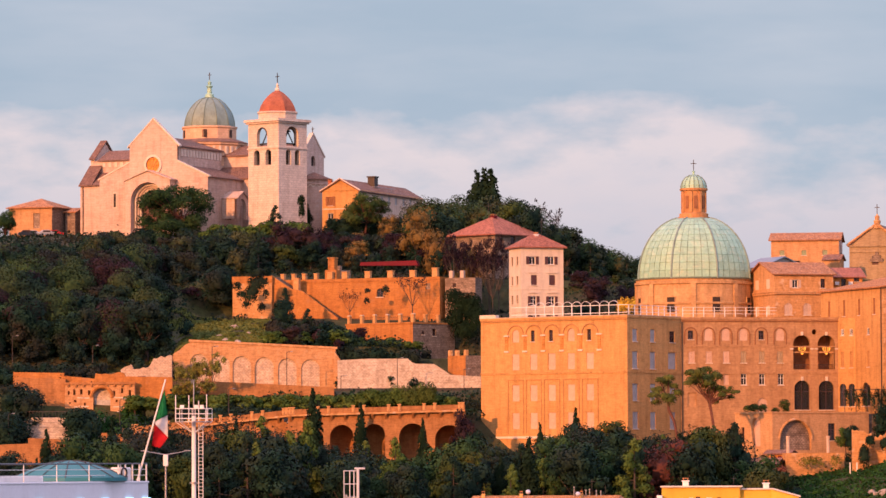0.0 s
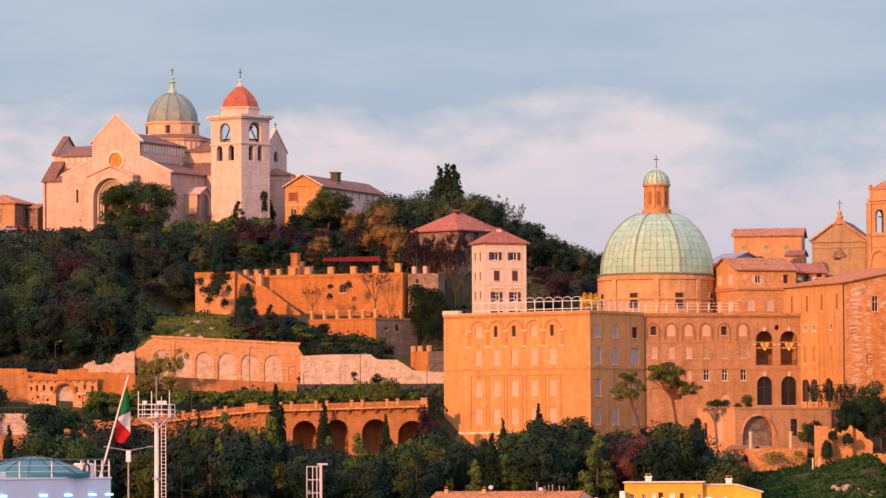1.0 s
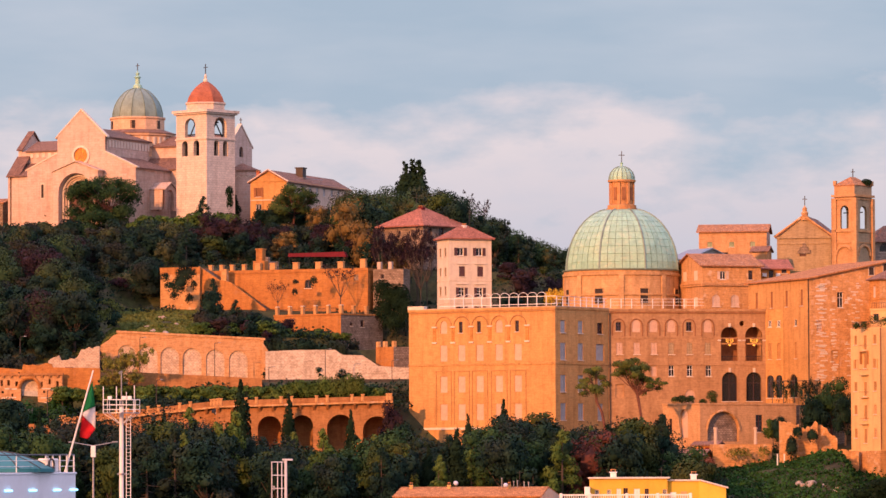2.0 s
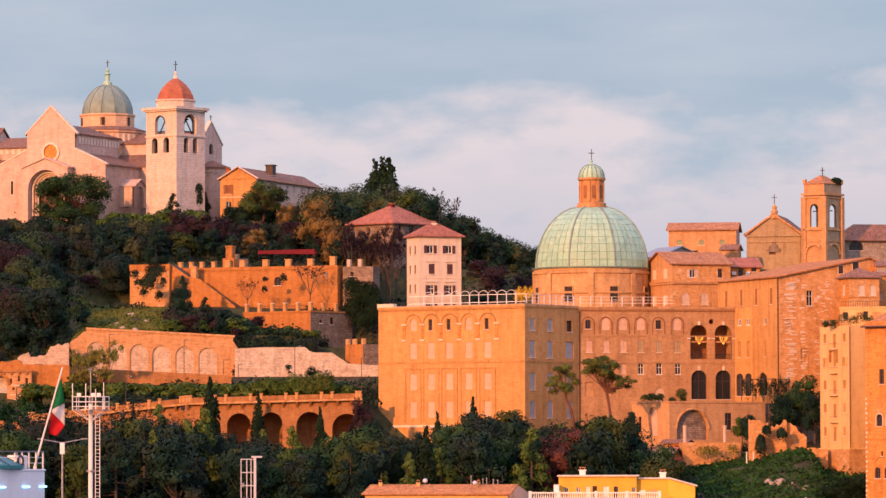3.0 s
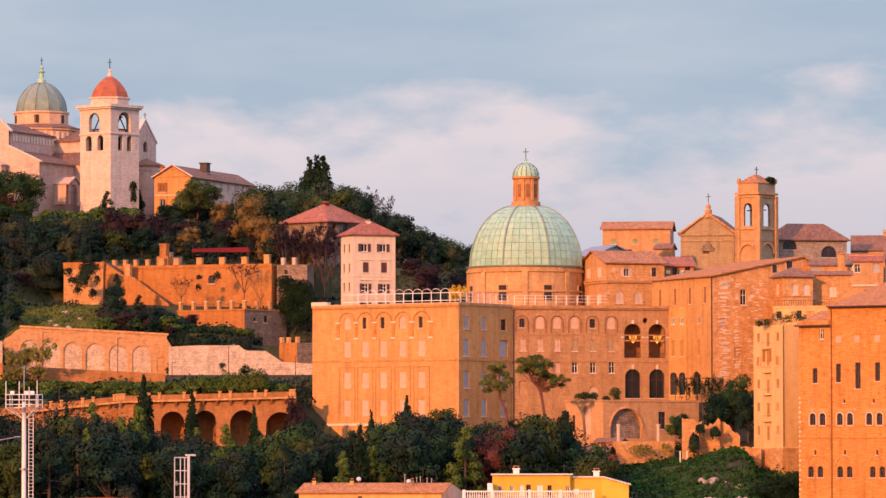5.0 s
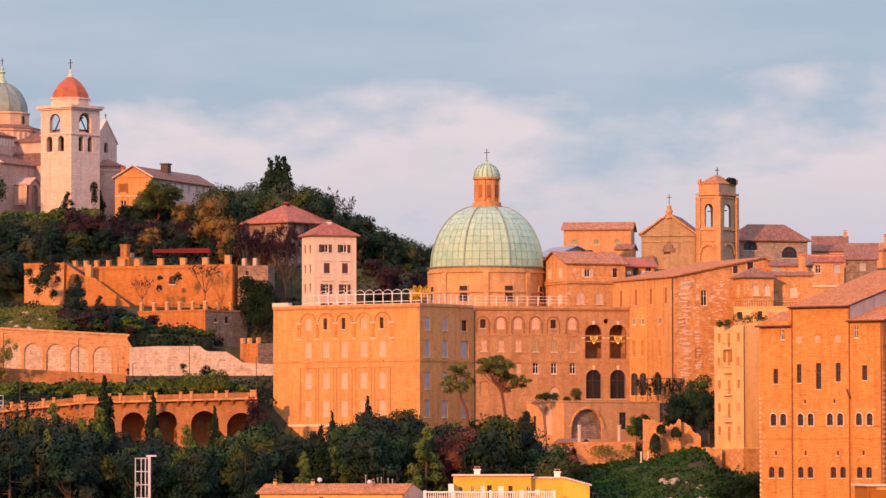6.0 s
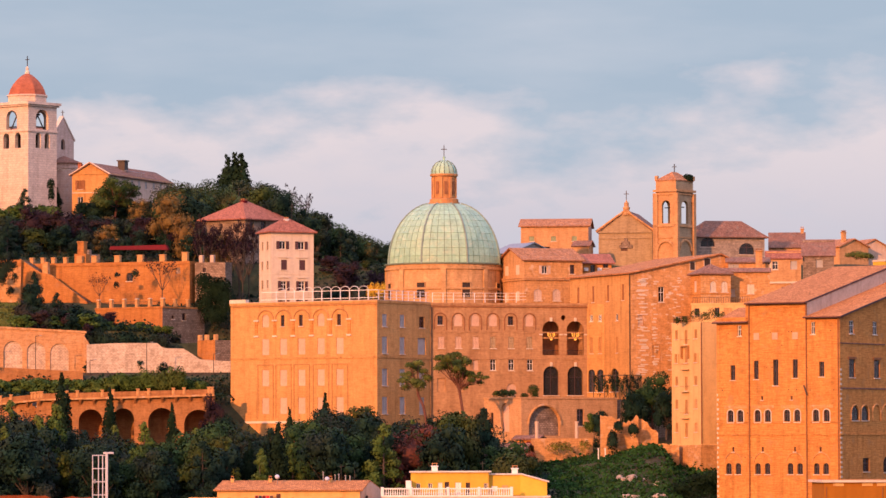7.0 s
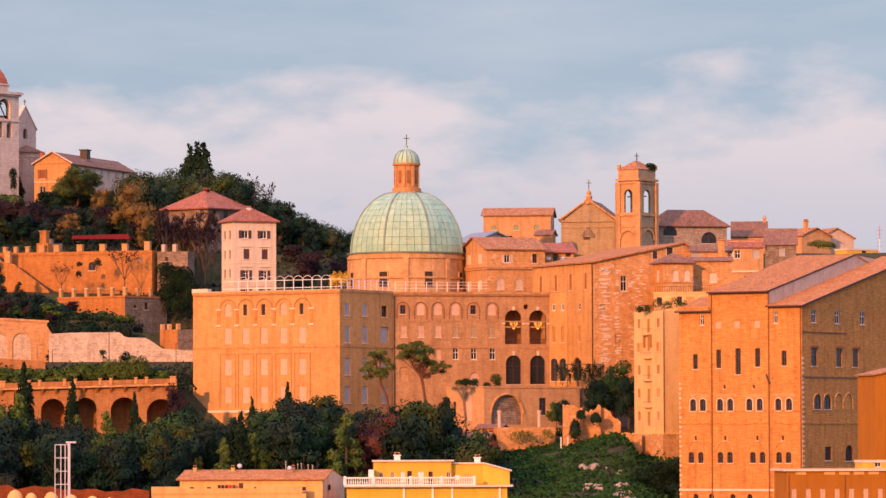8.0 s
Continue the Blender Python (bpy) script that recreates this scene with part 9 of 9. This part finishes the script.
for x in (7.6, 11.4, 14.0, 20.3):
    part("pilaster", boxes((x - 0.14, x + 0.14, -0.18, 0.0, 0, yb)), WHITE, YH)
part("balustrade_rail", boxes((-0.2, 16.9, -0.8, -0.55, yb + 1.15, yb + 1.32), (-0.2, 16.9, -0.8, -0.55, yb + 0.22, yb + 0.36)), WHITE, YH)
for k in range(56):
    part("baluster", shared(("baluster", 1), lambda: lathe([(0.06, 0), (0.1, 0.25), (0.05, 0.5), (0.08, 0.79)], 6), WHITE), WHITE, YH, m=pose(0.0 + 0.3 * k, -0.68, yb + 0.36))
for x in (-0.2, 3.6, 8.5, 12.6, 16.9):
    part("rail_post", boxes((x - 0.2, x + 0.2, -0.88, -0.48, yb + 0.22, yb + 1.45), ease=0.03), WHITE, YH)
part("white_pier", boxes((2.9, 3.6, -0.4, 2.0, yb + 0.22, yb + 2.3)), WHITE, YH)
rz = yb + 0.22
ah = 16.84 - 3 - rz
att = [hole(1.0, 1.0, 0.55, 0.7, "win"), hole(2.6, 1.0, 0.55, 0.7, "win"), hole(3.9, 0.1, 0.6, 1.7, "shut", infill=WHITE), hole(4.8, 0.1, 0.6, 1.8, "dark"), hole(6.3, 0.1, 0.8, 1.7, "shut", infill=WHITE), hole(7.6, 0.1, 0.55, 1.7, "dark"), hole(10.0, 1.0, 0.55, 0.7, "win")]
A1 = 10.35
part("attic_wall", wall_bm(A1, ah, att, 0.3), YELLOW, YH, m=pose(3.5, 1.6, rz))
for o in att:
    fill_hole(YH, o, pose(3.5, 1.6, rz), 0)
part("attic_wall", boxes((3.5, 3.8, 1.9, 9, rz, rz + ah), (3.5 + A1 - 0.3, 3.5 + A1, 1.9, 9, rz, rz + ah)), YELLOW, YH)
part("roof_edge", boxes((3.3, 3.5 + A1 + 0.3, 1.2, 9.4, rz + ah, rz + ah + 0.18)), TRIM, YH)
A2 = 16.5 - 3 - rz
part("attic_wall", boxes((3.5 + A1, 18.0, 2.6, 9, rz, rz + A2)), YELLOW, YH)
part("roof_edge", boxes((3.5 + A1, 18.25, 2.3, 9.3, rz + A2, rz + A2 + 0.16)), TRIM, YH)
part("attic_window", boxes((14.2, 15.0, 2.52, 2.6, rz + 0.6, rz + 1.3)), WHITE, YH)
part("attic_window", boxes((15.6, 16.4, 2.52, 2.6, rz + 0.4, rz + 1.4)), APRICOT, YH)
side = prism(((18.0, rz - 0.2), (18.0, rz + A2), (21.6, rz + A2 - 1.0), (21.6, rz - 0.2)), 2.0, 9)
part("side_wing", side, YELLOW, YH)
part("side_wing_roof", prism(((18.25, rz + A2 + 0.0), (18.25, rz + A2 + 0.16), (21.9, rz + A2 - 0.85), (21.9, rz + A2 - 1.02)), 1.8, 9.2), TRIM, YH)
for x, z in ((6.6, rz + ah), (17.3, rz + A2)):
    chimney(YH, x, 4.5, z, 0.75, 0.8, WHITE)
part("aerial", rods(((13.0, 5, rz + 2), (13.0, 5, rz + 4.6), 0.03), ((12.6, 5, rz + 4.3), (13.4, 5, rz + 4.3), 0.02)), IRON, YH)

RW = 22.73
RH = thing("red_roof_house", "long apricot house with a low red tile roof", "house", -12.51, 606, 3, -3)
rz0 = 14.54 - 3
RWd = 19.09
rops = [hole(u, rz0 - 1.55, 0.55, 0.5, "dark") for u in (1.6, 3.9, 10.2, 12.9, 16.6)] + [hole(8.2, rz0 - 2.0, 0.6, 1.5, "shut", infill=BROWN)]
part("wall", wall_bm(RWd, rz0, rops, 0.3), CREAM, RH)
for o in rops:
    fill_hole(RH, o, pose(0, 0, 0), 3)
part("roof", prism(((-0.5, rz0 - 0.02), (-0.1, rz0 + 0.05), (-0.1, rz0 + 0.1), (-0.5, rz0 + 0.1)), -0.4, 0.2), TILE, RH)
bm = bmesh.new()
quad(bm, (-0.5, -0.5, rz0), (RWd + 0.4, -0.5, rz0), (RWd + 1.2, 4.2, rz0 + 1.25), (0.4, 4.2, rz0 + 1.25))
quad(bm, (0.4, 4.2, rz0 + 1.25), (RWd + 1.2, 4.2, rz0 + 1.25), (RWd + 2.6, 9, rz0), (-0.5, 9, rz0))
bmesh.ops.remove_doubles(bm, verts=bm.verts[:], dist=0.01)
bmesh.ops.solidify(bm, geom=bm.faces[:], thickness=0.15)
part("roof", bm, ORANGETILE, RH)
gb = bmesh.new()
for t in (0.0, 0.3):
    gb.faces.new([gb.verts.new(p) for p in ((RWd - t, 0.3, 0), (RWd + 2.6 - t, 9, 0), (RWd + 2.6 - t, 9, rz0 - 0.1), (RWd + 1.25 - t, 4.2, rz0 + 1.05), (RWd - t, 0.3, rz0))])
part("gable_wall", gb, PALE, RH)
part("gable_window", boxes((RWd + 0.75, RWd + 0.95, 2.2, 3.4, rz0 - 1.5, rz0 - 0.8)), UNLIT, RH, "dark gable window")
part("terrace_block", boxes((-3.6, 17.0, -2.6, -0.1, 0, rz0 - 1.9)), CREAM, RH)
part("terrace_parapet", boxes((-3.6, 0.4, -2.7, -2.4, rz0 - 1.9, rz0 - 0.95), (10.4, 16.5, -2.7, -2.4, rz0 - 1.9, rz0 - 0.9), (0.4, 10.4, -2.7, -2.5, rz0 - 1.9, rz0 - 1.2)), CREAM, RH)
for x in (1.8, 6.9, 15.0):
    chimney(RH, x, 3.4, rz0 + 0.85, 0.5, 0.42, CREAM)
for x, z in ((7.9, rz0 + 1.75), (14.6, rz0 + 1.45)):
    d = part("satellite_dish", lathe([(0.0, 0.08), (0.2, 0.05), (0.32, -0.04), (0.34, -0.04), (0.2, 0.09), (0.0, 0.12)], 16), PALEGREY, RH, "round white dish", m=pose(x, 2.2, z, 70, 0, 15), smooth=True)
    part("dish_pole", rods(((x, 2.4, z - 1.2), (x, 2.4, z), 0.03)), STEEL, RH)
part("aerial", rods(((16.4, 4, rz0 + 1.5), (16.4, 4, rz0 + 3.4), 0.03), ((16.0, 4, rz0 + 3.1), (16.9, 4, rz0 + 3.1), 0.02)), IRON, RH)
part("aerial", rods(((18.2, 4, rz0 + 1.5), (18.2, 4, rz0 + 2.6), 0.03)), IRON, RH)
for x, h in ((14.0, 2.3), (15.6, 1.9), (16.1, 2.0), (17.0, 1.8), (17.6, 1.75)):
    part("flue", rods(((x, 3.8, rz0 + 0.9), (x, 3.8, rz0 + h), 0.07, 0.07, 8), ((x, 3.8, rz0 + h), (x, 3.8, rz0 + h + 0.12), 0.12, 0.12, 8)), STEEL, RH)
line = thing("washing", "row of washing drying on the terrace", "laundry", -12.51, 606, 3, -3)
part("line", rods(((5.0, -0.6, rz0 - 0.75), (8.0, -0.6, rz0 - 0.75), 0.015)), STEEL, line)
for k, mt in enumerate((REDNET, CARBLUE, REDNET, FLAGRED, BROWN)):
    part("cloth", boxes((5.1 + 0.5 * k, 5.5 + 0.5 * k, -0.62, -0.59, rz0 - 1.6, rz0 - 0.76)), mt, line)

# ---------------------------------------------------------------- the low shed with covered stacks beside the red roof
block("harbour_shed", "low red-brown rendered shed with a flat roof deck", "shed", -15.9, 588, 1.6, 11.4, 2, 26.0, 14, DARKRED, row((4, 10, 16, 22), 8.0, 1.4, 1.8, "dark"), (), parapet=0.15, cornice=0.2)
solid("deck_wall", prism([(-42.0, 11.2)] + ragged(-42.0, -16.4, 13.9, 13.1, 22, 0.3, 5) + [(-16.4, 11.2)], 0, 0.6), DARKRED, "uneven red brick wall along the shed's roof deck", "wall", m=pose(0, 599, 0))
for k, (x, h, r) in enumerate(((-33.7, 2.15, 1.05), (-31.6, 1.75, 0.85), (-29.0, 1.85, 0.95), (-26.4, 1.5, 0.9), (-23.6, 1.3, 0.8), (-21.4, 1.1, 0.6))):
    cv = thing("covered_stack", "rounded stack under a straw-yellow tarpaulin on the shed deck", "covered stack", x, 592.5, 11.25, 20 * k, group="covered stacks on the shed deck")
    cover_bm = lathe([(r * 1.04, 0.0), (r * 1.02, h * 0.3), (r * 0.9, h * 0.62), (r * 0.62, h * 0.86), (r * 0.25, h * 0.97), (0.0, h)], 18)
    for v in cover_bm.verts:
        q = 1 + 0.07 * noise.noise(v.co * 1.6 + Vector((k, 0, 0)))
        v.co.x, v.co.y = v.co.x * q, v.co.y * q
    part("tarpaulin", cover_bm, CREAM, cv, smooth=True)
    part("lashing", lathe([(r * 1.05, h * 0.28), (r * 1.08, h * 0.3), (r * 1.05, h * 0.33)], 18), BROWN, cv, "dark lashing rope")

# ---------------------------------------------------------------- the moored ship
SX, SY, SZ = -29.27, 320.0, 18.90
SH = thing("ship", "white ship superstructure with a glazed skylight and railings", "ship", SX, SY, 0, 66)
part("superstructure", boxes((-62, 0, 0, 16, 6, SZ), (-62, 0.06, -0.06, 16.06, SZ - 0.12, SZ + 0.02), ease=0.03), HULL, SH)
part("hull", prism(((-88, -1), (-92, 7), (6, 7), (4, -1)), -2, 20), HULL, SH)
for k in range(14):
    x = -61 + 4.4 * k
    part("rail_post", rods(((x, 0.1, SZ), (x, 0.1, SZ + 1.25), 0.035)), WHITE, SH)
for k in range(5):
    part("rail_post", rods(((-4.1 + 1.0 * k, 0.1, SZ), (-4.1 + 1.0 * k, 0.1, SZ + 1.25), 0.06)), WHITE, SH)
for z, r in ((0.45, 0.02), (0.85, 0.02), (1.25, 0.05)):
    part("rail", rods(((-62, 0.1, SZ + z), (0, 0.1, SZ + z), r)), CARBLUE if z > 1 else WHITE, SH)
sky = part("skylight", lathe([(4.1, 0.0), (4.1, 0.25), (3.0, 0.75), (1.4, 1.3), (0.6, 1.42), (0.0, 1.45)], 14), SKYLIGHT, SH, "low teal glass skylight dome", m=pose(-4.8, 3.6, SZ + 0.05))
for k in range(14):
    a = math.tau * k / 14
    part("skylight_bar", rods(*[((r0 * math.cos(a), r0 * math.sin(a), z0), (r1 * math.cos(a), r1 * math.sin(a), z1), 0.05, 0.05, 5) for (r0, z0), (r1, z1) in zip(((4.1, 0.25), (3.0, 0.75), (1.4, 1.3)), ((3.0, 0.75), (1.4, 1.3), (0.5, 1.43)))]), IRON, sky)
part("deck_box", boxes((-23.5, -13.7, 0.5, 1.3, SZ, SZ + 0.42), ease=0.05), WHITE, SH, "white life jacket box")
part("deck_locker", boxes((-3.0, -1.5, 0.5, 1.4, SZ, SZ + 1.0), ease=0.08), WHITE, SH)
part("life_ring", lathe([(0.28, 0.0), (0.36, -0.08), (0.44, 0.0), (0.36, 0.08), (0.28, 0.0)], 16), IRON, SH, m=pose(-3.5, -0.02, SZ + 0.6, 90))
for x in (-23.0, -15.1, -9.6, -6.2, -2.8, -0.4):
    part("deck_lamp", boxes((x - 0.5, x + 0.5, -0.14, -0.06, SZ - 1.28, SZ - 1.14), ease=0.02), BLUEGLOW, SH, "lit blue-white deck lamp")
part("window_band", boxes((-61, -0.4, -0.03, 0.0, SZ - 5.2, SZ - 2.2)), UNLIT, SH)
FP = thing("flagpole", "white leaning stern flagpole with a tricolour flag", "flag", -29.98, 319, SZ - 0.1)
tipx, tipz = -27.94 - -29.98, 26.11 - SZ + 0.1
part("pole", rods(((0, 0, 0), (tipx, 0, tipz), 0.075, 0.05)), WHITE, FP)


HOIST = ((1.84, 6.28), (1.28, 4.33), (1.30, 4.15), (1.06, 2.61))
FLY = ((2.0, 6.56), (2.18, 4.77), (2.21, 3.17), (1.68, 2.45))


def flag_strip(i):
    """A hanging third of the flag, with soft folds."""
    bm = bmesh.new()
    n, m = 9, 9
    grid = []
    for a in range(n + 1):
        u = a / n
        e0 = Vector(HOIST[i]).lerp(Vector(HOIST[i + 1]), u)
        e1 = Vector(FLY[i]).lerp(Vector(FLY[i + 1]), u)
        r = []
        for b in range(m + 1):
            p = e0.lerp(e1, b / m)
            w = i + u
            r.append(bm.verts.new((p.x, -0.12 + 0.2 * math.sin(2.1 * w + 5.5 * b / m) * min(1, 0.3 + w / 2), p.y)))
        grid.append(r)
    for a in range(n):
        for b in range(m):
            bm.faces.new((grid[a][b], grid[a + 1][b], grid[a + 1][b + 1], grid[a][b + 1]))
    bmesh.ops.solidify(bm, geom=bm.faces[:], thickness=0.02)
    return bm


FL = part("flag_green", flag_strip(0), FLAGGREEN, FP, "green third of the flag", smooth=True)
part("flag_white", flag_strip(1), FLAGWHITE, FP, "white third of the flag", smooth=True)
part("flag_red", flag_strip(2), FLAGRED, FP, "red third of the flag", smooth=True)

# ---------------------------------------------------------------- mast, lamp post and gantry on the quay
QZ = 1.6
MX, MZ = -39.05, 24.46
MA = thing("light_mast", "white tubular harbour light mast with a caged platform", "light mast", MX, 480, QZ)
part("shaft", rods(((0, 0, 0), (0, 0, MZ - QZ + 0.8), 0.26, 0.22, 12)), WHITE, MA)
part("collar", rods(((0, 0, MZ - QZ - 6.4), (0, 0, MZ - QZ - 6.2), 0.45, 0.45, 12)), STEEL, MA)
h0 = MZ - QZ
part("platform", lathe([(0.0, 0.0), (1.95, 0.0), (1.95, 0.1), (0.0, 0.1)], 12), STEEL, MA, m=pose(0, 0, h0 + 0.15))
for k in range(8):
    a = math.tau * k / 8
    part("brace", rods(((0.25 * math.cos(a), 0.25 * math.sin(a), h0 - 0.9), (1.9 * math.cos(a), 1.9 * math.sin(a), h0 + 0.15), 0.03)), WHITE, MA)
    part("cage_post", rods(((1.95 * math.cos(a), 1.95 * math.sin(a), h0 + 0.15), (1.95 * math.cos(a), 1.95 * math.sin(a), h0 + 1.6), 0.03)), WHITE, MA)
for z in (0.55, 1.05, 1.6):
    part("cage_ring", lathe([(1.92, -0.025), (1.97, -0.025), (1.97, 0.025), (1.92, 0.025), (1.92, -0.025)], 20), WHITE, MA, m=pose(0, 0, h0 + z))
for x, h in ((-1.9, 3.0), (-0.5, 3.0), (0.0, 4.6), (0.55, 2.4), (1.4, 3.1)):
    part("rod", rods(((x, -0.3 if x else 0, h0 + 0.2), (x, -0.3 if x else 0, h0 + h), 0.045 if x else 0.06)), WHITE if x else STEEL, MA)
for x in (-1.1, 0.4, 1.0):
    part("floodlight", boxes((x - 0.22, x + 0.22, -1.9, -1.6, h0 + 1.55, h0 + 1.95), ease=0.04), WHITE, MA)
for x in (0.52, 0.98):
    part("ladder_rail", rods(((x, -0.1, 0), (x, -0.1, h0), 0.035)), WHITE, MA)
for k in range(60):
    part("rung", shared(("rung", 1), lambda: rods(((0.52, -0.1, 0), (0.98, -0.1, 0), 0.025, 0.025, 5)), WHITE), WHITE, MA, m=pose(0, 0, h0 - 0.6 - 0.38 * k))
LP = thing("street_lamp", "grey two-armed quay street lamp", "street lamp", -41.87, 478, QZ)
lz = 21.16 - QZ
part("pole", rods(((0, 0, 0), (0, 0, lz), 0.14, 0.09, 10)), STEEL, LP)
part("bracket", boxes((-0.25, 0.25, -0.2, 0.2, lz - 1.2, lz), ease=0.05), WHITE, LP)
for s in (-1, 1):
    arm = part("arm", rods(((0, 0, lz), (s * 2.3, 0, lz + 0.4), 0.05, 0.04)), STEEL, LP)
    part("lamp_head", boxes((s * 2.3 - 0.35, s * 2.3 + 0.35, -0.12, 0.12, lz + 0.36, lz + 0.48), ease=0.03), STEEL, arm)
GA = thing("white_gantry", "white steel gangway gantry frame", "gantry", -20.68, 430, 0)
gz = 19.49
for x in (0.0, 0.55, 0.95):
    part("column", rods(((x, 0, 0), (x, 0, gz), 0.05)), PALEGREY, GA)
part("column", boxes((1.2, 1.45, -0.12, 0.12, 0, gz + 0.1), ease=0.03), PALEGREY, GA)
for k in range(4):
    part("crossbar", rods(((0, 0, gz - 0.05 - 1.25 * k), (1.2, 0, gz - 0.05 - 1.25 * k), 0.045)), PALEGREY, GA)
part("arm", boxes((1.0, 2.0, -0.12, 0.12, gz + 0.08, gz + 0.26), ease=0.03), PALEGREY, GA)
part("lamp", boxes((0.1, 0.3, -0.1, 0.1, gz - 2.7, gz - 2.3), ease=0.03), STEEL, GA)
solid("quay", boxes((-160, 160, 455, 690, -5, 1.7)), GREYINFILL, "grey concrete quay along the harbour", "quay", kind="structure")

# ---------------------------------------------------------------- hill lamps, cars
for k, (px, y, zt, zb) in enumerate(((-64.90, 840, 42.03, 32), (-51.00, 840, 40.98, 32), (-40.82, 838, 36.43, 32), (-30.34, 838, 39.67, 32), (-17.98, 838, 37.58, 32), (-60.20, 818, 33.79, 30), (-63.31, 950, 70.79, 66), (-103.39, 850, 44.47, 34), (-88.32, 851, 42.59, 40), (-100.22, 818, 29.44, 26), (-79.97, 818, 32.00, 28), (-11.24, 893, 61.73, 56))):
    L = thing("street_lamp", "thin dark iron street lamp on the hillside", "street lamp", px, y, zb, group="hillside street lamps")
    part("pole", rods(((0, 0, -0.5), (0, 0, zt - zb), 0.09, 0.06)), IRON, L)
    part("arm", rods(((0, 0, zt - zb), (0.9, -0.2, zt - zb + 0.15), 0.05)), IRON, L)
    part("lamp_head", boxes((0.7, 1.2, -0.32, -0.1, zt - zb + 0.08, zt - zb + 0.22), ease=0.03), STEEL, L)


def car(x, y, z, turn, paint, label):
    c = thing("car", label, "car", x, y, z, turn)
    body = prism(((-2.0, 0.35), (-2.05, 0.75), (-1.9, 0.95), (-1.45, 1.0), (-1.0, 1.42), (0.5, 1.45), (1.1, 1.0), (1.9, 0.9), (2.05, 0.6), (2.0, 0.35)), -0.8, 0.8)
    bmesh.ops.bevel(body, geom=body.edges[:], offset=0.06, segments=1, affect="EDGES")
    part("body", body, paint, c)
    part("side_window", boxes((-1.0, 0.6, -0.83, -0.8, 1.0, 1.34)), UNLIT, c)
    for wx in (-1.25, 1.3):
        for wy in (-0.78, 0.78):
            w = part("wheel", rods(((wx, wy - 0.1, 0.33), (wx, wy + 0.1, 0.33), 0.33, 0.33, 14)), RUBBER, c)
            part("rim", rods(((wx, wy - 0.12, 0.33), (wx, wy + 0.12, 0.33), 0.18, 0.18, 10)), STEEL, w)
    return c


car(-78.15, 843.5, 36.30 - 1.0, 3, CARBLUE, "dark hatchback parked on the hill road")
car(-47.64, 806 + 3, 28.49 - 1.1, 2, CARBLUE, "dark car on the viaduct road")
for k, (c, p) in enumerate(((48, CARBLUE), (58, CARPALE), (83, CARPALE), (96, FLAGRED))):
    car(-116.94 + (c - 48) * 0.1235, 988 + (k % 2), 70.72 - 0.4, 12 + 4 * k, p, ("dark", "silver", "pale grey", "red")[k] + " car parked by the hilltop house")
